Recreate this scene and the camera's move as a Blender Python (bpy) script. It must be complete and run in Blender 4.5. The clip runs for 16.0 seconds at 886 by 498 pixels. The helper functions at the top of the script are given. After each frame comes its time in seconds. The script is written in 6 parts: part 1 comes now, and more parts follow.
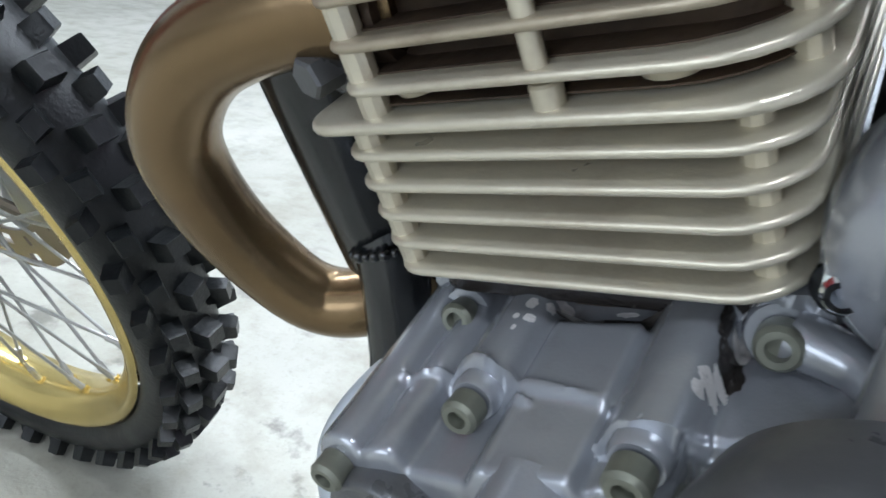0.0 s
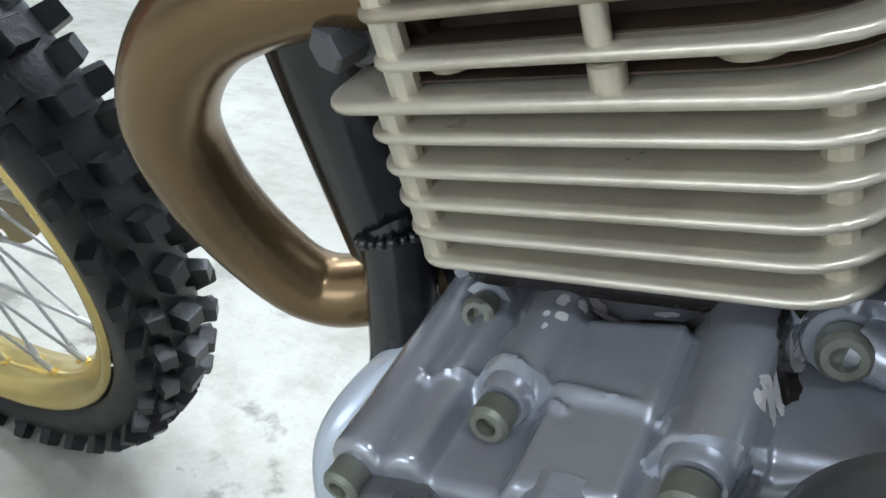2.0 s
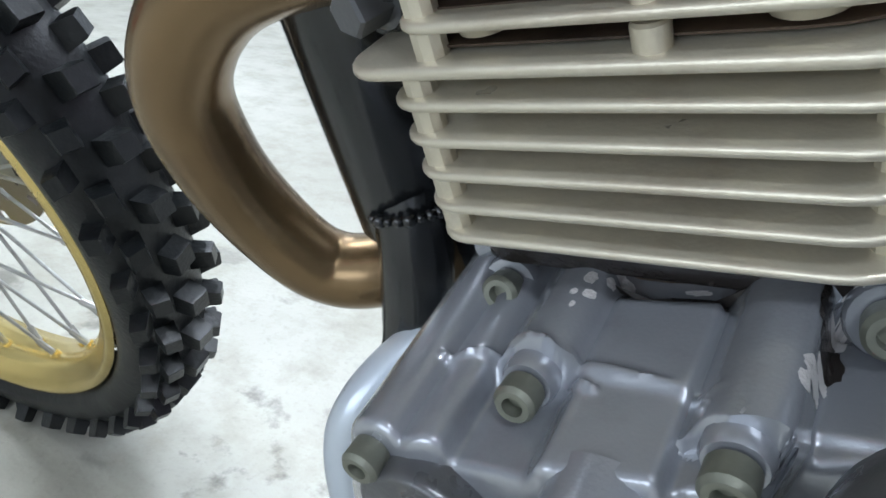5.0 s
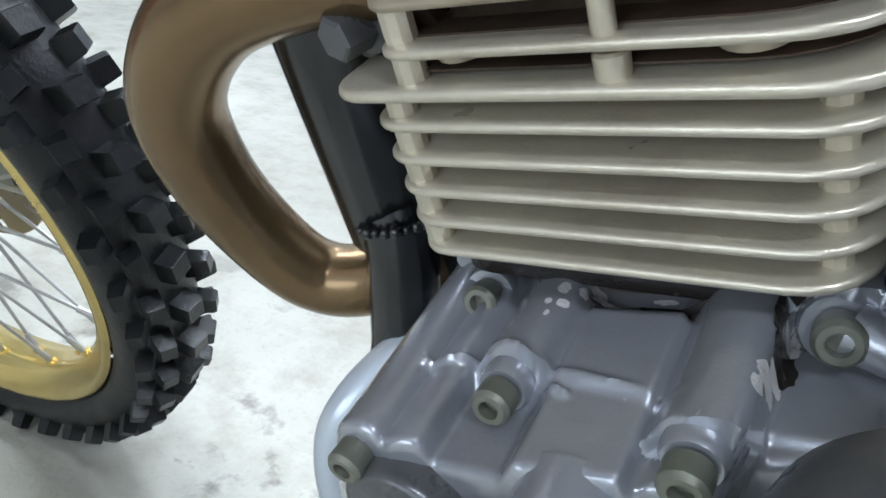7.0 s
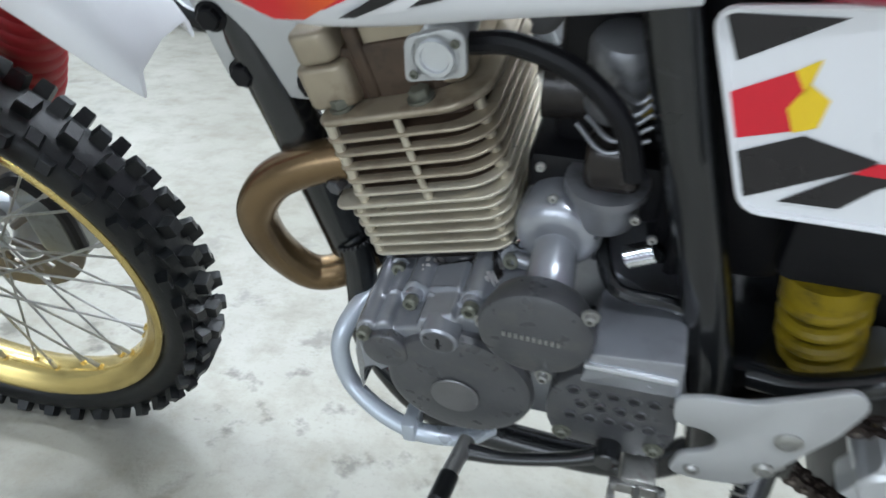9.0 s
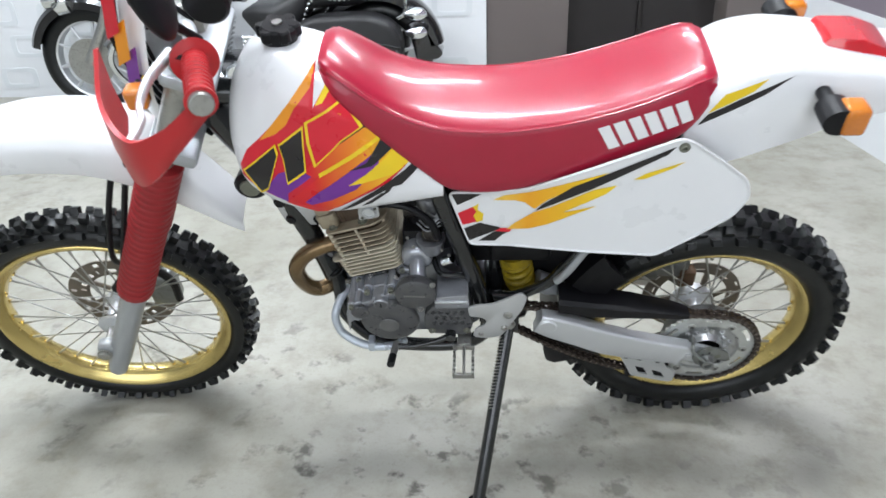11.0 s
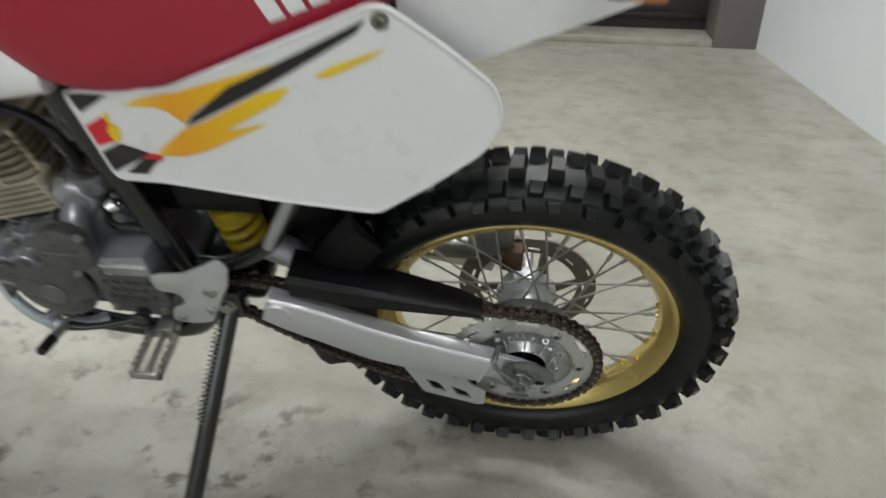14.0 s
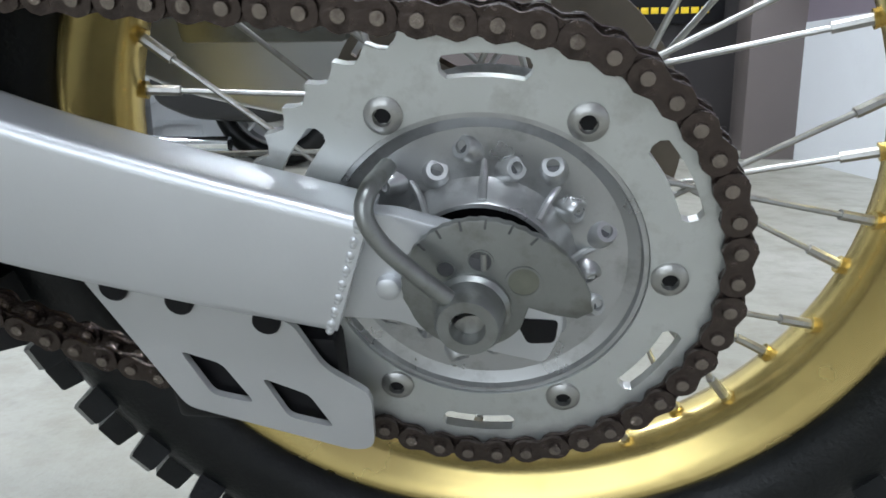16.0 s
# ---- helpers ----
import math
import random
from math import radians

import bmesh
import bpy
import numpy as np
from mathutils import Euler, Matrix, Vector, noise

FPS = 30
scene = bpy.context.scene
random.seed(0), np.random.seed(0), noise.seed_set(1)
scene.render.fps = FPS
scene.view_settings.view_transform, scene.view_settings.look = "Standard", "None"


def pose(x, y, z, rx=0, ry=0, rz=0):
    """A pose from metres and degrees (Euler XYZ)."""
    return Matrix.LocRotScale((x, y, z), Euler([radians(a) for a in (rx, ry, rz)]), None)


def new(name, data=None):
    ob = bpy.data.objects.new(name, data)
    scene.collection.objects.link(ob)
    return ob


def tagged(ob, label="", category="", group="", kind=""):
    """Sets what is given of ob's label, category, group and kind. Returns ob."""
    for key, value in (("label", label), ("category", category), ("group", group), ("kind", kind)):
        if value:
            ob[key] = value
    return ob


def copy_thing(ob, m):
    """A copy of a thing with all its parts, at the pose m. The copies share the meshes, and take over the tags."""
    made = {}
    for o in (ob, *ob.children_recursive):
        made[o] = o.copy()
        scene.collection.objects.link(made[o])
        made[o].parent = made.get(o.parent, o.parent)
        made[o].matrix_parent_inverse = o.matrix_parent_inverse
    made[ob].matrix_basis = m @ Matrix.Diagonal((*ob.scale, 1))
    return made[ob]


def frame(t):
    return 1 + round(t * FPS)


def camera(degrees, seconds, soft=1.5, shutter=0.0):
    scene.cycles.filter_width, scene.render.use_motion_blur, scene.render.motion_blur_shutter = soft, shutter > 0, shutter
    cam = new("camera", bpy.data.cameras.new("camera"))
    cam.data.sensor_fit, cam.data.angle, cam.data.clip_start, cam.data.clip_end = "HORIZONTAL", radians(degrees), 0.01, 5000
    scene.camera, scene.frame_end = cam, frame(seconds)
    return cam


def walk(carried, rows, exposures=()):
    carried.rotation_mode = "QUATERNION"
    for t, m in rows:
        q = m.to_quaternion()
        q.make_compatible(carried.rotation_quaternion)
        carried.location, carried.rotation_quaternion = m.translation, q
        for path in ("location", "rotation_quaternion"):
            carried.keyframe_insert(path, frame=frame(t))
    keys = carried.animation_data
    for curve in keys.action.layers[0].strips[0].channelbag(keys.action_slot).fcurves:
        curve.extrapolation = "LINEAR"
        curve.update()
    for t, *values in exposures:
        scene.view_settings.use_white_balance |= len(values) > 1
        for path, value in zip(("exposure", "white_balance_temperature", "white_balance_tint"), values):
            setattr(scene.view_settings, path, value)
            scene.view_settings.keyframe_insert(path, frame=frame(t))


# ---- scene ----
cam = camera(61.06, 16.0, soft=1.6, shutter=0.4)
# seconds, eye in metres, Euler angles in degrees
PATH = [
    (0.0, 0.0300, -0.4345, 0.6168, 65.514, -5.302, 29.737),
    (0.5, 0.0065, -0.4303, 0.6109, 64.507, -5.863, 28.404),
    (1.0, 0.0035, -0.4234, 0.6088, 64.251, -6.713, 28.467),
    (1.5, 0.0041, -0.4235, 0.6091, 64.126, -7.100, 28.040),
    (2.0, 0.0067, -0.4265, 0.6105, 64.120, -7.172, 27.960),
    (2.5, 0.0081, -0.4287, 0.6113, 64.064, -7.189, 28.110),
    (3.0, 0.0056, -0.4270, 0.6082, 63.857, -7.357, 28.210),
    (3.5, 0.0033, -0.4236, 0.6048, 63.446, -7.311, 28.259),
    (4.0, -0.0011, -0.4233, 0.6017, 63.322, -7.480, 28.270),
    (6.5, 0.0029, -0.4289, 0.6061, 63.618, -7.714, 28.046),
    (7.0, 0.0072, -0.4318, 0.6091, 63.954, -7.815, 27.991),
    (7.5, 0.0104, -0.4389, 0.6137, 64.118, -7.590, 27.738),
    (8.0, 0.0176, -0.4669, 0.6295, 63.274, -6.710, 25.638),
    (8.5, 0.0537, -0.5994, 0.7171, 62.594, -5.218, 21.762),
    (9.0, 0.1075, -0.7665, 0.8002, 62.776, -2.772, 15.687),
    (9.5, 0.1514, -0.9146, 0.8873, 63.087, -0.618, 10.370),
    (12.0, 0.2096, -1.8712, 1.4487, 61.583, 1.852, 1.752),
    (12.5, 0.1915, -1.8345, 1.4404, 62.013, 1.992, 1.777),
    (13.0, 0.2354, -1.7416, 1.4022, 61.952, 1.523, 2.180),
    (13.5, 0.4931, -1.4827, 1.2706, 61.006, 0.224, 3.828),
    (14.0, 0.6828, -1.1347, 1.0177, 60.451, -0.548, 6.958),
    (14.5, 0.7446, -0.7859, 0.7193, 63.731, -0.675, 9.717),
    (15.0, 0.7522, -0.6010, 0.4990, 68.944, 0.234, 8.923),
    (15.5, 0.7467, -0.5364, 0.3853, 74.811, 0.486, 8.682),
    (16.0, 0.7264, -0.5331, 0.3730, 77.034, 0.422, 7.288),
]
walk(cam, [(t, pose(x, y, z, rx, ry, rz)) for t, x, y, z, rx, ry, rz in PATH],
     exposures=[(0.0, 0.86, 5850, 9), (7.6, 0.84, 5800, 9), (8.5, 0.62, 5750, 9), (9.0, 0.62, 5900, 9), (9.7, 0.78, 6200, 12), (11.8, 0.32, 6200, 10), (12.4, 0.18, 6200, 10), (13.3, 0.12, 6250, 10),
                (13.9, 0.0, 6750, 8), (14.5, 0.2, 6600, 7), (15.2, 0.36, 6300, 9), (16.0, 0.52, 6000, 10)])

# ---- light: an indoor showroom under rows of ceiling tubes ----
world = bpy.data.worlds.new("World")
scene.world = world
world.use_nodes = True
bg = world.node_tree.nodes["Background"]
bg.inputs[0].default_value = (0.75, 0.82, 1.0, 1)
bg.inputs[1].default_value = 0.05
TUBE_POWER = 30


# ---- materials ----
def mat(name, color, rough=0.5, metal=0.0, var=0.15, scale=20.0, bump=0.0, bump_scale=200.0, coat=0.0,
        dirt=None, dirt_amount=0.0, dirt_scale=8.0, spec=0.5, rough_var=0.1, island=0.0):
    """A surface with grain and stains at two scales, in object space."""
    m = bpy.data.materials.new(name)
    m.use_nodes = True
    nt = m.node_tree
    N, L = nt.nodes, nt.links
    b = N["Principled BSDF"]
    tc = N.new("ShaderNodeTexCoord")
    n1 = N.new("ShaderNodeTexNoise")
    n1.inputs["Scale"].default_value, n1.inputs["Detail"].default_value = scale, 6
    L.new(tc.outputs["Object"], n1.inputs["Vector"])
    mix = N.new("ShaderNodeMix")
    mix.data_type = "RGBA"
    c = color
    mix.inputs[6].default_value = (*[max(0, v * (1 - var)) for v in c], 1)
    mix.inputs[7].default_value = (*[min(1, v * (1 + var)) for v in c], 1)
    L.new(n1.outputs[0], mix.inputs[0])
    out = mix.outputs[2]
    if dirt:
        n2 = N.new("ShaderNodeTexNoise")
        n2.inputs["Scale"].default_value, n2.inputs["Detail"].default_value = dirt_scale, 8
        n2.inputs["Roughness"].default_value = 0.65
        L.new(tc.outputs["Object"], n2.inputs["Vector"])
        r = N.new("ShaderNodeMapRange")
        r.inputs[1].default_value, r.inputs[2].default_value = 0.52, 0.72
        r.inputs[4].default_value = dirt_amount
        L.new(n2.outputs[0], r.inputs[0])
        m2 = N.new("ShaderNodeMix")
        m2.data_type = "RGBA"
        m2.inputs[7].default_value = (*dirt, 1)
        L.new(out, m2.inputs[6])
        L.new(r.outputs[0], m2.inputs[0])
        out = m2.outputs[2]
    L.new(out, b.inputs["Base Color"])
    b.inputs["Metallic"].default_value = metal
    rr = N.new("ShaderNodeMapRange")
    rr.inputs[3].default_value, rr.inputs[4].default_value = max(0.02, rough - rough_var), min(1, rough + rough_var)
    L.new(n1.outputs[0], rr.inputs[0])
    L.new(rr.outputs[0], b.inputs["Roughness"])
    b.inputs["Specular IOR Level"].default_value = spec
    b.inputs["Coat Weight"].default_value = coat
    b.inputs["Coat Roughness"].default_value = 0.08
    if bump:
        n3 = N.new("ShaderNodeTexNoise")
        n3.inputs["Scale"].default_value, n3.inputs["Detail"].default_value = bump_scale, 5
        L.new(tc.outputs["Object"], n3.inputs["Vector"])
        bp = N.new("ShaderNodeBump")
        bp.inputs["Strength"].default_value, bp.inputs["Distance"].default_value = bump, 0.002
        L.new(n3.outputs[0], bp.inputs["Height"])
        L.new(bp.outputs[0], b.inputs["Normal"])
    return m


def glow(name, color, strength):
    m = bpy.data.materials.new(name)
    m.use_nodes = True
    b = m.node_tree.nodes["Principled BSDF"]
    b.inputs["Base Color"].default_value = (*color, 1)
    b.inputs["Emission Color"].default_value = (*color, 1)
    b.inputs["Emission Strength"].default_value = strength
    return m


def lens(name, color):
    m = mat(name, color, 0.12, 0, 0.12, 150, coat=0.8)
    m.node_tree.nodes["Principled BSDF"].inputs["Transmission Weight"].default_value = 0.35
    return m


def concrete():
    """Worn grey concrete: trowel clouds, fine grit, and scattered dark oil spots."""
    m = bpy.data.materials.new("concrete")
    m.use_nodes = True
    nt = m.node_tree
    N, L = nt.nodes, nt.links
    b = N["Principled BSDF"]
    tc = N.new("ShaderNodeTexCoord")

    def noise_at(scale, detail, rough=0.6):
        n = N.new("ShaderNodeTexNoise")
        n.inputs["Scale"].default_value, n.inputs["Detail"].default_value, n.inputs["Roughness"].default_value = scale, detail, rough
        L.new(tc.outputs["Object"], n.inputs["Vector"])
        return n

    def ramp(src, lo, hi, a=0.0, z=1.0):
        r = N.new("ShaderNodeMapRange")
        for i, v in zip((1, 2, 3, 4), (lo, hi, a, z)):
            r.inputs[i].default_value = v
        L.new(src, r.inputs[0])
        return r.outputs[0]

    def blend(fac, a, color):
        x = N.new("ShaderNodeMix")
        x.data_type = "RGBA"
        L.new(fac, x.inputs[0])
        if isinstance(a, tuple):
            x.inputs[6].default_value = (*a, 1)
        else:
            L.new(a, x.inputs[6])
        x.inputs[7].default_value = (*color, 1)
        return x.outputs[2]

    cloud, mid, fine, spots, gate = noise_at(1.6, 5), noise_at(9, 8, 0.7), noise_at(120, 4), noise_at(11, 9, 0.62), noise_at(1.3, 4)
    c = blend(ramp(cloud.outputs[0], 0.35, 0.68), (0.285, 0.278, 0.232), (0.40, 0.393, 0.345))
    c = blend(ramp(mid.outputs[0], 0.47, 0.72, 0, 0.75), c, (0.22, 0.205, 0.155))
    c = blend(ramp(fine.outputs[0], 0.55, 0.75, 0, 0.35), c, (0.2, 0.19, 0.16))
    both = N.new("ShaderNodeMath")
    both.operation = "MULTIPLY"
    L.new(ramp(spots.outputs[0], 0.555, 0.64, 0, 0.85), both.inputs[0])
    # the spots lie thickest on the worn patch before the motorcycle
    sep = N.new("ShaderNodeSeparateXYZ")
    L.new(tc.outputs["Object"], sep.inputs[0])
    along, worn = N.new("ShaderNodeMath"), N.new("ShaderNodeMath")
    along.operation = worn.operation = "MULTIPLY"
    L.new(ramp(sep.outputs[0], 0.2, 0.9, 1.0, 0.25), along.inputs[0])
    L.new(ramp(sep.outputs[1], -0.1, 0.5, 1.0, 0.3), along.inputs[1])
    L.new(ramp(gate.outputs[0], 0.42, 0.55), worn.inputs[0])
    L.new(along.outputs[0], worn.inputs[1])
    L.new(worn.outputs[0], both.inputs[1])
    c = blend(both.outputs[0], c, (0.06, 0.055, 0.045))
    L.new(c, b.inputs["Base Color"])
    L.new(ramp(mid.outputs[0], 0.3, 0.7, 0.34, 0.58), b.inputs["Roughness"])
    bp = N.new("ShaderNodeBump")
    bp.inputs["Strength"].default_value, bp.inputs["Distance"].default_value = 0.25, 0.003
    L.new(fine.outputs[0], bp.inputs["Height"])
    L.new(bp.outputs[0], b.inputs["Normal"])
    return m


M_FLOOR = concrete()
M_WALL = mat("white_wall_paint", (0.72, 0.74, 0.76), 0.6, 0, 0.05, 3, 0.2, 60, dirt=(0.5, 0.5, 0.5), dirt_amount=0.25, dirt_scale=1.5)
M_EMBOSS = mat("pale_grey_wall_print", (0.66, 0.69, 0.71), 0.6, 0, 0.05, 5)
M_UPPER = mat("mauve_grey_paint", (0.2, 0.17, 0.2), 0.6, 0, 0.08, 4, 0.15, 60)
M_PILLAR = mat("taupe_paint", (0.15, 0.128, 0.122), 0.55, 0, 0.08, 5, 0.15, 60)
M_DOORWAY = mat("dark_brown_door", (0.016, 0.013, 0.013), 0.5, 0, 0.2, 8)
M_WHITE = mat("white_plastic", (0.80, 0.81, 0.82), 0.3, 0, 0.03, 12, 0.03, 300, coat=0.35)
M_SEAT = mat("red_vinyl", (0.36, 0.006, 0.032), 0.3, 0, 0.07, 25, 0.06, 900, rough_var=0.05, coat=0.28)
M_REDP = mat("red_plastic", (0.46, 0.018, 0.022), 0.34, 0, 0.08, 20, 0.05, 300)
M_GAITER = mat("red_rubber", (0.3, 0.01, 0.014), 0.55, 0, 0.1, 30, 0.1, 300)
M_GOLD = mat("gold_anodised_aluminium", (0.70, 0.55, 0.21), 0.25, 0.85, 0.08, 14, 0.03, 250, dirt=(0.3, 0.21, 0.08), dirt_amount=0.35, dirt_scale=18)
M_RUBBER = mat("black_rubber", (0.0045, 0.0055, 0.006), 0.36, 0, 0.3, 40, 0.25, 300, dirt=(0.022, 0.022, 0.021), dirt_amount=0.3, dirt_scale=35, rough_var=0.14, spec=0.4)
M_FRAME = mat("black_frame_paint", (0.008, 0.009, 0.010), 0.24, 0, 0.2, 20, 0.06, 160, coat=0.5)
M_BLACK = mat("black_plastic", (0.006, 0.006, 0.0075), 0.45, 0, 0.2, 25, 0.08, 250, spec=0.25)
M_ALU = mat("brushed_aluminium", (0.70, 0.72, 0.74), 0.38, 0.65, 0.06, 18, 0.05, 350)
M_STEEL = mat("dull_steel", (0.42, 0.42, 0.40), 0.34, 0.85, 0.14, 60, 0.05, 400, dirt=(0.14, 0.12, 0.09), dirt_amount=0.5, dirt_scale=70)
M_ZINC = mat("zinc_plated_sprocket", (0.62, 0.64, 0.62), 0.4, 0.7, 0.08, 40, 0.06, 300, dirt=(0.25, 0.24, 0.2), dirt_amount=0.4, dirt_scale=40)
M_CHROME = mat("chrome", (0.8, 0.82, 0.84), 0.08, 1.0, 0.05, 30)
M_CAST = mat("grey_engine_paint", (0.365, 0.38, 0.412), 0.25, 0.55, 0.06, 60, 0.06, 900, coat=0.5, dirt=(0.12, 0.115, 0.11), dirt_amount=0.3, dirt_scale=22, rough_var=0.05)
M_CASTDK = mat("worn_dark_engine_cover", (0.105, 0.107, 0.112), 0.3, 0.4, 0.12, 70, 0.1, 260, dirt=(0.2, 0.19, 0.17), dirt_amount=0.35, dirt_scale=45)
# head fins: browned alloy, its colour also darkened for the tank's shade
M_FINHEAD = mat("browned_shaded_fin_alloy", (0.40, 0.345, 0.255), 0.4, 0.5, 0.15, 45, 0.12, 500, dirt=(0.12, 0.08, 0.05), dirt_amount=0.6, dirt_scale=25)
M_FLAKE = mat("bare_grey_corrosion", (0.55, 0.53, 0.52), 0.6, 0.1, 0.2, 300, 0.4, 900)
M_FIN = mat("champagne_fin_alloy", (0.60, 0.555, 0.44), 0.32, 0.5, 0.1, 60, 0.1, 700, dirt=(0.22, 0.15, 0.09), dirt_amount=0.4, dirt_scale=30)
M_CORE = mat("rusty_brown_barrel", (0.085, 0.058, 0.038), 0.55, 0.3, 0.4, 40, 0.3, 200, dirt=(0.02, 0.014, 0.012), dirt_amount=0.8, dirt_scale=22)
M_CARB = mat("grimy_carburettor_alloy", (0.24, 0.245, 0.26), 0.35, 0.5, 0.2, 60, 0.1, 300, dirt=(0.06, 0.055, 0.05), dirt_amount=0.6, dirt_scale=40)
M_OIL = mat("oily_dark_joint", (0.028, 0.024, 0.022), 0.25, 0.2, 0.3, 60, 0.2, 200)
M_HEADER = mat("heat_tinted_header", (0.21, 0.142, 0.072), 0.25, 0.75, 0.22, 14, 0.08, 200, dirt=(0.07, 0.035, 0.03), dirt_amount=0.5, dirt_scale=16)
M_BOLT = mat("oxidised_bolt", (0.21, 0.215, 0.175), 0.5, 0.6, 0.25, 200, 0.1, 400)
M_CHAIN = mat("oily_chain_steel", (0.075, 0.058, 0.05), 0.24, 0.7, 0.5, 130, 0.5, 260, dirt=(0.015, 0.011, 0.010), dirt_amount=0.8, dirt_scale=90)
M_PIN = mat("oily_pin_steel", (0.26, 0.225, 0.195), 0.24, 0.8, 0.4, 200, 0.3, 400, dirt=(0.03, 0.02, 0.017), dirt_amount=0.8, dirt_scale=110)
M_DKZINC = mat("grey_zinc_steel", (0.27, 0.28, 0.27), 0.34, 0.8, 0.12, 80, 0.08, 350, dirt=(0.12, 0.11, 0.09), dirt_amount=0.5, dirt_scale=60)
M_CARR = mat("satin_carrier_alloy", (0.50, 0.51, 0.51), 0.3, 0.8, 0.1, 50, 0.06, 300, dirt=(0.15, 0.14, 0.12), dirt_amount=0.5, dirt_scale=45)
M_YELLOW = mat("yellow_spring_paint", (0.36, 0.26, 0.012), 0.4, 0, 0.12, 50, dirt=(0.05, 0.04, 0.02), dirt_amount=0.85, dirt_scale=40)
M_SILVER = mat("silver_fork_paint", (0.42, 0.44, 0.46), 0.36, 0.5, 0.06, 30, 0.04, 300)
M_TUBE = mat("pale_silver_tube_paint", (0.55, 0.6, 0.66), 0.3, 0.4, 0.06, 30)
M_PLATE = mat("satin_grey_plate", (0.55, 0.56, 0.56), 0.42, 0.45, 0.06, 30, 0.04, 300)
M_ORANGE = lens("orange_lens", (0.9, 0.28, 0.02))
M_REDLENS = lens("red_lens", (0.75, 0.02, 0.03))
M_RUST = mat("rusty_caliper_pad", (0.10, 0.055, 0.028), 0.6, 0.2, 0.3, 60)
M_DISC = mat("browned_disc_steel", (0.20, 0.175, 0.145), 0.35, 0.75, 0.2, 60, 0.08, 300)
D_RED = mat("red_decal", (0.66, 0.012, 0.03), 0.3, 0, 0.05, 30)
D_ORANGE = mat("orange_decal", (0.8, 0.3, 0.01), 0.3, 0, 0.15, 12)
D_YELLOW = mat("yellow_decal", (0.85, 0.6, 0.015), 0.3, 0, 0.05, 20)


def flame(name, axis, lo, hi, stops):
    """Printed colours that run into one another along an axis."""
    m = mat(name, (0.8, 0.3, 0.01), 0.3, 0, 0.05, 20)
    nt = m.node_tree
    tc, dot = nt.nodes.new("ShaderNodeTexCoord"), nt.nodes.new("ShaderNodeVectorMath")
    dot.operation, dot.inputs[1].default_value = "DOT_PRODUCT", axis
    rg, cr = nt.nodes.new("ShaderNodeMapRange"), nt.nodes.new("ShaderNodeValToRGB")
    rg.inputs[1].default_value, rg.inputs[2].default_value = lo, hi
    nt.links.new(tc.outputs["Object"], dot.inputs[0])
    nt.links.new(dot.outputs["Value"], rg.inputs[0])
    nt.links.new(rg.outputs[0], cr.inputs[0])
    for k, (at, c) in enumerate(stops):
        e = cr.color_ramp.elements[k] if k < 2 else cr.color_ramp.elements.new(at)
        e.position, e.color = at, (*c, 1)
    nt.links.new(cr.outputs[0], nt.nodes["Principled BSDF"].inputs["Base Color"])
    return m


D_FLAME = flame("red_to_yellow_decal", (1, 0, 0), -0.10, 0.07, ((0.0, (0.7, 0.015, 0.02)), (1.0, (0.88, 0.62, 0.015)), (0.45, (0.82, 0.22, 0.012))))
D_AMBER = flame("amber_to_yellow_decal", (1, 0, 0), 0.21, 0.42, ((0.0, (0.88, 0.66, 0.10)), (1.0, (0.88, 0.62, 0.015)), (0.35, (0.85, 0.38, 0.012))))
D_PURPLE = mat("purple_decal", (0.17, 0.03, 0.3), 0.3, 0, 0.08, 20)
D_BLACK = mat("black_decal", (0.014, 0.012, 0.013), 0.3, 0, 0.1, 20)
D_WHITE = mat("white_decal", (0.8, 0.8, 0.8), 0.35, 0, 0.03, 20)


# ---- mesh helpers ----
def part(name, bm, material, parent, label="", sharp=35, m=None):
    """Links a bmesh as one mesh object under a thing or a part."""
    me = bpy.data.meshes.new(name)
    bm.normal_update()
    bm.to_mesh(me)
    bm.free()
    me.materials.append(material)
    me.polygons.foreach_set("use_smooth", [True] * len(me.polygons))
    me.set_sharp_from_angle(angle=radians(sharp))
    ob = new(name, me)
    ob.parent = parent
    if m is not None:
        ob.matrix_basis = m
    if label:
        ob["label"] = label
    return ob


def again(ob, m, parent=None):
    """One more piece on the same mesh."""
    o = new(ob.name.split(".")[0], ob.data)
    o.parent = parent or ob.parent
    o.matrix_basis = m
    return o


def thing(name, label, category, group="", m=None):
    ob = new(name)
    if m is not None:
        ob.matrix_basis = m
    return tagged(ob, label, category, group)


def B():
    return bmesh.new()


def quad_strip(bm, rings, closed=True, caps=True):
    """Skins a list of rings of points."""
    rows = [[bm.verts.new(p) for p in r] for r in rings]
    n = len(rows[0])
    for a, b in zip(rows[:-1], rows[1:]):
        for i in range(n if closed else n - 1):
            j = (i + 1) % n
            bm.faces.new((a[i], a[j], b[j], b[i]))
    if caps and closed:
        bm.faces.new(list(reversed(rows[0])))
        bm.faces.new(rows[-1])
    return rows


def smooth_path(pts, per=8):
    """Catmull-Rom through the points."""
    P = [Vector(p) for p in pts]
    P = [2 * P[0] - P[1]] + P + [2 * P[-1] - P[-2]]
    out = []
    for i in range(1, len(P) - 2):
        for k in range(per):
            t = k / per
            a, b, c, d = P[i - 1:i + 3]
            out.append(0.5 * (2 * b + (c - a) * t + (2 * a - 5 * b + 4 * c - d) * t * t + (3 * b - a - 3 * c + d) * t ** 3))
    return out + [P[-2]]


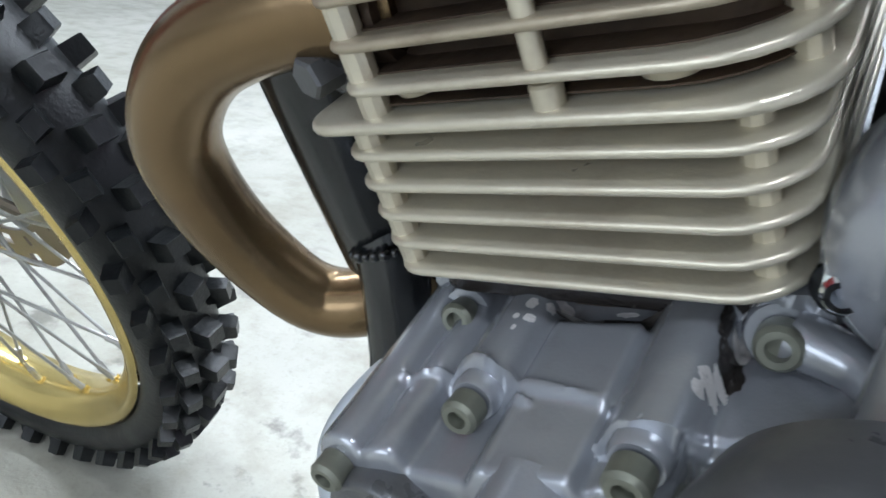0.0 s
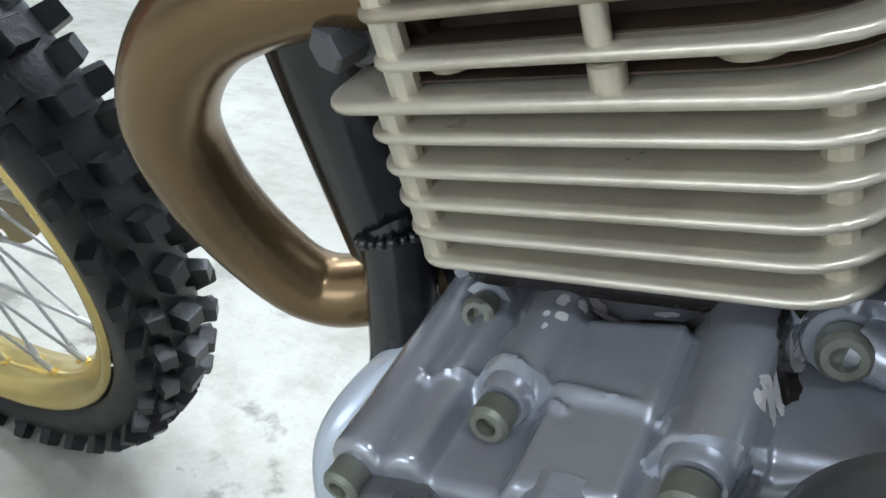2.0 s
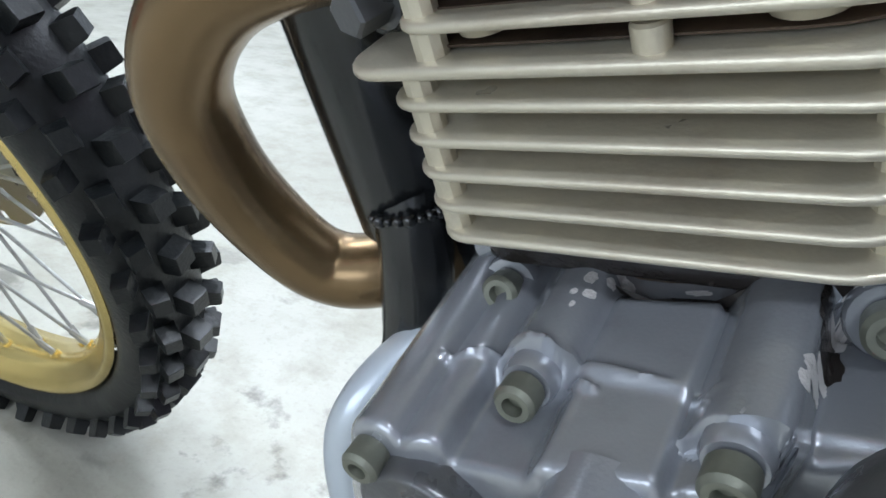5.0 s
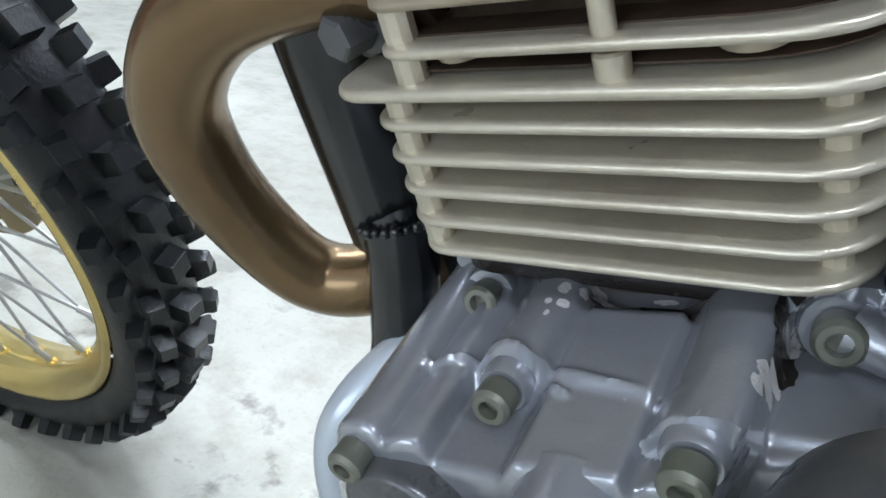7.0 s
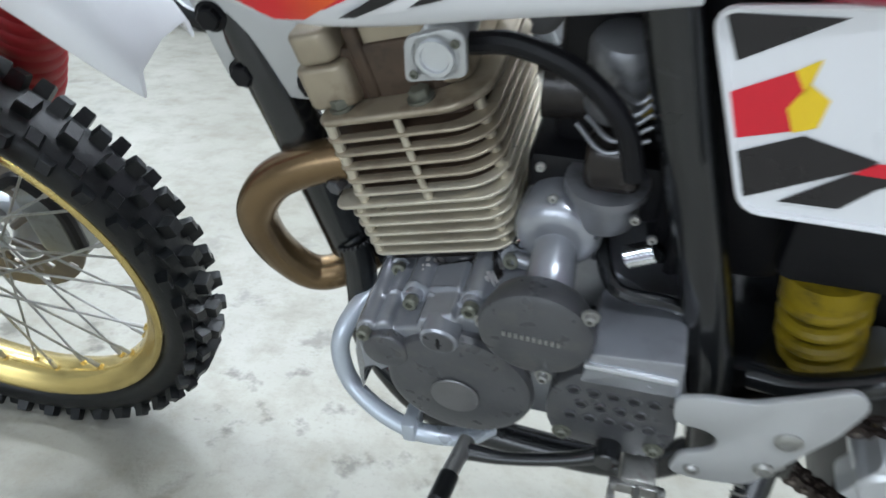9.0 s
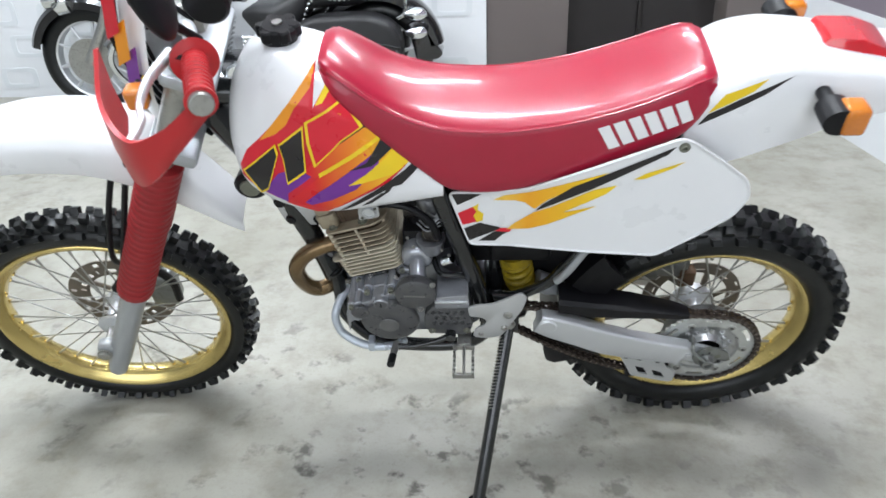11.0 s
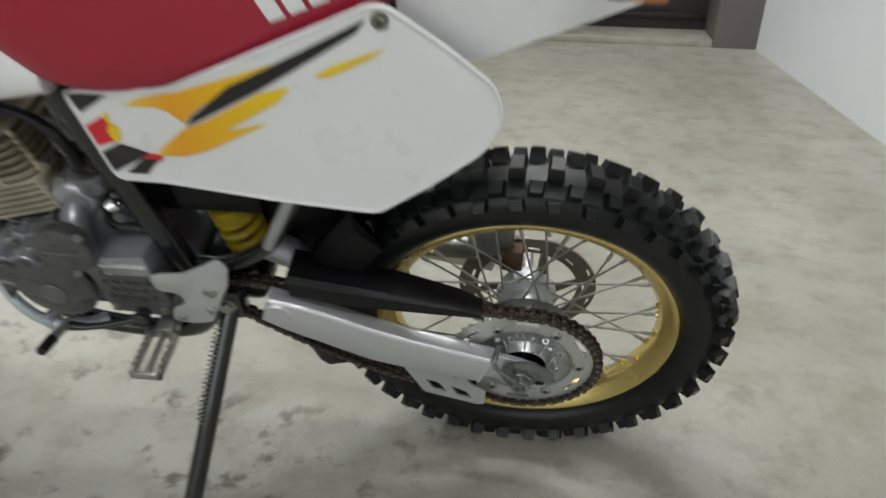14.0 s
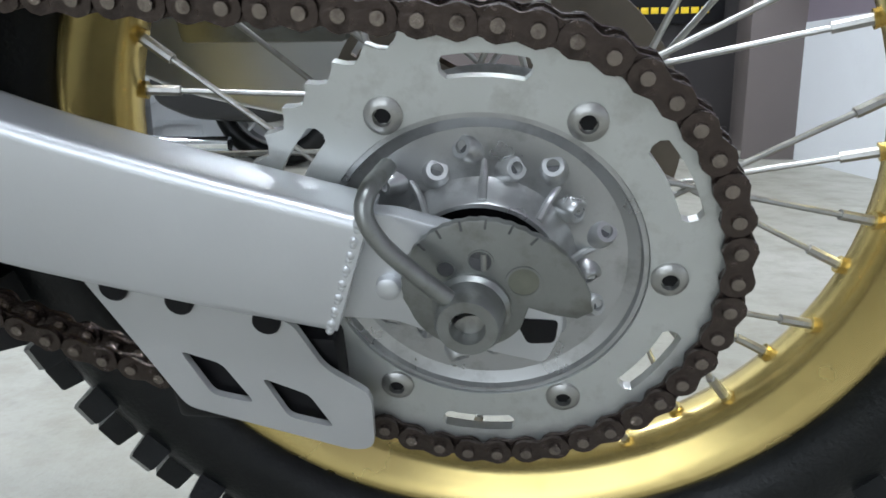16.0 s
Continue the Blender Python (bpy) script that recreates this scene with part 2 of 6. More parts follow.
def tube(bm, pts, r, seg=14, per=8, flat=1.0, smooth=True):
    """A round bar along the points; r may be a list."""
    path = smooth_path(pts, per) if smooth and len(pts) > 2 else [Vector(p) for p in pts]
    n = len(path)
    if not isinstance(r, (list, tuple)):
        r = [r] * n
    else:
        r = list(np.interp(np.linspace(0, 1, n), np.linspace(0, 1, len(r)), r))
    tan = [(path[min(i + 1, n - 1)] - path[max(i - 1, 0)]).normalized() for i in range(n)]
    ref = Vector((0, 1, 0)) if abs(tan[0].y) < 0.9 else Vector((1, 0, 0))
    u = tan[0].cross(ref).normalized()
    rings = []
    for p, t, rad in zip(path, tan, r):
        u = (u - t * u.dot(t)).normalized()
        v = t.cross(u)
        rings.append([p + (u * math.cos(a) + v * math.sin(a) * flat) * rad for a in np.linspace(0, 2 * math.pi, seg, endpoint=False)])
    quad_strip(bm, rings)


def lathe(bm, profile, centre=(0, 0, 0), axis=(0, 1, 0), seg=32, close=False, start=0.0):
    """Turns (distance along axis, radius) round an axis."""
    ax = Vector(axis).normalized()
    ref = Vector((0, 0, 1)) if abs(ax.z) < 0.9 else Vector((1, 0, 0))
    u = ax.cross(ref).normalized()
    v = ax.cross(u)
    c = Vector(centre)
    rings = []
    for d, r in profile:
        rings.append([c + ax * d + (u * math.cos(a) + v * math.sin(a)) * max(r, 1e-5) for a in np.linspace(start, start + 2 * math.pi, seg, endpoint=False)])
    if close:
        rings.append(rings[0])
    quad_strip(bm, rings, caps=not close)
    if close:
        bmesh.ops.remove_doubles(bm, verts=bm.verts, dist=1e-6)
    bmesh.ops.recalc_face_normals(bm, faces=bm.faces)


def rod(bm, a, b, r0, r1=None, seg=16, bevel=0.0):
    a, b = Vector(a), Vector(b)
    l = (b - a).length
    r1 = r0 if r1 is None else r1
    prof = [(0, r0), (l, r1)] if not bevel else [(0, r0 - bevel), (bevel, r0), (l - bevel, r1), (l, r1 - bevel)]
    lathe(bm, prof, a, b - a, seg)


def rounded(pts, r, per=4):
    """Rounds the corners of a flat outline."""
    out, n = [], len(pts)
    for i in range(n):
        p, a, b = (Vector((*q, 0)) for q in (pts[i], pts[i - 1], pts[(i + 1) % n]))
        ra = min(r, (a - p).length * 0.45)
        rb = min(r, (b - p).length * 0.45)
        s, e = p + (a - p).normalized() * ra, p + (b - p).normalized() * rb
        for k in range(per + 1):
            t = k / per
            q = s * (1 - t) ** 2 + p * 2 * t * (1 - t) + e * t * t
            out.append((q.x, q.y))
    return out


def slab(bm, outline, y0, y1, bevel=0.0, place=None, seg=2):
    """A flat outline in x and z, given thickness along y, with rounded rims. place turns (x, y, z) into a point."""
    place = place or (lambda x, y, z: (x, y, z))
    f0 = bm.faces.new([bm.verts.new(place(x, y0, z)) for x, z in outline])
    f1 = bm.faces.new([bm.verts.new(place(x, y1, z)) for x, z in outline])
    v0, v1 = list(f0.verts), list(f1.verts)
    f1.normal_flip()
    n = len(v0)
    side = [bm.faces.new((v0[i], v1[i], v1[(i + 1) % n], v0[(i + 1) % n])) for i in range(n)]
    bmesh.ops.recalc_face_normals(bm, faces=[f0, f1] + side)
    if bevel:
        edges = list(f0.edges) + list(f1.edges)
        bmesh.ops.bevel(bm, geom=edges, offset=bevel, segments=seg, affect="EDGES", profile=0.5, clamp_overlap=True)


def block(bm, lo, hi, bevel=0.003, seg=2, m=None):
    g = bmesh.ops.create_cube(bm, size=1)["verts"]
    c, s = (Vector(lo) + Vector(hi)) / 2, Vector(hi) - Vector(lo)
    for v in g:
        v.co = Vector((v.co.x * s.x, v.co.y * s.y, v.co.z * s.z)) + c
        if m is not None:
            v.co = m @ v.co
    if bevel:
        es = list({e for v in g for e in v.link_edges})
        bmesh.ops.bevel(bm, geom=es, offset=bevel, segments=seg, affect="EDGES", profile=0.5, clamp_overlap=True)


def bolt(bm, p, axis, r=0.007, h=0.007, socket=True, washer=True):
    """A cap screw: a washer, a rounded head and its hexagon socket."""
    prof = ([(-0.001, r * 1.5), (0.0012, r * 1.5)] if washer else []) + [(0.0012, r), (h - r * 0.25, r), (h, r * 0.8)]
    if socket:
        prof += [(h, r * 0.5), (h - 0.004, r * 0.48)]
    lathe(bm, prof, p, axis, 18)


def hexbolt(bm, p, axis, r=0.008, h=0.007):
    lathe(bm, [(-0.001, r * 1.45), (0.0015, r * 1.45)], p, axis, 20)
    lathe(bm, [(0.001, r * 1.1), (h - 0.001, r * 1.1), (h, r * 0.95)], p, axis, 6)


def hose(name, pts, r, material, parent, label=""):
    b = B()
    tube(b, pts, r, 10)
    return part(name, b, material, parent, label)


# ---- the room ----
floor_b = B()
block(floor_b, (-7, -6, -0.12), (2.05, 4.2, 0), 0)
tagged(part("floor", floor_b, M_FLOOR, None), "worn grey concrete floor with dark oil spots", "floor", kind="structure")
WY = 2.93
b = B()
block(b, (-7, WY, 0), (0.22, WY + 0.15, 3.2), 0)
# an added fill lamp behind the camera, for side light from an unseen source
li = bpy.data.lights.new("front_fill_light", "AREA")
li.shape, li.size, li.size_y, li.energy, li.color = "RECTANGLE", 5.0, 2.0, 66, (0.93, 0.97, 1.0)
new("front_fill_light", li).matrix_basis = pose(-1.2, -5.9, 1.5, 90, 0, 0)
wall_north = tagged(part("wall_north", b, M_WALL, None), "white painted wall with a pale raised pattern", "wall", kind="structure")
b = B()
block(b, (0.223, WY + 0.02, 0), (0.70, WY + 0.4, 3.2), 0.004)
tagged(part("wall_pillar", b, M_PILLAR, None), "taupe painted pillar beside a dark doorway", "pillar", kind="structure")
b = B()
block(b, (0.70, WY + 0.3, 0.0), (1.62, WY + 0.36, 3.2), 0)
door = tagged(part("door_1", b, M_DOORWAY, None), "closed dark brown door set back in the wall", "door", kind="structure")
b = B()
block(b, (0.72, WY + 0.27, 0.10), (1.60, WY + 0.298, 0.13), 0.003)
block(b, (1.15, WY + 0.27, 0.13), (1.18, WY + 0.298, 3.0), 0.003)
part("door_rail", b, M_DOORWAY, door)
b = B()
block(b, (0.70, WY + 0.06, 0), (1.62, WY + 0.3, 0.035), 0.004)
tagged(part("door_step", b, M_FLOOR, None), "low concrete threshold before the dark door", "threshold", kind="structure")
b = B()
block(b, (1.62, WY + 0.05, 0), (1.86, WY + 0.4, 3.2), 0.003)
tagged(part("wall_return", b, M_PILLAR, None), "taupe painted wall end beside the doorway", "wall", kind="structure")


def right_wall(z0, z1, material, name, label, proud):
    bb = B()
    slab(bb, [(1.83 - proud, WY + 0.2), (2.05 - proud, 1.2), (2.35 - proud, -6), (2.6, -6), (2.6, WY + 0.2)], z0, z1, 0, place=lambda x, y, z: (x, z, y))
    return tagged(part(name, bb, material, None), label, "wall", kind="structure")


right_wall(0, 0.585, M_WALL, "wall_east_dado", "white painted lower band of the side wall", 0.004)
right_wall(0.585, 3.2, M_UPPER, "wall_east", "mauve grey upper part of the side wall", 0.0)
for nm, lo, hi in (("wall_west", (-7.2, -6, 0), (-7, 4.2, 3.2)), ("wall_south", (-7.2, -6.2, 0), (2.6, -6, 3.2))):
    b = B()
    block(b, lo, hi, 0)
    tagged(part(nm, b, M_WALL, None), "plain white painted wall", "wall", kind="structure")
b = B()
block(b, (-7.2, -6.2, 3.2), (2.6, 4.2, 3.35), 0)
tagged(part("ceiling", b, M_WALL, None), "plain white ceiling", "ceiling", kind="structure")

M_LAMP = glow("tube_glow", (0.93, 0.97, 1.0), 9)
lamp = thing("ceiling_light", "white fluorescent tube fitting on the ceiling", "ceiling light", "ceiling lights", pose(0, 0, 3.2))
b = B()
block(b, (-0.7, -0.09, -0.05), (0.7, 0.09, -0.002), 0.01)
part("housing", b, M_WHITE, lamp)
b = B()
tube(b, [(-0.62, 0.035, -0.075), (0.62, 0.035, -0.075)], 0.014, 10)
tube(b, [(-0.62, -0.035, -0.075), (0.62, -0.035, -0.075)], 0.014, 10)
part("fluorescent_tube", b, M_LAMP, lamp)
SPOTS = [(1.1, -2.3), (0.5, 0.5), (-2.0, 2.0), (-2.4, 0.4), (1.0, 1.9), (-0.8, -0.6)]
for k, (x, y) in enumerate(SPOTS):
    if k:
        copy_thing(lamp, pose(x, y, 3.2))
    li = bpy.data.lights.new("tube_light", "AREA")
    li.shape, li.size, li.size_y, li.energy, li.color = "RECTANGLE", 1.3, 0.16, TUBE_POWER, (0.95, 0.98, 1.0)
    lo = new("tube_light", li)
    lo.matrix_basis = pose(x, y, 3.1)
lamp.matrix_basis = pose(*SPOTS[0], 3.2)
# raised print on the white wall: rounded rectangles in rows
k = 0
for row in range(8):
    for col in range(11):
        w, h = random.uniform(0.18, 0.28), random.uniform(0.11, 0.15)
        x0, z0 = -3.5 + col * 0.34 + (row % 2) * 0.12, 0.06 + row * 0.19
        if x0 + w > 0.15:
            continue
        b = B()
        o = rounded([(x0, z0), (x0 + w, z0), (x0 + w, z0 + h), (x0, z0 + h)], 0.035, 3)
        inn = [(x0 + w / 2 + (px - x0 - w / 2) * 0.72, z0 + h / 2 + (pz - z0 - h / 2) * 0.62) for px, pz in o]
        ring = [[(px, WY - 0.004, pz) for px, pz in o], [(px, WY - 0.004, pz) for px, pz in inn]]
        quad_strip(b, ring + [[(px, WY + 0.001, pz) for px, pz in inn]], caps=False)
        quad_strip(b, [[(px, WY + 0.001, pz) for px, pz in o], ring[0]], caps=False)
        bmesh.ops.recalc_face_normals(b, faces=b.faces)
        part("wall_motif", b, M_EMBOSS, wall_north)

# ---- the enduro motorcycle, leaning on its stand: x to its tail, y to its right side, z up its middle plane ----
bike = thing("motorcycle", "white enduro motorcycle with red seat and gold rims on its stand", "motorcycle",
             m=pose(0, 0, 0.0075, 17.756, 0, 0))
REAR, FRONT = Vector((0.70, 0, 0.32)), Vector((-0.696, 0.004, 0.332))
RAKE = radians(27)
STEER = Matrix.Translation((-0.65, 0, 0.332)) @ Matrix.Rotation(0.0902, 4, Vector((math.sin(RAKE), 0, math.cos(RAKE)))) @ Matrix.Translation((0.65, 0, -0.332))


def tyre(bm, c, R, half, rim_r, knob):
    """The carcass of a tyre."""
    prof = []
    core = R - knob
    mid, h = (core + rim_r) / 2, (core - rim_r) / 2
    for a in np.linspace(-155, 155, 23):
        s, cc = math.sin(radians(a)), math.cos(radians(a))
        prof.append((c[1] + half * 0.92 * math.copysign(abs(s) ** 0.85, s), mid + h * math.copysign(abs(cc) ** 0.8, cc)))
    lathe(bm, prof, (c[0], 0, c[2]), (0, 1, 0), 96, close=True)
    bmesh.ops.recalc_face_normals(bm, faces=bm.faces)


def tread(c, R, half, rim_r, count, rows, knob, parent):
    """Tread blocks laid round the tyre. rows: side angle, along, across, phase."""
    core = R - knob
    mid, h = (core + rim_r) / 2, (core - rim_r) / 2
    for ang, along, across, phase in rows:
        for side in ((-1, 1) if ang else (1,)):
            a = radians(ang) * side
            s, cc = math.sin(a), math.cos(a)
            y = half * 0.92 * math.copysign(abs(s) ** 0.85, s) if s else 0.0
            r = mid + h * abs(cc) ** 0.8
            ln = math.hypot(s * 0.9, cc)
            ny, nr = s * 0.9 / ln, cc / ln
            kinds = []
            for v in range(2):
                bb = B()
                vs = []
                top = knob * (0.95, 1.06)[v]
                skew = (0.0012, -0.001)[v]
                for hgt, sc in ((-0.006, 1.14), (top - 0.002, 0.97), (top, 0.86)):
                    for du, dv in ((-1, -1), (1, -1), (1, 1), (-1, 1)):
                        t = du * along / 2 * sc + skew * dv
                        w = dv * across / 2 * sc
                        vs.append(bb.verts.new((r - w * ny + hgt * nr, y + w * nr + hgt * ny, t)))
                for q in range(2):
                    for i in range(4):
                        jj = (i + 1) % 4
                        bb.faces.new((vs[q * 4 + i], vs[q * 4 + jj], vs[q * 4 + 4 + jj], vs[q * 4 + 4 + i]))
                bb.faces.new((vs[8], vs[9], vs[10], vs[11]))
                bmesh.ops.recalc_face_normals(bb, faces=bb.faces)
                kinds.append(part("tread_block", bb, M_RUBBER, parent))
            for k in range(count):
                m = Matrix.Translation(c) @ Matrix.Rotation(-2 * math.pi * (k + phase) / count, 4, "Y")
                if k < 2:
                    kinds[k].matrix_basis = m
                else:
                    again(kinds[random.randrange(2)], m, parent)


def wheel(name, c, R, rim_r, half, count, rows, hub_r, hub_y, m, knob, label):
    w = half * 0.95 if half < 0.036 else 0.031
    prof = [(-w, rim_r), (-w - 0.003, rim_r - 0.003), (-w - 0.002, rim_r - 0.009), (-w + 0.006, rim_r - 0.014), (-w + 0.011, rim_r - 0.024), (-0.008, rim_r - 0.031),
            (0.008, rim_r - 0.031), (w - 0.011, rim_r - 0.024), (w - 0.006, rim_r - 0.014), (w + 0.002, rim_r - 0.009), (w + 0.003, rim_r - 0.003), (w, rim_r),
            (w - 0.004, rim_r - 0.006), (0, rim_r - 0.022), (-w + 0.004, rim_r - 0.006)]
    b = B()
    lathe(b, [(c[1] + y, r) for y, r in prof], (c[0], 0, c[2]), (0, 1, 0), 96, close=True)
    rim = part(name, b, M_GOLD, bike, label, 75, m)
    b = B()
    tyre(b, c, R, half, rim_r - 0.006, knob)
    part("tyre", b, M_RUBBER, rim, "black knobbly off-road tyre", 40)
    tread(c, R, half, rim_r - 0.006, count, rows, knob, rim)
    # spokes: one straight bar with its nipple, laid 36 times
    for k in range(36):
        side = -1 if k % 2 else 1
        lead = 1 if (k // 2) % 2 else -1
        th = 2 * math.pi * (k + 0.5) / 36
        ha = th + lead * radians(52)
        a = Vector((c[0] + hub_r * math.cos(ha), c[1] + side * hub_y, c[2] + hub_r * math.sin(ha)))
        e = Vector((c[0] + (rim_r - 0.031) * math.cos(th), c[1] + side * 0.006, c[2] + (rim_r - 0.031) * math.sin(th)))
        d = e - a
        if k == 0:
            b = B()
            l0 = d.length
            rod(b, (0, 0, 0), (0, 0, l0), 0.0018, seg=8)
            rod(b, (0, 0, l0 - 0.022), (0, 0, l0 + 0.001), 0.0032, seg=8)
            spoke = part("spoke", b, M_STEEL, rim)
            spoke.matrix_basis = Matrix.Translation(a) @ d.to_track_quat("Z", "Y").to_matrix().to_4x4()
            b = B()
            rod(b, (0, 0, l0 - 0.003), (0, 0, l0 + 0.002), 0.0055, 0.0045, seg=10)
            nip = part("nipple_seat", b, M_GOLD, rim)
            nip.matrix_basis = spoke.matrix_basis
        else:
            mm = Matrix.Translation(a) @ d.to_track_quat("Z", "Y").to_matrix().to_4x4()
            again(spoke, mm, rim)
            again(nip, mm, rim)
    return rim


ROWS_F = [(0, 0.018, 0.019, 0.0), (32, 0.0165, 0.0145, 0.5), (60, 0.0155, 0.013, 0.0)]
ROWS_R = [(0, 0.021, 0.030, 0.0), (35, 0.020, 0.019, 0.5), (63, 0.019, 0.0155, 0.0)]
front_wheel = wheel("front_wheel", FRONT, 0.341, 0.276, 0.042, 44, ROWS_F, 0.03, 0.032, STEER, 0.015, "gold anodised front rim with wire spokes")
rear_wheel = wheel("rear_wheel", REAR, 0.330, 0.2435, 0.055, 38, ROWS_R, 0.042, 0.034, None, 0.016, "gold anodised rear rim with wire spokes")


def disc(bm, c, y, r_out, r_in, holes, seg=90):
    """A brake disc with staggered slots."""
    radii = [r_in, r_in + 0.008, (r_in + r_out) / 2 - 0.004, (r_in + r_out) / 2 + 0.006, r_out - 0.006, r_out]
    rows = [[bm.verts.new((c[0] + r * math.cos(a), y, c[2] + r * math.sin(a))) for a in np.linspace(0, 2 * math.pi, seg, endpoint=False)] for r in radii]
    faces = []
    for q in range(5):
        for i in range(seg):
            if (q == 1 and (i * holes // seg) % 2 == 0 and i % 5 < 3) or (q == 3 and (i * holes // seg) % 2 and i % 5 < 2):
                continue
            j = (i + 1) % seg
            faces.append(bm.faces.new((rows[q][i], rows[q][j], rows[q + 1][j], rows[q + 1][i])))
    g = bmesh.ops.extrude_face_region(bm, geom=faces)["geom"]
    for v in g:
        if isinstance(v, bmesh.types.BMVert):
            v.co.y += 0.004
    bmesh.ops.recalc_face_normals(bm, faces=bm.faces)


# hubs and brake discs
b = B()
lathe(b, [(-0.045, 0.014), (-0.04, 0.034), (-0.034, 0.036), (-0.03, 0.022), (0.03, 0.022), (0.034, 0.036), (0.045, 0.034), (0.05, 0.014)], FRONT, (0, 1, 0), 40)
part("hub", b, M_ALU, front_wheel)
b = B()
disc(b, FRONT, 0.062, 0.128, 0.078, 20)
for k in range(6):
    a = 2 * math.pi * k / 6
    p, q = Vector((math.cos(a), 0, math.sin(a))), Vector((math.cos(a + 0.35), 0, math.sin(a + 0.35)))
    tube(b, [FRONT + p * 0.036 + Vector((0, 0.055, 0)), FRONT + q * 0.082 + Vector((0, 0.062, 0))], 0.006, 8)
part("brake_disc", b, M_DISC, front_wheel, "slotted steel brake disc")
b = B()
lathe(b, [(-0.05, 0.03), (-0.046, 0.048), (-0.032, 0.05), (-0.028, 0.034), (0.028, 0.034), (0.034, 0.05), (0.052, 0.048), (0.056, 0.03)], REAR, (0, 1, 0), 44)
part("hub", b, M_ALU, rear_wheel)
b = B()
disc(b, REAR, 0.062, 0.116, 0.084, 18)
rear_disc = part("brake_disc", b, M_DISC, rear_wheel, "browned slotted steel brake disc")
for k in range(6):
    a = 2 * math.pi * k / 6
    b = B()
    tube(b, [REAR + Vector((0.044 * math.cos(a), 0.060, 0.044 * math.sin(a))), REAR + Vector((0.089 * math.cos(a + 0.25), 0.064, 0.089 * math.sin(a + 0.25)))], [0.009, 0.006], 8, flat=0.5)
    part("disc_arm", b, M_DISC, rear_disc)
b = B()
lathe(b, [(0.028, 0.036), (0.036, 0.051), (0.056, 0.049), (0.066, 0.044), (0.068, 0.02)], REAR, (0, 1, 0), 40)
part("hub_flange", b, M_ALU, rear_wheel, "silver cast hub flange")

# ---- rear sprocket and its carrier ----
SY, SR, TEETH = -0.0911, 0.1163, 46
b = B()
seg = TEETH * 4
rad = [0.0782, 0.0805, 0.0935, 0.0965, 0.1005, 0.1035, 0.109, 0.1155]
rows = []
for q, r in enumerate(rad):
    ring = []
    for i in range(seg):
        a = 2 * math.pi * i / seg
        rr = r
        if q == 7:
            rr = (0.1115, 0.1135, 0.1172, 0.1135)[i % 4]
        if q in (2, 3, 4, 5):
            off = (math.degrees(a) - 28 + 30) % 60 - 30
            if 11 < abs(off) < 13.6:
                a -= radians(1.7 if q in (2, 5) else 0.4) * (1 if off > 0 else -1)
        ring.append(b.verts.new((REAR.x + rr * math.cos(a), SY - 0.003, REAR.z + rr * math.sin(a))))
    rows.append(ring)
faces = []
for q in range(7):
    for i in range(seg):
        ang = 360 * (i + 0.5) / seg
        if q in (2, 3, 4) and abs((ang - 28 + 30) % 60 - 30) < 12.5:
            continue
        j = (i + 1) % seg
        faces.append(b.faces.new((rows[q][i], rows[q][j], rows[q + 1][j], rows[q + 1][i])))
g = bmesh.ops.extrude_face_region(b, geom=faces)["geom"]
for v in g:
    if isinstance(v, bmesh.types.BMVert):
        v.co.y += 0.006
bmesh.ops.recalc_face_normals(b, faces=b.faces)
sprocket = part("rear_sprocket", b, M_ZINC, bike, "zinc-plated rear sprocket with six oval slots")
for k in range(6):
    a = radians(60 * k - 2)
    p = REAR + Vector((0.0872 * math.cos(a), SY - 0.003, 0.0872 * math.sin(a)))
    b = B()
    lathe(b, [(0, 0.0088), (0.0016, 0.0086), (0.0034, 0.0062), (0.0036, 0.0042), (0.0006, 0.004)], p, (0, -1, 0), 24)
    head = part("sprocket_bolt", b, M_STEEL, sprocket, "domed steel socket bolt")
    b = B()
    lathe(b, [(0.0, 0.0039), (0.0012, 0.0039)], p, (0, -1, 0), 6)
    part("socket", b, M_BLACK, head)
b = B()
lathe(b, [(SY + 0.0045, 0.0805), (SY - 0.0015, 0.0778), (SY - 0.0015, 0.0755), (SY + 0.0015, 0.0745), (SY + 0.008, 0.062), (SY + 0.010, 0.054), (SY + 0.0095, 0.050), (SY + 0.006, 0.0455), (SY - 0.004, 0.0412), (SY - 0.0095, 0.0392), (SY - 0.0105, 0.0384),
          (SY - 0.0105, 0.0364), (SY - 0.004, 0.0354), (SY + 0.02, 0.034), (SY + 0.03, 0.012), (SY + 0.06, 0.03), (SY + 0.06, 0.08)], (REAR.x, 0, REAR.z), (0, 1, 0), 64)
carrier = part("sprocket_carrier", b, M_CARR, sprocket, "cast alloy sprocket carrier with ribs")
C0 = Vector((REAR.x, SY + 0.010, REAR.z))
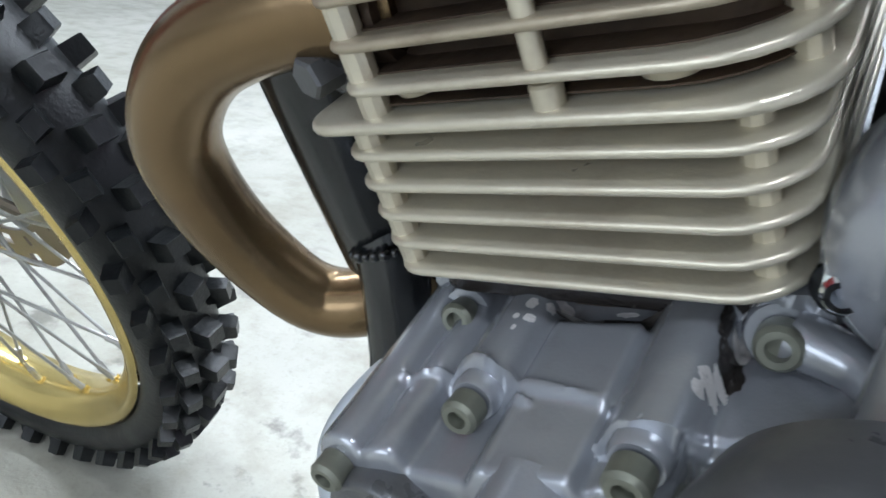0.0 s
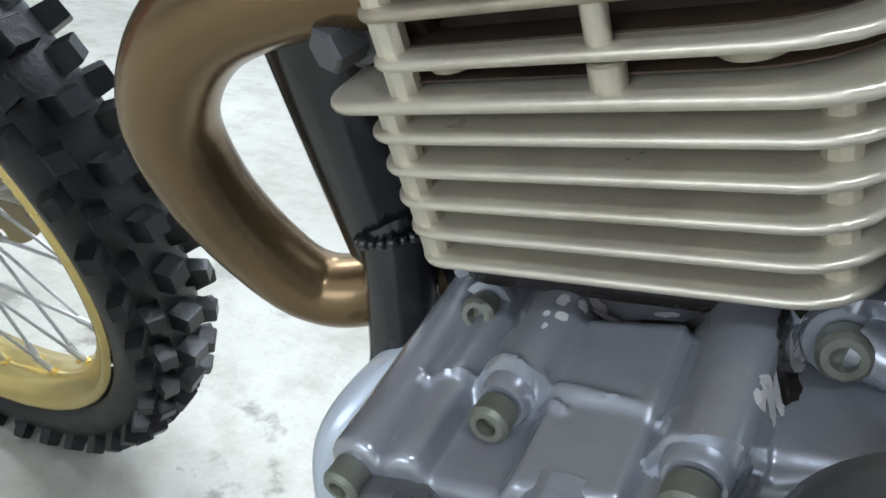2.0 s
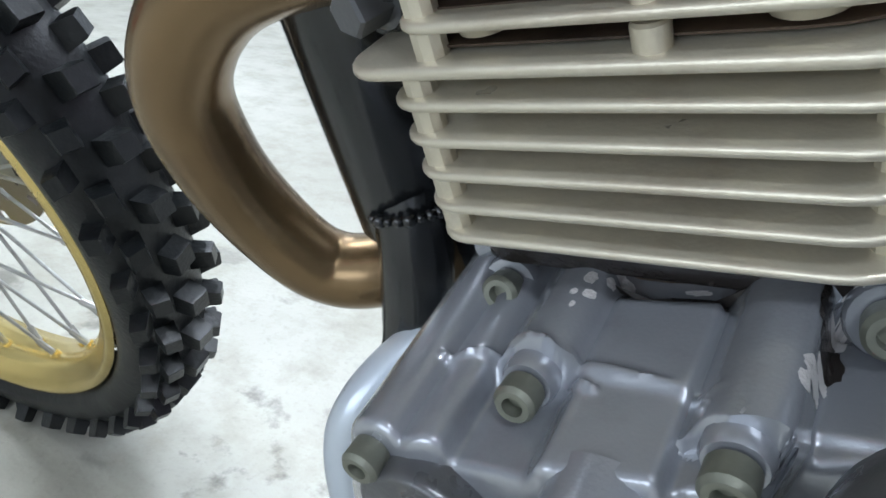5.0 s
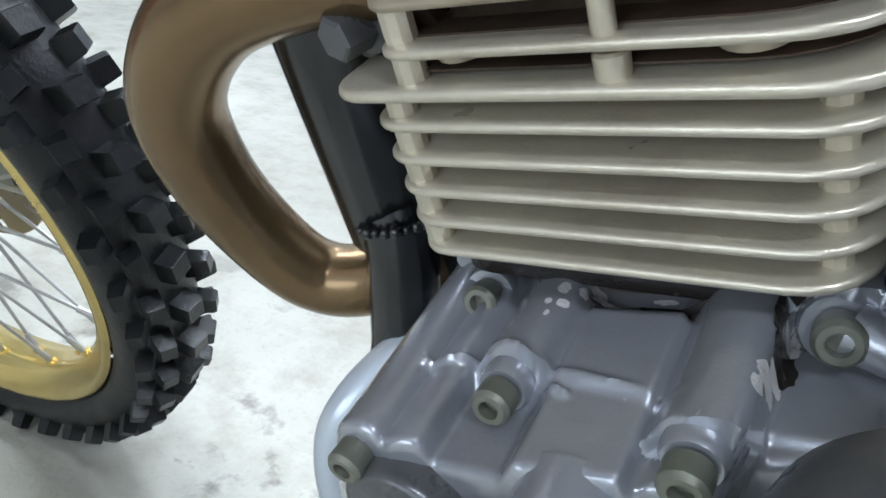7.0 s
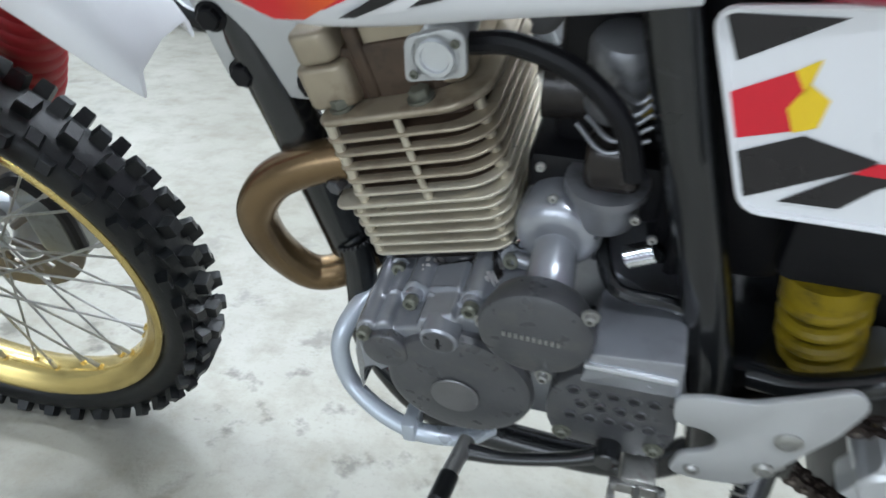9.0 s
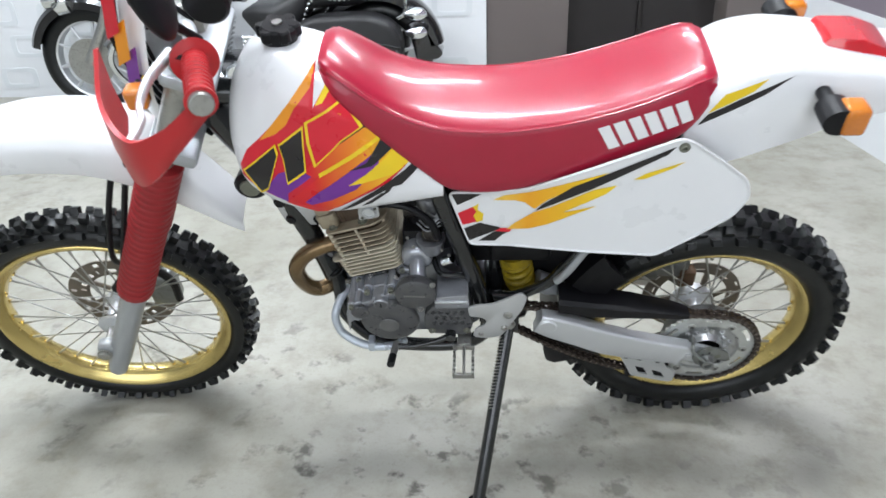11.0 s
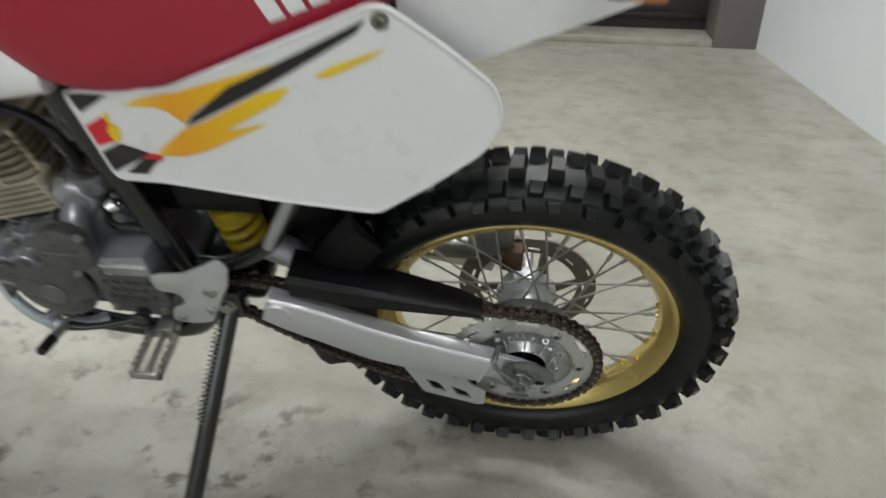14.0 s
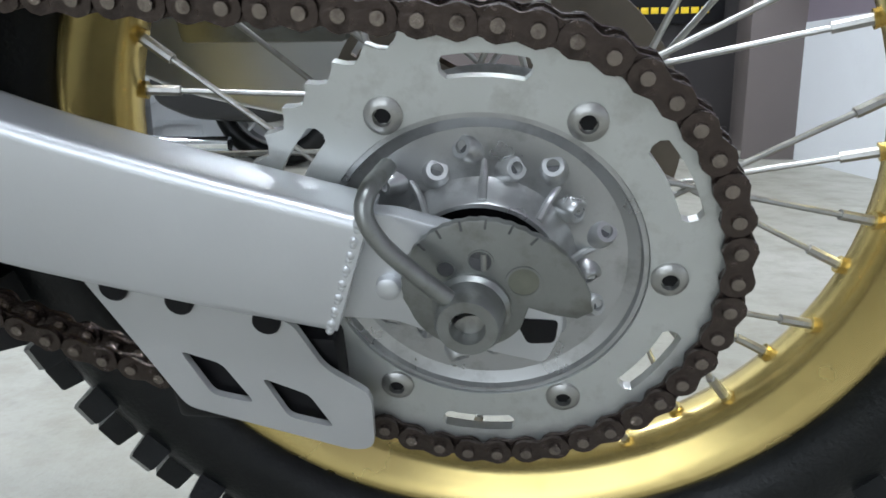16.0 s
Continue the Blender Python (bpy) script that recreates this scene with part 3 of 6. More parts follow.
for k in range(9):
    d = Vector((math.cos(radians(88 + 40 * k)), 0, math.sin(radians(88 + 40 * k))))
    b = B()
    tube(b, [C0 + d * 0.0392 - Vector((0, 0.0185, 0)), C0 + d * 0.0465 - Vector((0, 0.0085, 0)), C0 + d * 0.056 - Vector((0, 0.0025, 0))], [0.0021, 0.0019, 0.0014], 8)
    part("carrier_rib", b, M_CARR, carrier)
    for deg, out, lean in ((96, 0.0585, 0.5), (74, 0.0505, -0.5)):
        a = radians(deg + 40 * k)
        e, t = Vector((math.cos(a), 0, math.sin(a))), Vector((-math.sin(a), 0, math.cos(a)))
        n = (e * 0.55 + t * lean - Vector((0, 0.85, 0))).normalized()
        p = C0 + e * out - Vector((0, 0.0045, 0))
        b = B()
        lathe(b, [(-0.009, 0.0078), (0.001, 0.0066), (0.0035, 0.0058), (0.0045, 0.0050), (0.0045, 0.0030), (0.001, 0.0028)], p, n, 18)
        lug = part("spoke_lug", b, M_CARR, carrier)
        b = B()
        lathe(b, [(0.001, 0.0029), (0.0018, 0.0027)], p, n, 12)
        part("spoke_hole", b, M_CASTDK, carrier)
b = B()
lathe(b, [(SY - 0.002, 0.0356), (SY - 0.002, 0.012), (SY + 0.02, 0.012)], (REAR.x, 0, REAR.z), (0, 1, 0), 32)
rod(b, (REAR.x, SY - 0.01, REAR.z), (REAR.x, -0.10, REAR.z), 0.012)
part("bearing_seal", b, M_BLACK, sprocket)
b = B()
rod(b, (REAR.x, -0.14, REAR.z - 0.004), (REAR.x, 0.15, REAR.z), 0.0095)
axle = part("rear_axle", b, M_STEEL, bike)

# ---- chain ----
PITCH = 0.015875
F_SPROCKET = Vector((0.262, SY, 0.437))
FR = 0.0335


def chain_line():
    """The closed run of the chain as points one pitch apart."""
    pts = []
    for a in np.linspace(radians(-118), radians(84), 60):
        pts.append(Vector((REAR.x + SR * math.cos(a), SY, REAR.z + SR * math.sin(a))))
    for a in np.linspace(radians(95), radians(262), 16):
        pts.append(Vector((F_SPROCKET.x + FR * math.cos(a), SY, F_SPROCKET.z + FR * math.sin(a))))
    end, start = pts[-1], pts[0]
    for t in np.linspace(0.1, 0.9, 9):
        pts.append(end.lerp(start, t) + Vector((0, 0, -0.035 * math.sin(math.pi * t))))
    pts.append(pts[0])
    cum = [0.0]
    for p, q in zip(pts[:-1], pts[1:]):
        cum.append(cum[-1] + (q - p).length)
    n = 2 * round(cum[-1] / PITCH / 2)
    s = np.linspace(0, cum[-1], n, endpoint=False)
    return [Vector([float(np.interp(v, cum, [p[i] for p in pts])) for i in range(3)]) for v in s]


line = chain_line()
b = B()
for p in line:
    rod(b, p + Vector((0, -0.0102, 0)), p + Vector((0, 0.0102, 0)), 0.0031, seg=10)
    rod(b, p + Vector((0, -0.003, 0)), p + Vector((0, 0.003, 0)), 0.0051, seg=10)
chain = part("drive_chain", b, M_PIN, bike, "oily dark roller drive chain")


def link_plates(y):
    bb = B()
    o = []
    for cx, s in ((0, 1), (PITCH, -1)):
        for a in np.linspace(90, 270, 7):
            o.append((cx + s * 0.0079 * math.cos(radians(a)), s * 0.0079 * math.sin(radians(a))))
    mid = []
    for i, q in enumerate(o):
        mid.append(q)
        if i == 6:
            mid.append((PITCH / 2, -0.0056))
    mid.append((PITCH / 2, 0.0056))
    for yy in (y, -y):
        slab(bb, mid, yy - 0.001, yy + 0.001)
    return bb


links = [part("link", link_plates(0.0048), M_CHAIN, chain), part("link", link_plates(0.0074), M_CHAIN, chain)]
for i, p in enumerate(line):
    d = line[(i + 1) % len(line)] - p
    m = Matrix.Translation(p) @ Matrix.Rotation(math.atan2(-d.z, d.x), 4, "Y")
    if i < 2:
        links[i].matrix_basis = m
    else:
        again(links[i % 2], m, chain)

# ---- swingarm, adjusters, guards ----
ARM = [(0.318, 0.447), (0.40, 0.412), (0.478, 0.377), (0.56, 0.354), (0.646, 0.334)]


def arm_ring(x, z, h, y0, y1, r=0.006, tilt=0.35):
    out = []
    for cy, cz, a0 in ((y1 - r, h / 2 - r, 0), (y0 + r, h / 2 - r, 90), (y0 + r, -h / 2 + r, 180), (y1 - r, -h / 2 + r, 270)):
        for a in (0, 30, 60, 90):
            aa = radians(a0 + a)
            yy, zz = cy + r * math.cos(aa), cz + r * math.sin(aa)
            out.append((x + zz * tilt, yy, z + zz))
    return out


for side, nm in ((-1, "swingarm"), (1, "swingarm_right")):
    b = B()
    rings = []
    for p, h in zip(smooth_path([(x, 0, z) for x, z in ARM], 5), np.interp(np.linspace(0, 1, 21), [0, 0.12, 0.5, 1], [0.05, 0.064, 0.072, 0.060])):
        y0, y1 = sorted((side * 0.1, side * 0.130))
        rings.append(arm_ring(p.x, p.z, h, y0, y1))
    quad_strip(b, rings)
    bmesh.ops.recalc_face_normals(b, faces=b.faces)
    if side < 0:
        arm = part("swingarm", b, M_ALU, bike, "brushed aluminium box-section swingarm")
    else:
        part("right_leg", b, M_ALU, arm)
b = B()
for k in range(24):
    h = -0.028 + 0.056 * k / 23
    bmesh.ops.create_uvsphere(b, u_segments=10, v_segments=6, radius=0.0021 + 0.0004 * (k % 3), matrix=Matrix.Translation((0.6425 + 0.35 * h, -0.1282, 0.334 + h)))
part("weld_seam", b, M_ALU, arm, "rippled aluminium weld")
b = B()
lathe(b, [(-0.133, 0.004), (-0.133, 0.018), (-0.130, 0.0215), (-0.125, 0.0225), (-0.08, 0.0225)], (0.338, 0, 0.442), (0, 1, 0), 28)
part("pivot_cap", b, M_ALU, arm)
b = B()
slab(b, rounded([(0.632, 0.306), (0.645, 0.362), (0.665, 0.361), (0.690, 0.354), (0.722, 0.340), (0.738, 0.322), (0.7385, 0.302), (0.731, 0.283), (0.700, 0.290), (0.661, 0.305)], 0.004), -0.118, -0.108, 0.0015)
lug_plate = part("axle_lug", b, M_ALU, arm, "bright alloy axle plate")
b = B()
slab(b, rounded([(0.7165, 0.309), (0.7365, 0.3085), (0.7350, 0.296), (0.7225, 0.295)], 0.003), -0.1185, -0.1165, 0)
part("plate_window", b, M_BLACK, lug_plate)
b = B()
lathe(b, [(0, 0.0058), (0.004, 0.0056), (0.005, 0.004), (0.005, 0)], (0.660, -0.118, 0.325), (0, -1, 0), 18)
part("stop_pin", b, M_ALU, lug_plate)
b = B()
o = []
for k in range(44):
    a = 190 - 4.6 * k
    r = 0.0315 + 0.010 * k / 43 + 0.009 * max(0, k - 30) / 13 + (0.0006 if k % 2 else 0)
    o.append((0.700 + r * math.cos(radians(a)), 0.3275 + r * math.sin(radians(a))))
o += [(0.7440, 0.3165), (0.7340, 0.3180), (0.7230, 0.3215)]
for a in np.linspace(-35, -165, 14):
    o.append((0.697 + 0.0275 * math.cos(radians(a)), 0.326 + 0.0275 * math.sin(radians(a))))
slab(b, o, -0.128, -0.1235, 0.0008)
adj = part("chain_adjuster", b, M_DKZINC, arm, "snail-shaped steel chain adjuster")
for k, (x, z, r) in enumerate(((0.6877, 0.3408, 0.0042), (0.7025, 0.3452, 0.0056), (0.7208, 0.3353, 0.0078))):
    b = B()
    lathe(b, [(0.0002, r), (0.0007, r), (0.0007, r * 0.86), (-0.001, r * 0.84)], (x, -0.128, z), (0, -1, 0), 24)
    ring = part("adjuster_hole", b, M_DKZINC, adj)
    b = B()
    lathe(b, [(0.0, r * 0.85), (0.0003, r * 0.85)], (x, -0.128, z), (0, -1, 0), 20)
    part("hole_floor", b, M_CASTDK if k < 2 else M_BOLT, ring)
    if k == 1:
        b = B()
        rod(b, (x + 0.0015, -0.1286, z - 0.004), (x + 0.0015, -0.1286, z + 0.004), 0.0014, seg=8)
        part("hole_pin", b, M_STEEL, ring)
for k in range(7):
    a = radians(150 - 17 * k)
    b = B()
    r = 0.0345 + 0.006 * k / 6
    block(b, (-0.0022, -0.0003, -0.0005), (0.0022, 0.0004, 0.0005), 0, m=Matrix.Translation((0.700 + r * 0.92 * math.cos(a), -0.1281, 0.3275 + r * 0.92 * math.sin(a))) @ Matrix.Rotation(-a, 4, "Y"))
    part("scale_mark", b, M_CASTDK, adj)
b = B()
lathe(b, [(0, 0.0172), (0.004, 0.0172), (0.006, 0.0152), (0.016, 0.0145), (0.0195, 0.0128), (0.0195, 0.0078), (0.017, 0.0070), (0.008, 0.0062)], (0.6985, -0.127, 0.3215), (-0.03, -1, 0.08), 36)
nut = part("axle_nut", b, M_DKZINC, arm, "worn grey hollow axle end")
b = B()
lathe(b, [(0.008, 0.0066), (0.010, 0.0064)], (0.6985, -0.127, 0.3215), (-0.03, -1, 0.08), 6)
part("axle_bore", b, M_BLACK, nut)
b = B()
tube(b, [(0.663, -0.112, 0.381), (0.6585, -0.131, 0.379), (0.6575, -0.138, 0.371), (0.664, -0.140, 0.359), (0.678, -0.141, 0.345), (0.690, -0.140, 0.3335)], 0.0040, 12)
part("retaining_clip", b, M_DKZINC, arm)

G = [(0.505, 0.328), (0.555, 0.312), (0.609, 0.300), (0.622, 0.272), (0.6445, 0.256), (0.6430, 0.220), (0.632, 0.2165), (0.5437, 0.2423), (0.528, 0.278)]
b = B()
S1, S2 = [(0.5478, 0.2797), (0.5687, 0.2724), (0.5819, 0.2467), (0.5597, 0.2512)], [(0.5881, 0.2642), (0.6119, 0.2543), (0.6226, 0.2323), (0.5989, 0.2379)]
outer = rounded(G, 0.006, 3)


def plate_with_slots(bm, out, slots, y0, y1):
    """A flat plate with open slots, by filling between its loops."""
    es = []
    for loop in [out] + slots:
        vs = [bm.verts.new((x, y0, z)) for x, z in loop]
        es += [bm.edges.new((vs[i], vs[(i + 1) % len(vs)])) for i in range(len(vs))]
    fs = bmesh.ops.triangle_fill(bm, edges=es, use_beauty=True)["geom"]
    fs = [f for f in fs if isinstance(f, bmesh.types.BMFace)]
    keep = []
    for f in fs:
        c = f.calc_center_median()
        inside = False
        for s in slots:
            hit = 0
            for i in range(len(s)):
                (xa, za), (xb, zb) = s[i], s[(i + 1) % len(s)]
                if (za > c.z) != (zb > c.z) and c.x < (xb - xa) * (c.z - za) / (zb - za) + xa:
                    hit ^= 1
            inside |= bool(hit)
        if inside:
            bm.faces.remove(f)
        else:
            keep.append(f)
    g = bmesh.ops.extrude_face_region(bm, geom=keep)["geom"]
    for v in g:
        if isinstance(v, bmesh.types.BMVert):
            v.co.y += y1 - y0
    bmesh.ops.recalc_face_normals(bm, faces=bm.faces)


plate_with_slots(b, outer, [rounded(S1, 0.004, 3), rounded(S2, 0.004, 3)], -0.115, -0.111)
cguide = part("chain_guide", b, M_PLATE, bike, "grey chain guide plate with two slots")
b = B()
block(b, (0.532, -0.108, 0.226), (0.628, -0.074, 0.285), 0.004)
part("guide_block", b, M_BLACK, cguide)
for x, z in ((0.5237, 0.3176), (0.5555, 0.3105), (0.5975, 0.3006)):
    b = B()
    rod(b, (x, -0.118, z), (x, -0.11, z), 0.007, 0.007, 16, 0.001)
    part("guide_bolt", b, M_BLACK, cguide)
b = B()
rings = []
for x, z, h in ((0.36, 0.497, 0.036), (0.43, 0.4845, 0.040), (0.52, 0.476, 0.030), (0.60, 0.4695, 0.021), (0.636, 0.466, 0.015)):
    far = float(np.interp(x, [0.36, 0.50, 0.60, 0.636], [-0.060, -0.066, -0.084, -0.096]))
    rings.append([(x, -0.122, z - h / 2), (x, -0.124, z + h * 0.3), (x, -0.116, z + h / 2), (x, far - 0.004, z + h / 2), (x, far, z + h * 0.35), (x, far, z - h / 2)])
quad_strip(b, rings)
bmesh.ops.recalc_face_normals(b, faces=b.faces)
part("chain_case", b, M_BLACK, bike, "black plastic chain guard over the upper run")
# mudguard wrapped round the front of the rear tyre
b = B()
rings = []
for a in np.linspace(132, 196, 18):
    c_, s_ = math.cos(radians(a)), math.sin(radians(a))
    R1 = 0.362 + 0.03 * max(0, (150 - a) / 40)
    w = 0.086 - 0.02 * max(0, (a - 150) / 46)
    prof = [(-w, R1 - 0.07), (-w - 0.002, R1 - 0.02), (-w * 0.85, R1), (w * 0.85, R1), (w + 0.002, R1 - 0.02), (w, R1 - 0.07), (w - 0.005, R1 - 0.07), (w * 0.8, R1 - 0.008), (-w * 0.8, R1 - 0.008), (-w + 0.005, R1 - 0.07)]
    rings.append([(REAR.x + r * c_, y, REAR.z + r * s_) for y, r in prof])
quad_strip(b, rings)
bmesh.ops.recalc_face_normals(b, faces=b.faces)
part("inner_mudguard", b, M_BLACK, bike, "black inner mudguard ahead of the rear tyre")
# rear caliper
b = B()
block(b, (0.60, 0.045, 0.405), (0.675, 0.09, 0.475), 0.01)
block(b, (0.50, 0.05, 0.388), (0.61, 0.075, 0.425), 0.006)
cal = part("rear_caliper", b, M_DKZINC, bike, "steel rear brake caliper")
b = B()
block(b, (0.655, 0.035, 0.385), (0.69, 0.075, 0.43), 0.004)
part("brake_pad", b, M_RUST, cal)
tube_b = B()
tube(tube_b, [(0.59, 0.07, 0.44), (0.64, 0.06, 0.492), (0.70, 0.06, 0.485), (0.73, 0.07, 0.44)], 0.004, 8)
part("caliper_loop", tube_b, M_STEEL, cal)

# ---- frame ----
b = B()
tube(b, [(-0.217, -0.014, 0.80), (-0.178, -0.030, 0.70), (-0.1475, -0.0335, 0.60), (-0.1345, -0.0175, 0.497)], 0.0222, 18)
frame_main = part("frame", b, M_FRAME, bike, "glossy black steel frame")
b = B()
tube(b, [(-0.34, 0, 1.0), (-0.28, 0, 0.89), (-0.225, 0, 0.79)], 0.03, 16)
tube(b, [(-0.30, 0, 0.97), (-0.1, 0, 0.95), (0.1, 0, 0.88)], 0.025, 12)
part("head_tube", b, M_FRAME, frame_main)
for s in (-1, 1):
    b = B()
    tube(b, [(-0.139, s * 0.008, 0.545), (-0.131, s * 0.024, 0.518), (-0.124, s * 0.031, 0.492), (-0.122, s * 0.036, 0.45), (-0.114, s * 0.052, 0.395), (-0.05, s * 0.075, 0.335), (0.05, s * 0.08, 0.315), (0.16, s * 0.085, 0.33), (0.215, s * 0.085, 0.38)], 0.0158, 16)
    part("cradle_tube", b, M_FRAME, frame_main)
    b = B()
    tube(b, [(0.10, s * 0.07, 0.86), (0.128, s * 0.082, 0.75), (0.165, s * 0.088, 0.62), (0.195, s * 0.088, 0.50), (0.215, s * 0.085, 0.38)], 0.0185, 14)
    part("rear_upright", b, M_FRAME, frame_main)
    b = B()
    tube(b, [(0.225, s * 0.09, 0.50), (0.269, s * 0.10, 0.512), (0.333, s * 0.102, 0.553), (0.367, s * 0.102, 0.606), (0.43, s * 0.10, 0.705), (0.50, s * 0.09, 0.80)], 0.0115, 12)
    part("subframe_stay", b, M_FRAME, frame_main)
    b = B()
    tube(b, [(0.10, s * 0.07, 0.86), (0.35, s * 0.085, 0.87), (0.62, s * 0.08, 0.95)], 0.011, 12)
    part("seat_rail", b, M_FRAME, frame_main)
b = B()
for k in range(24):
    a = radians(15 * k)
    p = (-0.127 + 0.0165 * math.cos(a), -0.029 + 0.016 * math.sin(a), 0.509 + 0.006 * math.cos(a) - 0.004 * math.sin(a))
    bmesh.ops.create_uvsphere(b, u_segments=10, v_segments=6, radius=0.0021 + 0.0005 * (k % 3), matrix=Matrix.Translation(p))
part("weld_seam", b, M_FRAME, frame_main, "lumpy black-painted weld")
b = B()
slab(b, rounded([(-0.118, 0.505), (-0.085, 0.515), (-0.088, 0.485), (-0.105, 0.47)], 0.006), -0.020, -0.012, 0.001)
part("engine_mount_tab", b, M_FRAME, frame_main)
b = B()
rod(b, (-0.1125, -0.058, 0.610), (-0.1125, 0.05, 0.610), 0.0125, seg=18)
part("mount_spacer", b, M_FRAME, frame_main)
b = B()
hexbolt(b, (-0.1125, -0.060, 0.610), (-0.25, -1, -0.1), 0.0064, 0.013)
part("mount_nut", b, M_CASTDK, frame_main)
for s in (-1, 1):
    b = B()
    slab(b, rounded([(-0.225, 0.775), (-0.198, 0.675), (-0.128, 0.672), (-0.10, 0.70), (-0.145, 0.745)], 0.014), s * 0.045 - 0.002, s * 0.045 + 0.002, 0.001)
    hang = part("engine_hanger", b, M_PLATE, frame_main, "grey steel engine hanger plate")
    for x, z in ((-0.202, 0.735), (-0.186, 0.690), (-0.130, 0.688)):
        b = B()
        hexbolt(b, (x, s * 0.047, z), (0, s, 0), 0.0085, 0.008)
        part("hanger_bolt", b, M_BLACK, hang)

# ---- exhaust header ----
b = B()
tube(b, [(-0.088, -0.050, 0.632), (-0.132, -0.058, 0.622), (-0.171, -0.064, 0.602), (-0.195, -0.065, 0.567), (-0.1985, -0.057, 0.527), (-0.192, -0.043, 0.486), (-0.174, -0.031, 0.458), (-0.148, -0.018, 0.457), (-0.11, 0.02, 0.466), (-0.05, 0.07, 0.475), (0.1, 0.12, 0.50)], 0.0177, 28, 10)
header = part("exhaust_header", b, M_HEADER, bike, "bronze heat-tinted exhaust header pipe")
b = B()
lathe(b, [(0, 0.022), (0.010, 0.022), (0.012, 0.02)], (-0.088, -0.05, 0.632), (-1, 0, -0.25), 24)
part("header_flange", b, M_CORE, header)
b = B()
tube(b, [(-0.100, -0.025, 0.458), (-0.117, -0.050, 0.451), (-0.129, -0.075, 0.434), (-0.131, -0.087, 0.410), (-0.118, -0.098, 0.380), (-0.082, -0.114, 0.366), (-0.04, -0.122, 0.361), (0.0, -0.11, 0.352), (0.02, -0.09, 0.345)], 0.0092, 18)
bash = part("engine_guard_tube", b, M_TUBE, bike, "pale silver engine guard tube")
b = B()
block(b, (-0.058, -0.132, 0.355), (-0.044, -0.104, 0.382), 0.003)
part("guard_clamp", b, M_TUBE, bash)

# ---- engine: barrel and head, tipped forwards ----
TIP = radians(16)
U, V = Vector((math.cos(TIP), 0, math.sin(TIP))), Vector((-math.sin(TIP), 0, math.cos(TIP)))
E0 = Vector((-0.0263, 0, 0.568))


def eng(u, y, v):
    return E0 + U * u + V * v + Vector((0, y, 0))


def fin(bm, u0, u1, y0, y1, v, thick=0.0032, r=0.012, rim=0.0014, r_back=None):
    """A flat fin round the barrel: tight corners at the front, wide ones at the back."""
    rb = r if r_back is None else r_back
    o = []
    for cu, cy, rad, a0 in ((u0, y0, r, 180), (u1, y0, rb, 270), (u1, y1, rb, 0), (u0, y1, r, 90)):
        su, sy = (1 if cu == u0 else -1), (1 if cy == y0 else -1)
        for k in range(7):
            a = radians(a0 + 15 * k)
            o.append((cu + su * rad + rad * math.cos(a), cy + sy * rad + rad * math.sin(a)))
    slab(bm, o, v - thick / 2, v + thick / 2, rim, place=lambda x, h, z: eng(x, z, h), seg=3)


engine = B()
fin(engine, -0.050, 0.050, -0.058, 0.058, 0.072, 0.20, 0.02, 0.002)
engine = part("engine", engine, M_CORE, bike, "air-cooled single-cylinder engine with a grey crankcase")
LOW = [0.0, 0.0104, 0.0208, 0.0312, 0.0416]
HIGH = [0.0625, 0.0750, 0.0875, 0.1000, 0.1122]
for i, v in enumerate(LOW):
    b = B()
    fin(b, -0.0615 - 0.0008 * i, 0.0635 + 0.0010 * i, -0.082, 0.081, v, 0.0031, 0.011, 0.0014, 0.020)
    part("cooling_fin", b, M_FIN, engine)
b = B()
fin(b, -0.0755, 0.0715, -0.083, 0.084, 0.0512, 0.0038, 0.012, 0.0016, 0.025)
part("gasket_flange", b, M_FIN, engine)
for i, v in enumerate(HIGH):
    b = B()
    fin(b, -0.0550, 0.0715 + 0.0012 * i, -0.083, 0.083, v, 0.0031, 0.010, 0.0014, 0.030)
    part("cooling_fin", b, M_FIN if i < 1 else M_FINHEAD, engine)
b = B()
fin(b, -0.0550, 0.0775, -0.083, 0.083, 0.128, 0.0065, 0.011, 0.003, 0.038)
part("head_deck", b, M_FINHEAD, engine)
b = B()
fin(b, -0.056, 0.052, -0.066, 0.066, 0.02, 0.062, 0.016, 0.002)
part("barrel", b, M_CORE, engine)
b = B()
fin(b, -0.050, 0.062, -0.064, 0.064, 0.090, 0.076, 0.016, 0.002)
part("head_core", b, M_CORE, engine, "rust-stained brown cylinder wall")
b = B()
fin(b, -0.062, 0.058, -0.066, 0.066, -0.0125, 0.016, 0.014, 0.002)
part("base_gasket", b, M_OIL, engine, "oily dark joint under the barrel")


def post(u, y, v0, v1, r=0.0034):
    bb = B()
    rod(bb, eng(u, y, v0), eng(u, y, v1), r, seg=10)
    part("fin_post", bb, M_FIN, engine)


post(-0.0555, -0.0745, 0.0, 0.0505, 0.0045)
post(0.0525, -0.0690, 0.0, 0.0505, 0.0042)
post(-0.0485, -0.075, 0.0515, 0.127, 0.0046)
post(0.0625, -0.058, 0.0515, 0.127, 0.0045)
for i in range(len(HIGH)):
    v0 = HIGH[i]
    v1 = HIGH[i + 1] if i + 1 < len(HIGH) else 0.126
    b = B()
    rod(b, eng(0.0075, -0.0785, v0), eng(0.0075, -0.0785, v1), 0.0030, seg=12)
    part("fin_rib", b, M_FIN, engine)
b = B()
rod(b, eng(0.0075, -0.0765, 0.0522), eng(0.0075, -0.0765, 0.0595), 0.0044, seg=14, bevel=0.0008)
part("fin_stub", b, M_FIN, engine)
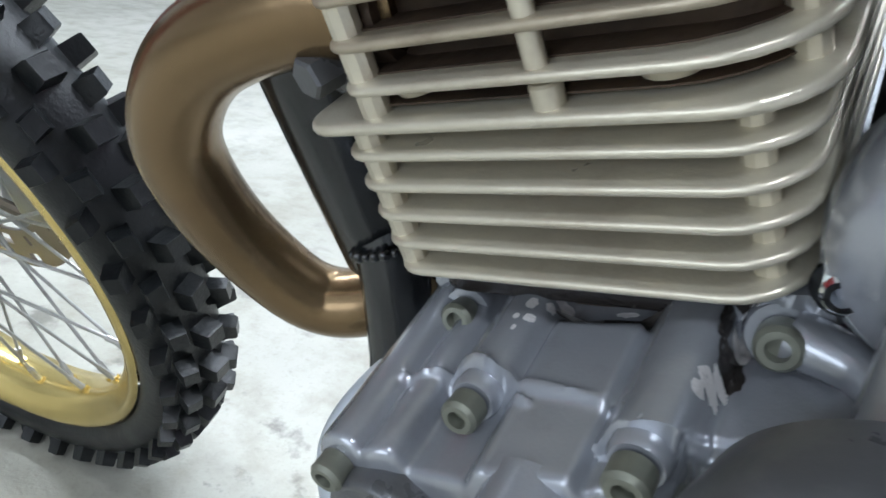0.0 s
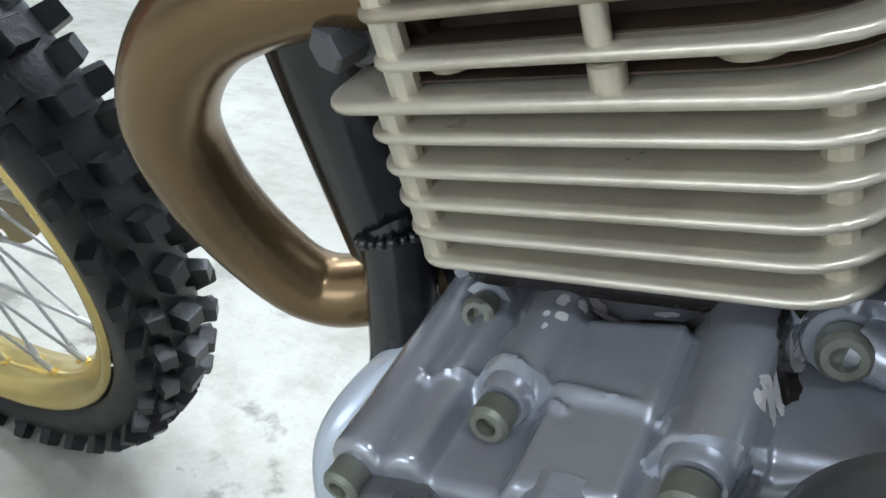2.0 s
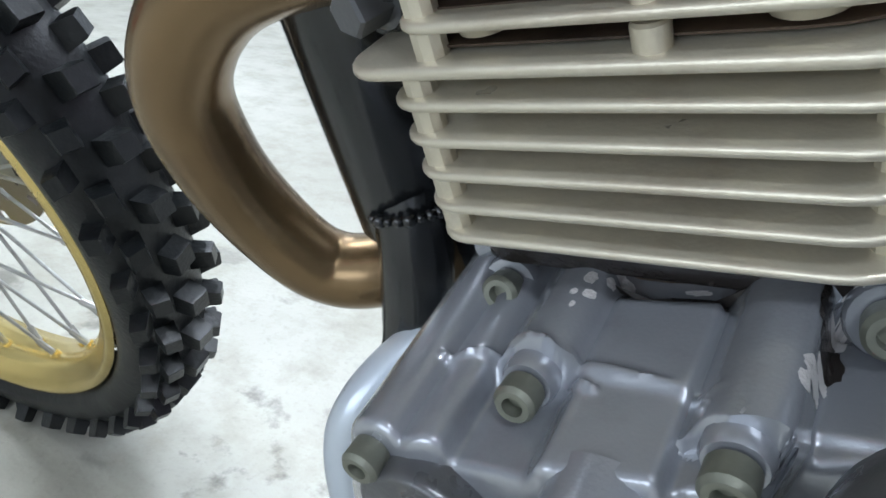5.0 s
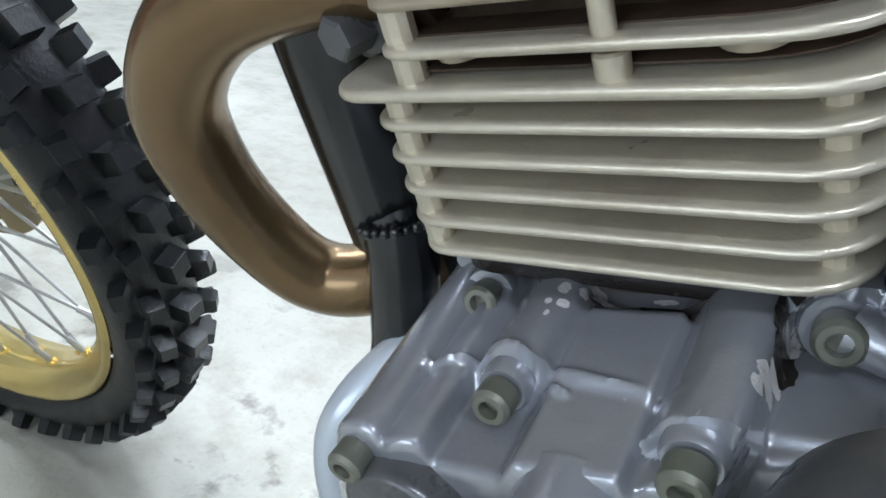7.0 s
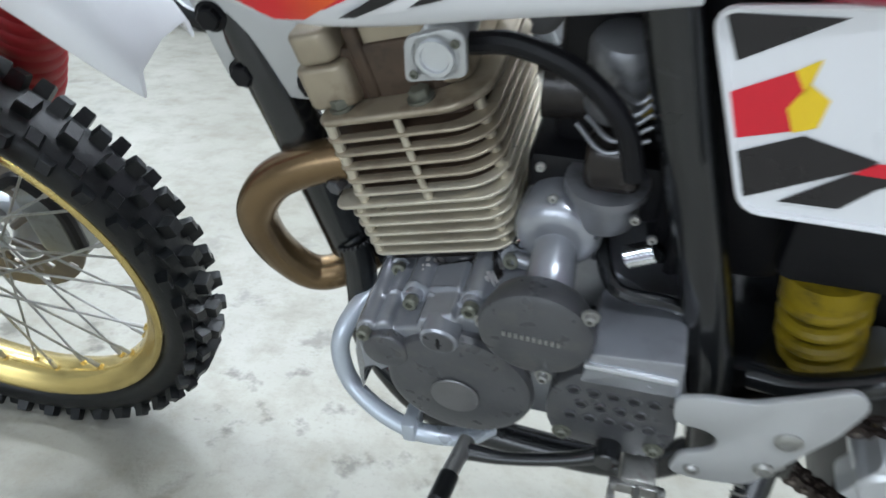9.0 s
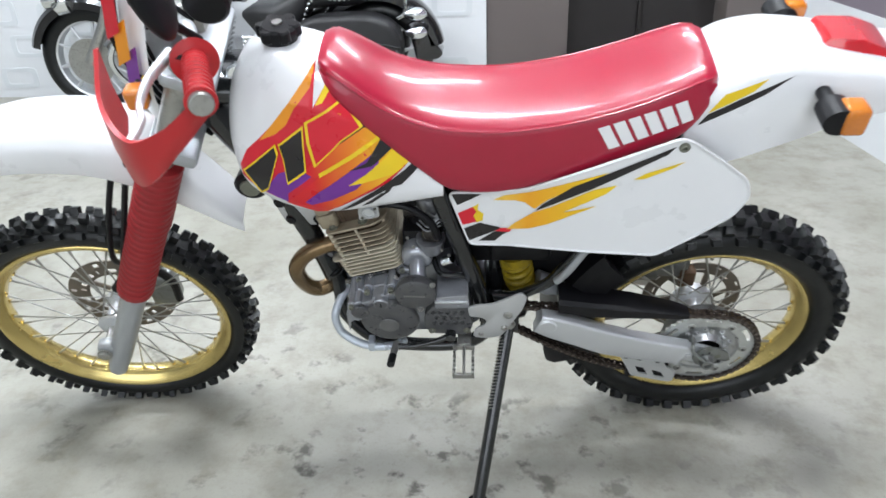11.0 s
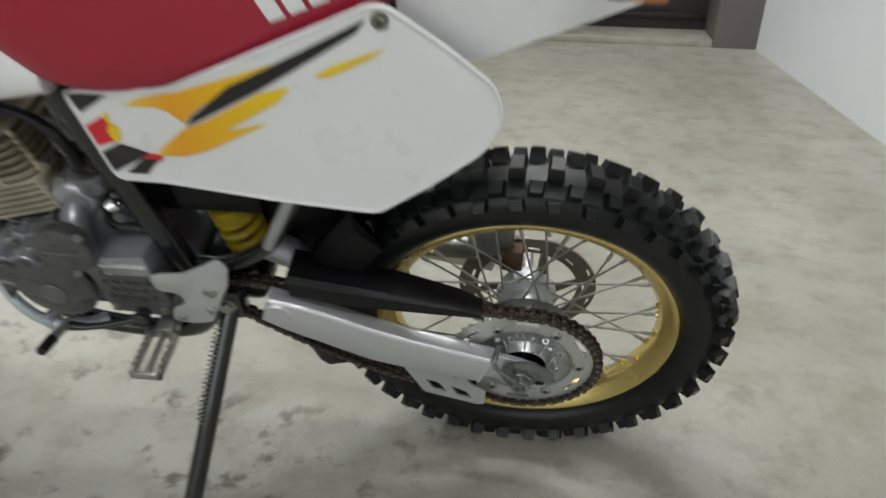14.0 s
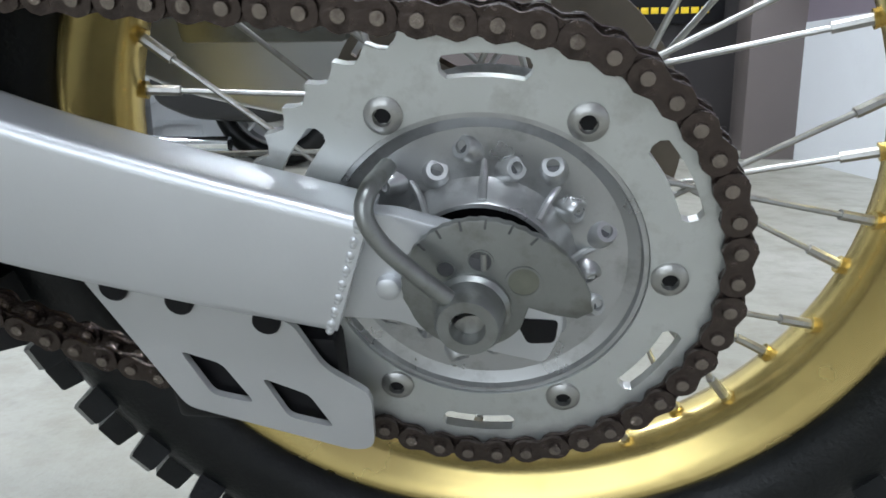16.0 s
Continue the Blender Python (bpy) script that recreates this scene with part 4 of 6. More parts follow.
for u in (-0.040, 0.026):
    for v in LOW[1:] + [0.0515]:
        b = B()
        rod(b, eng(u, -0.067, v - 0.0042), eng(u, -0.067, v - 0.001), 0.008, 0.010, 16)
        part("fin_boss", b, M_FIN, engine)
b = B()
rod(b, eng(0.036, -0.068, 0.0565), eng(0.036, -0.068, 0.0605), 0.0075, 0.0098, 20)
part("stud_boss", b, M_FIN, engine)
b = B()
rod(b, eng(-0.036, -0.068, 0.0565), eng(-0.036, -0.068, 0.0605), 0.0065, 0.0085, 20)
part("stud_boss", b, M_FIN, engine)
# brown films on the fin tops: baked stain, with the shade between fins painted in
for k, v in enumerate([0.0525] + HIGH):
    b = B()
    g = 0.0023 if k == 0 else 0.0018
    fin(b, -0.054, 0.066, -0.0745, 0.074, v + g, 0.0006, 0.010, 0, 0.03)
    part("stain_and_shade", b, M_CORE, engine, "dark brown film on the fin, baked oil stain and shade")
# cylinder head above the fins
b = B()
fin(b, -0.064, -0.022, -0.07, 0.05, 0.149, 0.034, 0.010, 0.004)
head = part("cylinder_head", b, M_FINHEAD, engine, "browned alloy cylinder head")
b = B()
fin(b, -0.060, -0.026, -0.068, 0.05, 0.179, 0.024, 0.010, 0.004)
part("rocker_cover", b, M_FINHEAD, engine)
b = B()
fin(b, -0.02, 0.06, -0.055, 0.055, 0.159, 0.055, 0.012, 0.004)
part("rear_head", b, M_FINHEAD, engine)
b = B()
fin(b, -0.020, -0.008, -0.06, 0.05, 0.159, 0.055, 0.004, 0.002)
part("head_joint", b, M_CORE, engine)
b = B()
slab(b, rounded([(-0.037, 0.733), (0.004, 0.742), (0.003, 0.770), (-0.008, 0.774), (-0.036, 0.764)], 0.006), -0.1, -0.094, 0.0015)
capo = part("cam_cap", b, M_PLATE, engine, "square light-alloy cam end cap")
b = B()
lathe(b, [(0, 0.0125), (0.003, 0.012), (0.003, 0.0095), (0.001, 0.009)], (-0.016, -0.1, 0.754), (0, -1, 0), 24)
rod(b, (-0.016, -0.1, 0.754), (-0.016, -0.05, 0.754), 0.016)
part("cap_disc", b, M_ALU, capo)
for x, z in ((-0.030, 0.741), (-0.003, 0.765)):
    b = B()
    bolt(b, (x, -0.1, z), (0, -1, 0), 0.003, 0.003, washer=False)
    part("cap_screw", b, M_BOLT, capo)
for u, y in ((-0.038, -0.066), (0.026, -0.068), (-0.052, -0.05)):
    b = B()
    hexbolt(b, eng(u, y, 0.132), V, 0.007, 0.008)
    part("head_nut", b, M_BOLT, engine)

# ---- crankcase and covers ----
b = B()
slab(b, rounded([(-0.084, 0.49), (-0.074, 0.516), (0.062, 0.575), (0.10, 0.568), (0.15, 0.535), (0.205, 0.50), (0.215, 0.40), (0.15, 0.345), (-0.04, 0.345), (-0.10, 0.41)], 0.015), -0.062, 0.10, 0.004)
part("crankcase", b, M_CAST, engine)
# left case: one casting, its top ribbed where the long case bolts run outwards
def ease(x, a, b):
    t = max(0.0, min(1.0, (x - a) / (b - a)))
    return t * t * (3 - 2 * t)


def off_line(x, y, pts):
    """The distance to a run of straight pieces."""
    best = 1.0
    for (xa, ya), (xb, yb) in zip(pts[:-1], pts[1:]):
        t = max(0.0, min(1.0, ((x - xa) * (xb - xa) + (y - ya) * (yb - ya)) / ((xb - xa) ** 2 + (yb - ya) ** 2)))
        best = min(best, math.hypot(x - xa - t * (xb - xa), y - ya - t * (yb - ya)))
    return best


# centre, radius, where it ends, how far it is sunk
CASE_RIBS = [(-0.0782, 0.0090, -0.140, 0.0), (-0.0640, 0.0072, -0.140, 0.0028), (-0.0440, 0.0112, -0.0985, 0.0010), (0.0085, 0.0100, -0.1135, 0.0), (0.0310, 0.0105, -0.0690, 0.0)]
HOOD = [(-0.0710, -0.1010), (-0.0600, -0.0965), (-0.0520, -0.0940), (-0.0440, -0.0960), (-0.0380, -0.1000), (-0.0270, -0.1030)]
LEDGE = [(-0.0345, -0.0966), (-0.0250, -0.0972), (-0.0159, -0.0988), (-0.0004, -0.1023)]


def case_height(x, y):
    """Height over the plane of the bolt axes."""
    floor = -0.002 + 0.0045 * ease(x, -0.036, -0.030) * (1 - ease(x, -0.006, -0.001))
    floor -= 0.0025 * ease(x, -0.006, -0.001) + 0.006 * ease(x, 0.012, 0.021)
    floor -= 0.0022 * ease(-y, 0.0985, 0.1015) * ease(x, -0.034, -0.028)
    floor -= 0.0055 * ease(y, -0.0715, -0.0655) * ease(x, -0.034, -0.028)
    floor -= 0.0050 * ease(-y, 0.0985, 0.1005) * ease(x, -0.060, -0.056) * (1 - ease(x, -0.034, -0.030))
    tops = [floor]
    for xc, r, end, sunk in CASE_RIBS:
        d = abs(x - xc)
        h = math.sqrt(r * r - d * d) if d < r * 0.97 else r * 0.243 - (d - r * 0.97) * 3
        fade = ease(-y, -end - 0.001, -end + 0.001)
        tops.append((h - sunk) * (1 - fade) - 0.05 * fade)
    k = 0.0011
    top = max(tops)
    h = top + k * math.log(sum(math.exp((q - top) / k) for q in tops))
    h += 0.0026 * math.exp(-(off_line(x, y, HOOD) / 0.0013) ** 2) + 0.0014 * math.exp(-(off_line(x, y, LEDGE) / 0.0013) ** 2)
    h -= 0.030 * ease(-x, 0.0855, 0.0935)
    return h + 0.00025 * noise.noise((x * 90, y * 90, 3.0))


def case_point(x, y):
    return (x, y, 0.4317 * x + 0.0465 * y + 0.5561 + case_height(x, y))


def case_end(x):
    end = np.interp(x, [-0.094, -0.084, -0.066, -0.056, -0.040, -0.030, -0.002, 0.002, 0.016, 0.022, 0.05], [-0.122, -0.1285, -0.1285, -0.126, -0.126, -0.1265, -0.1245, -0.1205, -0.1195, -0.105, -0.098])
    return float(end)


rings = []
for x in np.linspace(-0.0935, 0.050, 132):
    end = case_end(x)
    row = [case_point(x, y) for y in np.linspace(-0.040, end, 84)]
    z1 = row[-1][2]
    row += [(x, end - dy, z1 - dz) for dy, dz in ((0.0014, 0.0006), (0.0024, 0.0022), (0.0028, 0.0045), (0.0028, 0.012))]
    row += [(x, end - 0.002, z1 - 0.06), (x, -0.040, z1 - 0.06)]
    rings.append(row)
b = B()
quad_strip(b, rings)
bmesh.ops.recalc_face_normals(b, faces=b.faces)
left_case = part("left_case", b, M_CAST, engine, "glossy grey cast left crankcase", 60)


def lump(name, pts, r, seg=14, flat=1.0, material=None):
    bb = B()
    tube(bb, pts, r, seg, 8, flat)
    return part(name, bb, material or M_CAST, left_case)


lump("case_edge", [(-0.080, -0.060, 0.532), (-0.070, -0.060, 0.540), (-0.058, -0.060, 0.538), (-0.046, -0.061, 0.551), (-0.036, -0.061, 0.551), (-0.030, -0.059, 0.546), (-0.004, -0.060, 0.556), (0.006, -0.061, 0.570), (0.014, -0.062, 0.569), (0.022, -0.064, 0.558), (0.028, -0.062, 0.566)], 0.0034, 10)


def case_patch(name, cx, cy, rx, ry, material, lift, edge, label):
    """A ragged film that lies on the casting."""
    bb = B()
    mid = bb.verts.new(Vector(case_point(cx, cy)) + Vector((0, 0, lift)))
    ringv, last = [], []
    for q in (0.5, 1.0):
        ringv = []
        for k in range(26):
            a = 2 * math.pi * k / 26
            rr = q * (1 + edge * noise.noise((3 * math.cos(a) + cx * 400, 3 * math.sin(a), cy * 300)))
            ringv.append(bb.verts.new(Vector(case_point(cx + rx * rr * math.cos(a), cy + ry * rr * math.sin(a))) + Vector((0, 0, lift))))
        for k in range(26):
            n = (k + 1) % 26
            bb.faces.new((mid, ringv[k], ringv[n]) if not last else (last[k], ringv[k], ringv[n], last[n]))
        last = ringv
    bmesh.ops.recalc_face_normals(bb, faces=bb.faces)
    return part(name, bb, material, left_case, label)


for cx, cy, rx, ry in ((-0.0405, -0.0700, 0.0022, 0.0028), (-0.0385, -0.0760, 0.0024, 0.0020), (-0.0350, -0.0680, 0.0018, 0.0022), (-0.0430, -0.0765, 0.0013, 0.0016), (-0.0415, -0.0815, 0.0010, 0.0014),
                       (0.0185, -0.0925, 0.0042, 0.0034), (0.0205, -0.0875, 0.0032, 0.0026), (0.0165, -0.0975, 0.0022, 0.0028), (0.0225, -0.0700, 0.0040, 0.0050), (-0.0330, -0.0625, 0.0050, 0.0022), (-0.0120, -0.0620, 0.0040, 0.0014)):
    case_patch("bare_patch", cx, cy, rx * 0.85, ry * 0.85, M_FLAKE, 0.0003, 0.35, "bare grey corroded metal where paint has flaked")
# oil in the right valley; the long last film paints the pocket's shaded band
for cx, cy, rx, ry in ((0.0215, -0.0800, 0.0040, 0.0060), (0.0170, -0.0720, 0.0018, 0.0070), (-0.0160, -0.0665, 0.0150, 0.0022)):
    case_patch("oil_and_shade", cx, cy, rx, ry, M_OIL, 0.00025, 0.35, "dark film, wet oil seep and pocket shade")
lump("case_arm", [(0.034, -0.070, 0.565), (0.050, -0.076, 0.566), (0.066, -0.088, 0.566)], [0.0085, 0.007, 0.009], 14)
lump("front_lobe", [(-0.060, -0.10, 0.499), (-0.060, -0.120, 0.499), (-0.060, -0.136, 0.499), (-0.060, -0.1385, 0.499)], [0.0205, 0.0205, 0.020, 0.0165], 30, 1.0, M_CASTDK)
# bolts of the case
for (x, y, z), ax, r, collar in (((-0.067, -0.069, 0.5275), (0, -0.93, 0.36), 0.0066, True), ((-0.0440, -0.108, 0.5335), (0, -0.98, 0.2), 0.0066, False), ((-0.0772, -0.1335, 0.5150), (0, -1, 0.05), 0.0064, False),
                                 ((0.009, -0.121, 0.5535), (0, -1, 0.1), 0.0070, False), ((0.031, -0.074, 0.5655), (0, -0.93, 0.36), 0.0072, True), ((0.0255, -0.110, 0.530), (0, -0.97, 0.2), 0.006, True)):
    b = B()
    d = Vector(ax).normalized()
    k = 1.45 if collar else 1.2
    lathe(b, [(-0.014, r * k), (-0.005, r * k), (-0.003, r * (k - 0.15))], (x, y, z), d, 20)
    boss = part("bolt_boss", b, M_CAST, left_case)
    b = B()
    bolt(b, Vector((x, y, z)) - d * 0.003, d, r * 0.9, 0.0095, washer=False)
    part("cap_bolt", b, M_BOLT, boss)
# flywheel cover
FC = Vector((0.001, -0.1235, 0.467))
b = B()
lathe(b, [(0.005, 0.060), (-0.006, 0.0635), (-0.011, 0.061), (-0.0135, 0.055), (-0.014, 0.02), (-0.014, 0.001)], FC, (0, 1, 0), 56)
cover = part("flywheel_cover", b, M_CASTDK, engine, "worn dark grey round flywheel cover")
b = B()
lathe(b, [(0, 0.0), (0.0012, 0.0215), (0.0022, 0.0205), (0.0022, 0.0)], FC + Vector((-0.002, -0.0142, -0.008)), (0, -1, 0), 40)
part("cover_badge", b, mat("worn_badge", (0.2, 0.2, 0.2), 0.35, 0.6, 0.2, 60), cover)
b = B()
lathe(b, [(0.006, 0.0165), (-0.010, 0.0162), (-0.012, 0.0145), (-0.012, 0.012), (-0.0105, 0.0115), (-0.0105, 0.0)], (-0.013, -0.127, 0.528), (0, 1, 0.12), 30)
plug = part("timing_plug", b, M_CAST, left_case, "round inspection plug with a slot")
b = B()
lathe(b, [(-0.0108, 0.0), (-0.0108, 0.0135), (-0.0125, 0.013), (-0.0125, 0.0)], (-0.013, -0.127, 0.528), (0, 1, 0.12), 30)
part("plug_face", b, M_CASTDK, plug)
b = B()
block(b, (-0.0145, -0.1402, 0.5195), (-0.0115, -0.1372, 0.5335), 0.0006)
part("plug_slot", b, M_BLACK, plug)
# starter gear cover
b = B()
lathe(b, [(0.010, 0.038), (-0.006, 0.0435), (-0.013, 0.0415), (-0.0155, 0.037), (-0.016, 0.0)], (0.063, -0.134, 0.567), (0, 1, 0), 48)
stc = part("starter_cover", b, M_CASTDK, engine, "round dark grey starter gear cover")
for k in range(10):
    b = B()
    block(b, (0.04 + k * 0.0044, -0.1516, 0.566 - k * 0.0002), (0.0425 + k * 0.0044, -0.1498, 0.5705 - k * 0.0002), 0.0004)
    part("raised_mark", b, M_STEEL, stc)
for p in ((0.100, -0.148, 0.600), (0.072, -0.15, 0.528), (0.023, -0.140, 0.566)):
    b = B()
    bolt(b, p, (0, -1, 0), 0.0042, 0.006)
    part("cover_bolt", b, M_STEEL, stc)
# starter motor with its elbow
b = B()
lathe(b, [(0.09, 0.023), (-0.046, 0.025), (-0.049, 0.0325), (-0.066, 0.034), (-0.077, 0.0325), (-0.084, 0.027), (-0.087, 0.018), (-0.088, 0.0)], (0.065, 0, 0.604), (0, 1, 0), 40)
motor = part("starter_motor", b, M_CAST, engine, "grey cylindrical starter motor")
b = B()
tube(b, [(0.065, -0.074, 0.600), (0.0655, -0.092, 0.593), (0.066, -0.108, 0.580), (0.066, -0.118, 0.558)], [0.0165, 0.017, 0.019, 0.024], 24)
part("starter_elbow", b, M_CAST, motor)
for p in ((0.091, -0.076, 0.612), (0.040, -0.078, 0.592)):
    b = B()
    bolt(b, p, (0, -1, 0.2), 0.005, 0.006)
    part("motor_bolt", b, M_CHROME, motor)
# sprocket cover
b = B()
slab(b, rounded([(0.076, 0.49), (0.098, 0.520), (0.172, 0.520), (0.180, 0.45), (0.165, 0.418), (0.086, 0.424), (0.074, 0.45)], 0.012), -0.134, -0.06, 0.004)
spc = part("sprocket_cover", b, M_CASTDK, engine, "black front sprocket cover with drilled holes")
b = B()
slab(b, rounded([(0.098, 0.512), (0.104, 0.548), (0.170, 0.556), (0.173, 0.514)], 0.004), -0.138, -0.07, 0.003)
part("cover_top", b, M_CAST, spc, "lighter grey cover top")
b = B()
block(b, (0.10, -0.141, 0.533), (0.168, -0.132, 0.538), 0.0015)
part("cover_ledge", b, M_ALU, spc)
for r_ in range(3):
    for k in range(5 - r_ % 2):
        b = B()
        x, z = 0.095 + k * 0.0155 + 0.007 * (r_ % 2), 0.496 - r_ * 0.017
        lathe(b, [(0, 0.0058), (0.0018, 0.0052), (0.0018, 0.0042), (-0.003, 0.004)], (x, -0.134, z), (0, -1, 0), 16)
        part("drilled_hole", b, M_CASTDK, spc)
for x, z in ((0.090, 0.435), (0.165, 0.436)):
    b = B()
    bolt(b, (x, -0.134, z), (0, -1, 0), 0.0055, 0.005)
    part("cover_bolt", b, M_BOLT, spc)
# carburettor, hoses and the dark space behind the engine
b = B()
lathe(b, [(-0.06, 0.0), (-0.0595, 0.018), (-0.056, 0.0235), (-0.05, 0.0255), (-0.03, 0.0255), (-0.029, 0.030), (-0.022, 0.030)], (0.095, -0.062, 0.672), (0, 0, 1), 28)
carb = part("carburettor", b, M_CARB, bike, "grimy grey carburettor with a round float bowl")
b = B()
block(b, (0.078, -0.083, 0.650), (0.118, 0.02, 0.690), 0.010, 3)
rod(b, (0.04, -0.01, 0.69), (0.15, -0.01, 0.69), 0.026)
part("throttle_body", b, M_OIL, carb)
b = B()
lathe(b, [(0, 0.022), (0.004, 0.0245), (0.052, 0.0245), (0.058, 0.021), (0.062, 0.012), (0.062, 0)], (0.095, -0.04, 0.695), (0, -0.1, 1), 26)
part("slide_cap", b, M_CARB, carb)
for k in range(5):
    b = B()
    tube(b, [(0.070 + 0.006 * k, -0.072, 0.700 + 0.007 * k), (0.092 + 0.004 * k, -0.086, 0.690 + 0.010 * k), (0.118, -0.080, 0.700 + 0.010 * k)], 0.0018, 8)
    part("throttle_linkage", b, M_CARB, carb)
for p in ((0.050, -0.080, 0.668), (0.060, -0.078, 0.640), (0.118, -0.088, 0.640), (0.132, -0.085, 0.622)):
    b = B()
    bolt(b, p, (0, -1, 0.2), 0.0034, 0.005, washer=False)
    part("carburettor_screw", b, M_STEEL, carb)
# black filler blocks, added to stand in for the dark gap behind the engine
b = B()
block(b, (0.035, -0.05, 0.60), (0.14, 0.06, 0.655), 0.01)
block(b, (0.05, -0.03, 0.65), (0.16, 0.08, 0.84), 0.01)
part("dark_filler", b, M_BLACK, carb)
b = B()
hexbolt(b, (0.095, -0.062, 0.612), (0, 0, -1), 0.007, 0.008)
part("bowl_plug", b, M_BOLT, carb)
b = B()
block(b, (0.105, -0.06, 0.70), (0.125, -0.03, 0.735), 0.004)
part("idle_bracket", b, M_YELLOW, carb)
hose("vent_hose", [(0.0, -0.075, 0.752), (0.03, -0.08, 0.757), (0.07, -0.085, 0.745), (0.10, -0.092, 0.718), (0.113, -0.095, 0.68)], 0.0075, M_BLACK, carb, "black rubber breather hose")
hose("fuel_hose", [(0.125, -0.06, 0.82), (0.13, -0.07, 0.74), (0.145, -0.072, 0.65), (0.15, -0.07, 0.58)], 0.006, M_BLACK, carb)
hose("overflow_hose", [(0.09, -0.03, 0.60), (0.11, -0.09, 0.575), (0.15, -0.095, 0.57), (0.17, -0.09, 0.56)], 0.006, M_FRAME, carb)
b = B()
block(b, (0.13, -0.055, 0.56), (0.235, 0.09, 0.85), 0.02)
air_box = part("air_box", b, M_BLACK, bike, "black plastic air box")
for lo, hi in (((0.22, 0.02, 0.50), (0.40, 0.09, 0.82)), ((0.22, -0.075, 0.68), (0.46, 0.09, 0.84))):
    b = B()
    block(b, lo, hi, 0.02)
    part("air_duct", b, M_BLACK, air_box)
b = B()
lathe(b, [(0.002 * k, 0.0075 + 0.0018 * (k % 2)) for k in range(14)], (0.118, -0.085, 0.60), (0.75, -0.2, 0.6), 14)
part("clutch_cable_spring", b, M_CHROME, engine)

# ---- footrest, gear lever, bracket plate, side stand ----
b = B()
PL = [(0.168, 0.520), (0.190, 0.528), (0.219, 0.530), (0.250, 0.548), (0.279, 0.567), (0.292, 0.552), (0.282, 0.512), (0.256, 0.458), (0.240, 0.425), (0.205, 0.418), (0.178, 0.422), (0.183, 0.450), (0.205, 0.462), (0.208, 0.478), (0.198, 0.488), (0.172, 0.490)]
slab(b, rounded(PL, 0.009, 3), -0.142, -0.136, 0.002)
plate = part("frame_guard_plate", b, M_PLATE, bike, "satin silver frame guard plate")
for x, z, r in ((0.253, 0.497, 0.010), (0.246, 0.455, 0.008), (0.196, 0.434, 0.006)):
    b = B()
    lathe(b, [(0, r), (0.002, r), (0.004, r * 0.7), (0.004, r * 0.5), (0.002, r * 0.45)], (x, -0.142, z), (0, -1, 0), 22)
    part("plate_bolt", b, M_STEEL, plate)
b = B()
tube(b, [(0.128, -0.142, 0.428), (0.10, -0.150, 0.420), (0.05, -0.158, 0.412), (0.012, -0.160, 0.412)], [0.0075, 0.006, 0.0055, 0.008], 12)
rod(b, (0.130, -0.125, 0.428), (0.130, -0.152, 0.428), 0.011, bevel=0.001)
lever = part("gear_lever", b, M_FRAME, bike, "black steel gear lever with a rubber toe peg")
b = B()
rod(b, (0.012, -0.150, 0.412), (0.006, -0.192, 0.420), 0.0075)
part("toe_joint", b, M_STEEL, lever)
b = B()
rod(b, (0.007, -0.188, 0.419), (0.004, -0.219, 0.4245), 0.0085, bevel=0.002)
part("toe_rubber", b, M_RUBBER, lever)
for s in (-1, 1):
    b = B()
    x0, x1, y0, y1, z = 0.138, 0.178, 0.150, 0.225, 0.398
    for a, c in (((x0, y0), (x0, y1)), ((x1, y0), (x1, y1)), ((x0, y1), (x1, y1)), ((x0, y0), (x1, y0)), ((0.1585, y0), (0.1585, y1))):
        block(b, (min(a[0], c[0]) - 0.003, min(s * a[1], s * c[1]) - 0.003, z - 0.008), (max(a[0], c[0]) + 0.003, max(s * a[1], s * c[1]) + 0.003, z + 0.006), 0.001)
    for k in range(7):
        for x in (x0, x1):
            block(b, (x - 0.003, s * (0.156 + k * 0.0115) - 0.003, z + 0.005), (x + 0.003, s * (0.156 + k * 0.0115) + 0.003, z + 0.012), 0.001)
    block(b, (x0 + 0.005, min(s * 0.10, s * 0.15), z - 0.012), (x1 - 0.005, max(s * 0.10, s * 0.15), z + 0.01), 0.004)
    part("footrest", b, M_STEEL, bike, "toothed steel footrest")
FOOT = Vector((0.186, -0.376, 0.118))
HEAD = Vector((0.258, -0.10, 0.432))
b = B()
mid = HEAD.lerp(FOOT, 0.45)
tube(b, [HEAD, mid, FOOT], [0.0135, 0.0145, 0.0145], 14, smooth=True)
stand = part("side_stand", b, M_FRAME, bike, "black steel side stand, folded out to the floor")
b = B()
d = (FOOT - HEAD).normalized()
lathe(b, [(-0.006, 0.024), (0.006, 0.024)], FOOT, (0, math.sin(radians(17.756)), math.cos(radians(17.756))), 20)
part("stand_foot", b, M_FRAME, stand)
b = B()
block(b, (0.238, -0.118, 0.405), (0.278, -0.086, 0.465), 0.006)
part("stand_bracket", b, M_FRAME, stand)
b = B()
hexbolt(b, (0.256, -0.118, 0.438), (0, -1, 0), 0.010, 0.009)
part("stand_bolt", b, M_STEEL, stand)
b = B()
side = Vector((-0.012, -0.012, 0))
turns, pts = 22, []
s0, s1 = HEAD + d * 0.03 + side, HEAD + d * 0.19 + side
n1 = d.cross(Vector((1, 0, 0))).normalized()
n2 = d.cross(n1)
for i in range(turns * 8 + 1):
    a = 2 * math.pi * i / 8
    pts.append(s0.lerp(s1, i / (turns * 8)) + (n1 * math.cos(a) + n2 * math.sin(a)) * 0.0062)
tube(b, pts, 0.0013, 5, smooth=False)
part("return_spring", b, M_STEEL, stand)

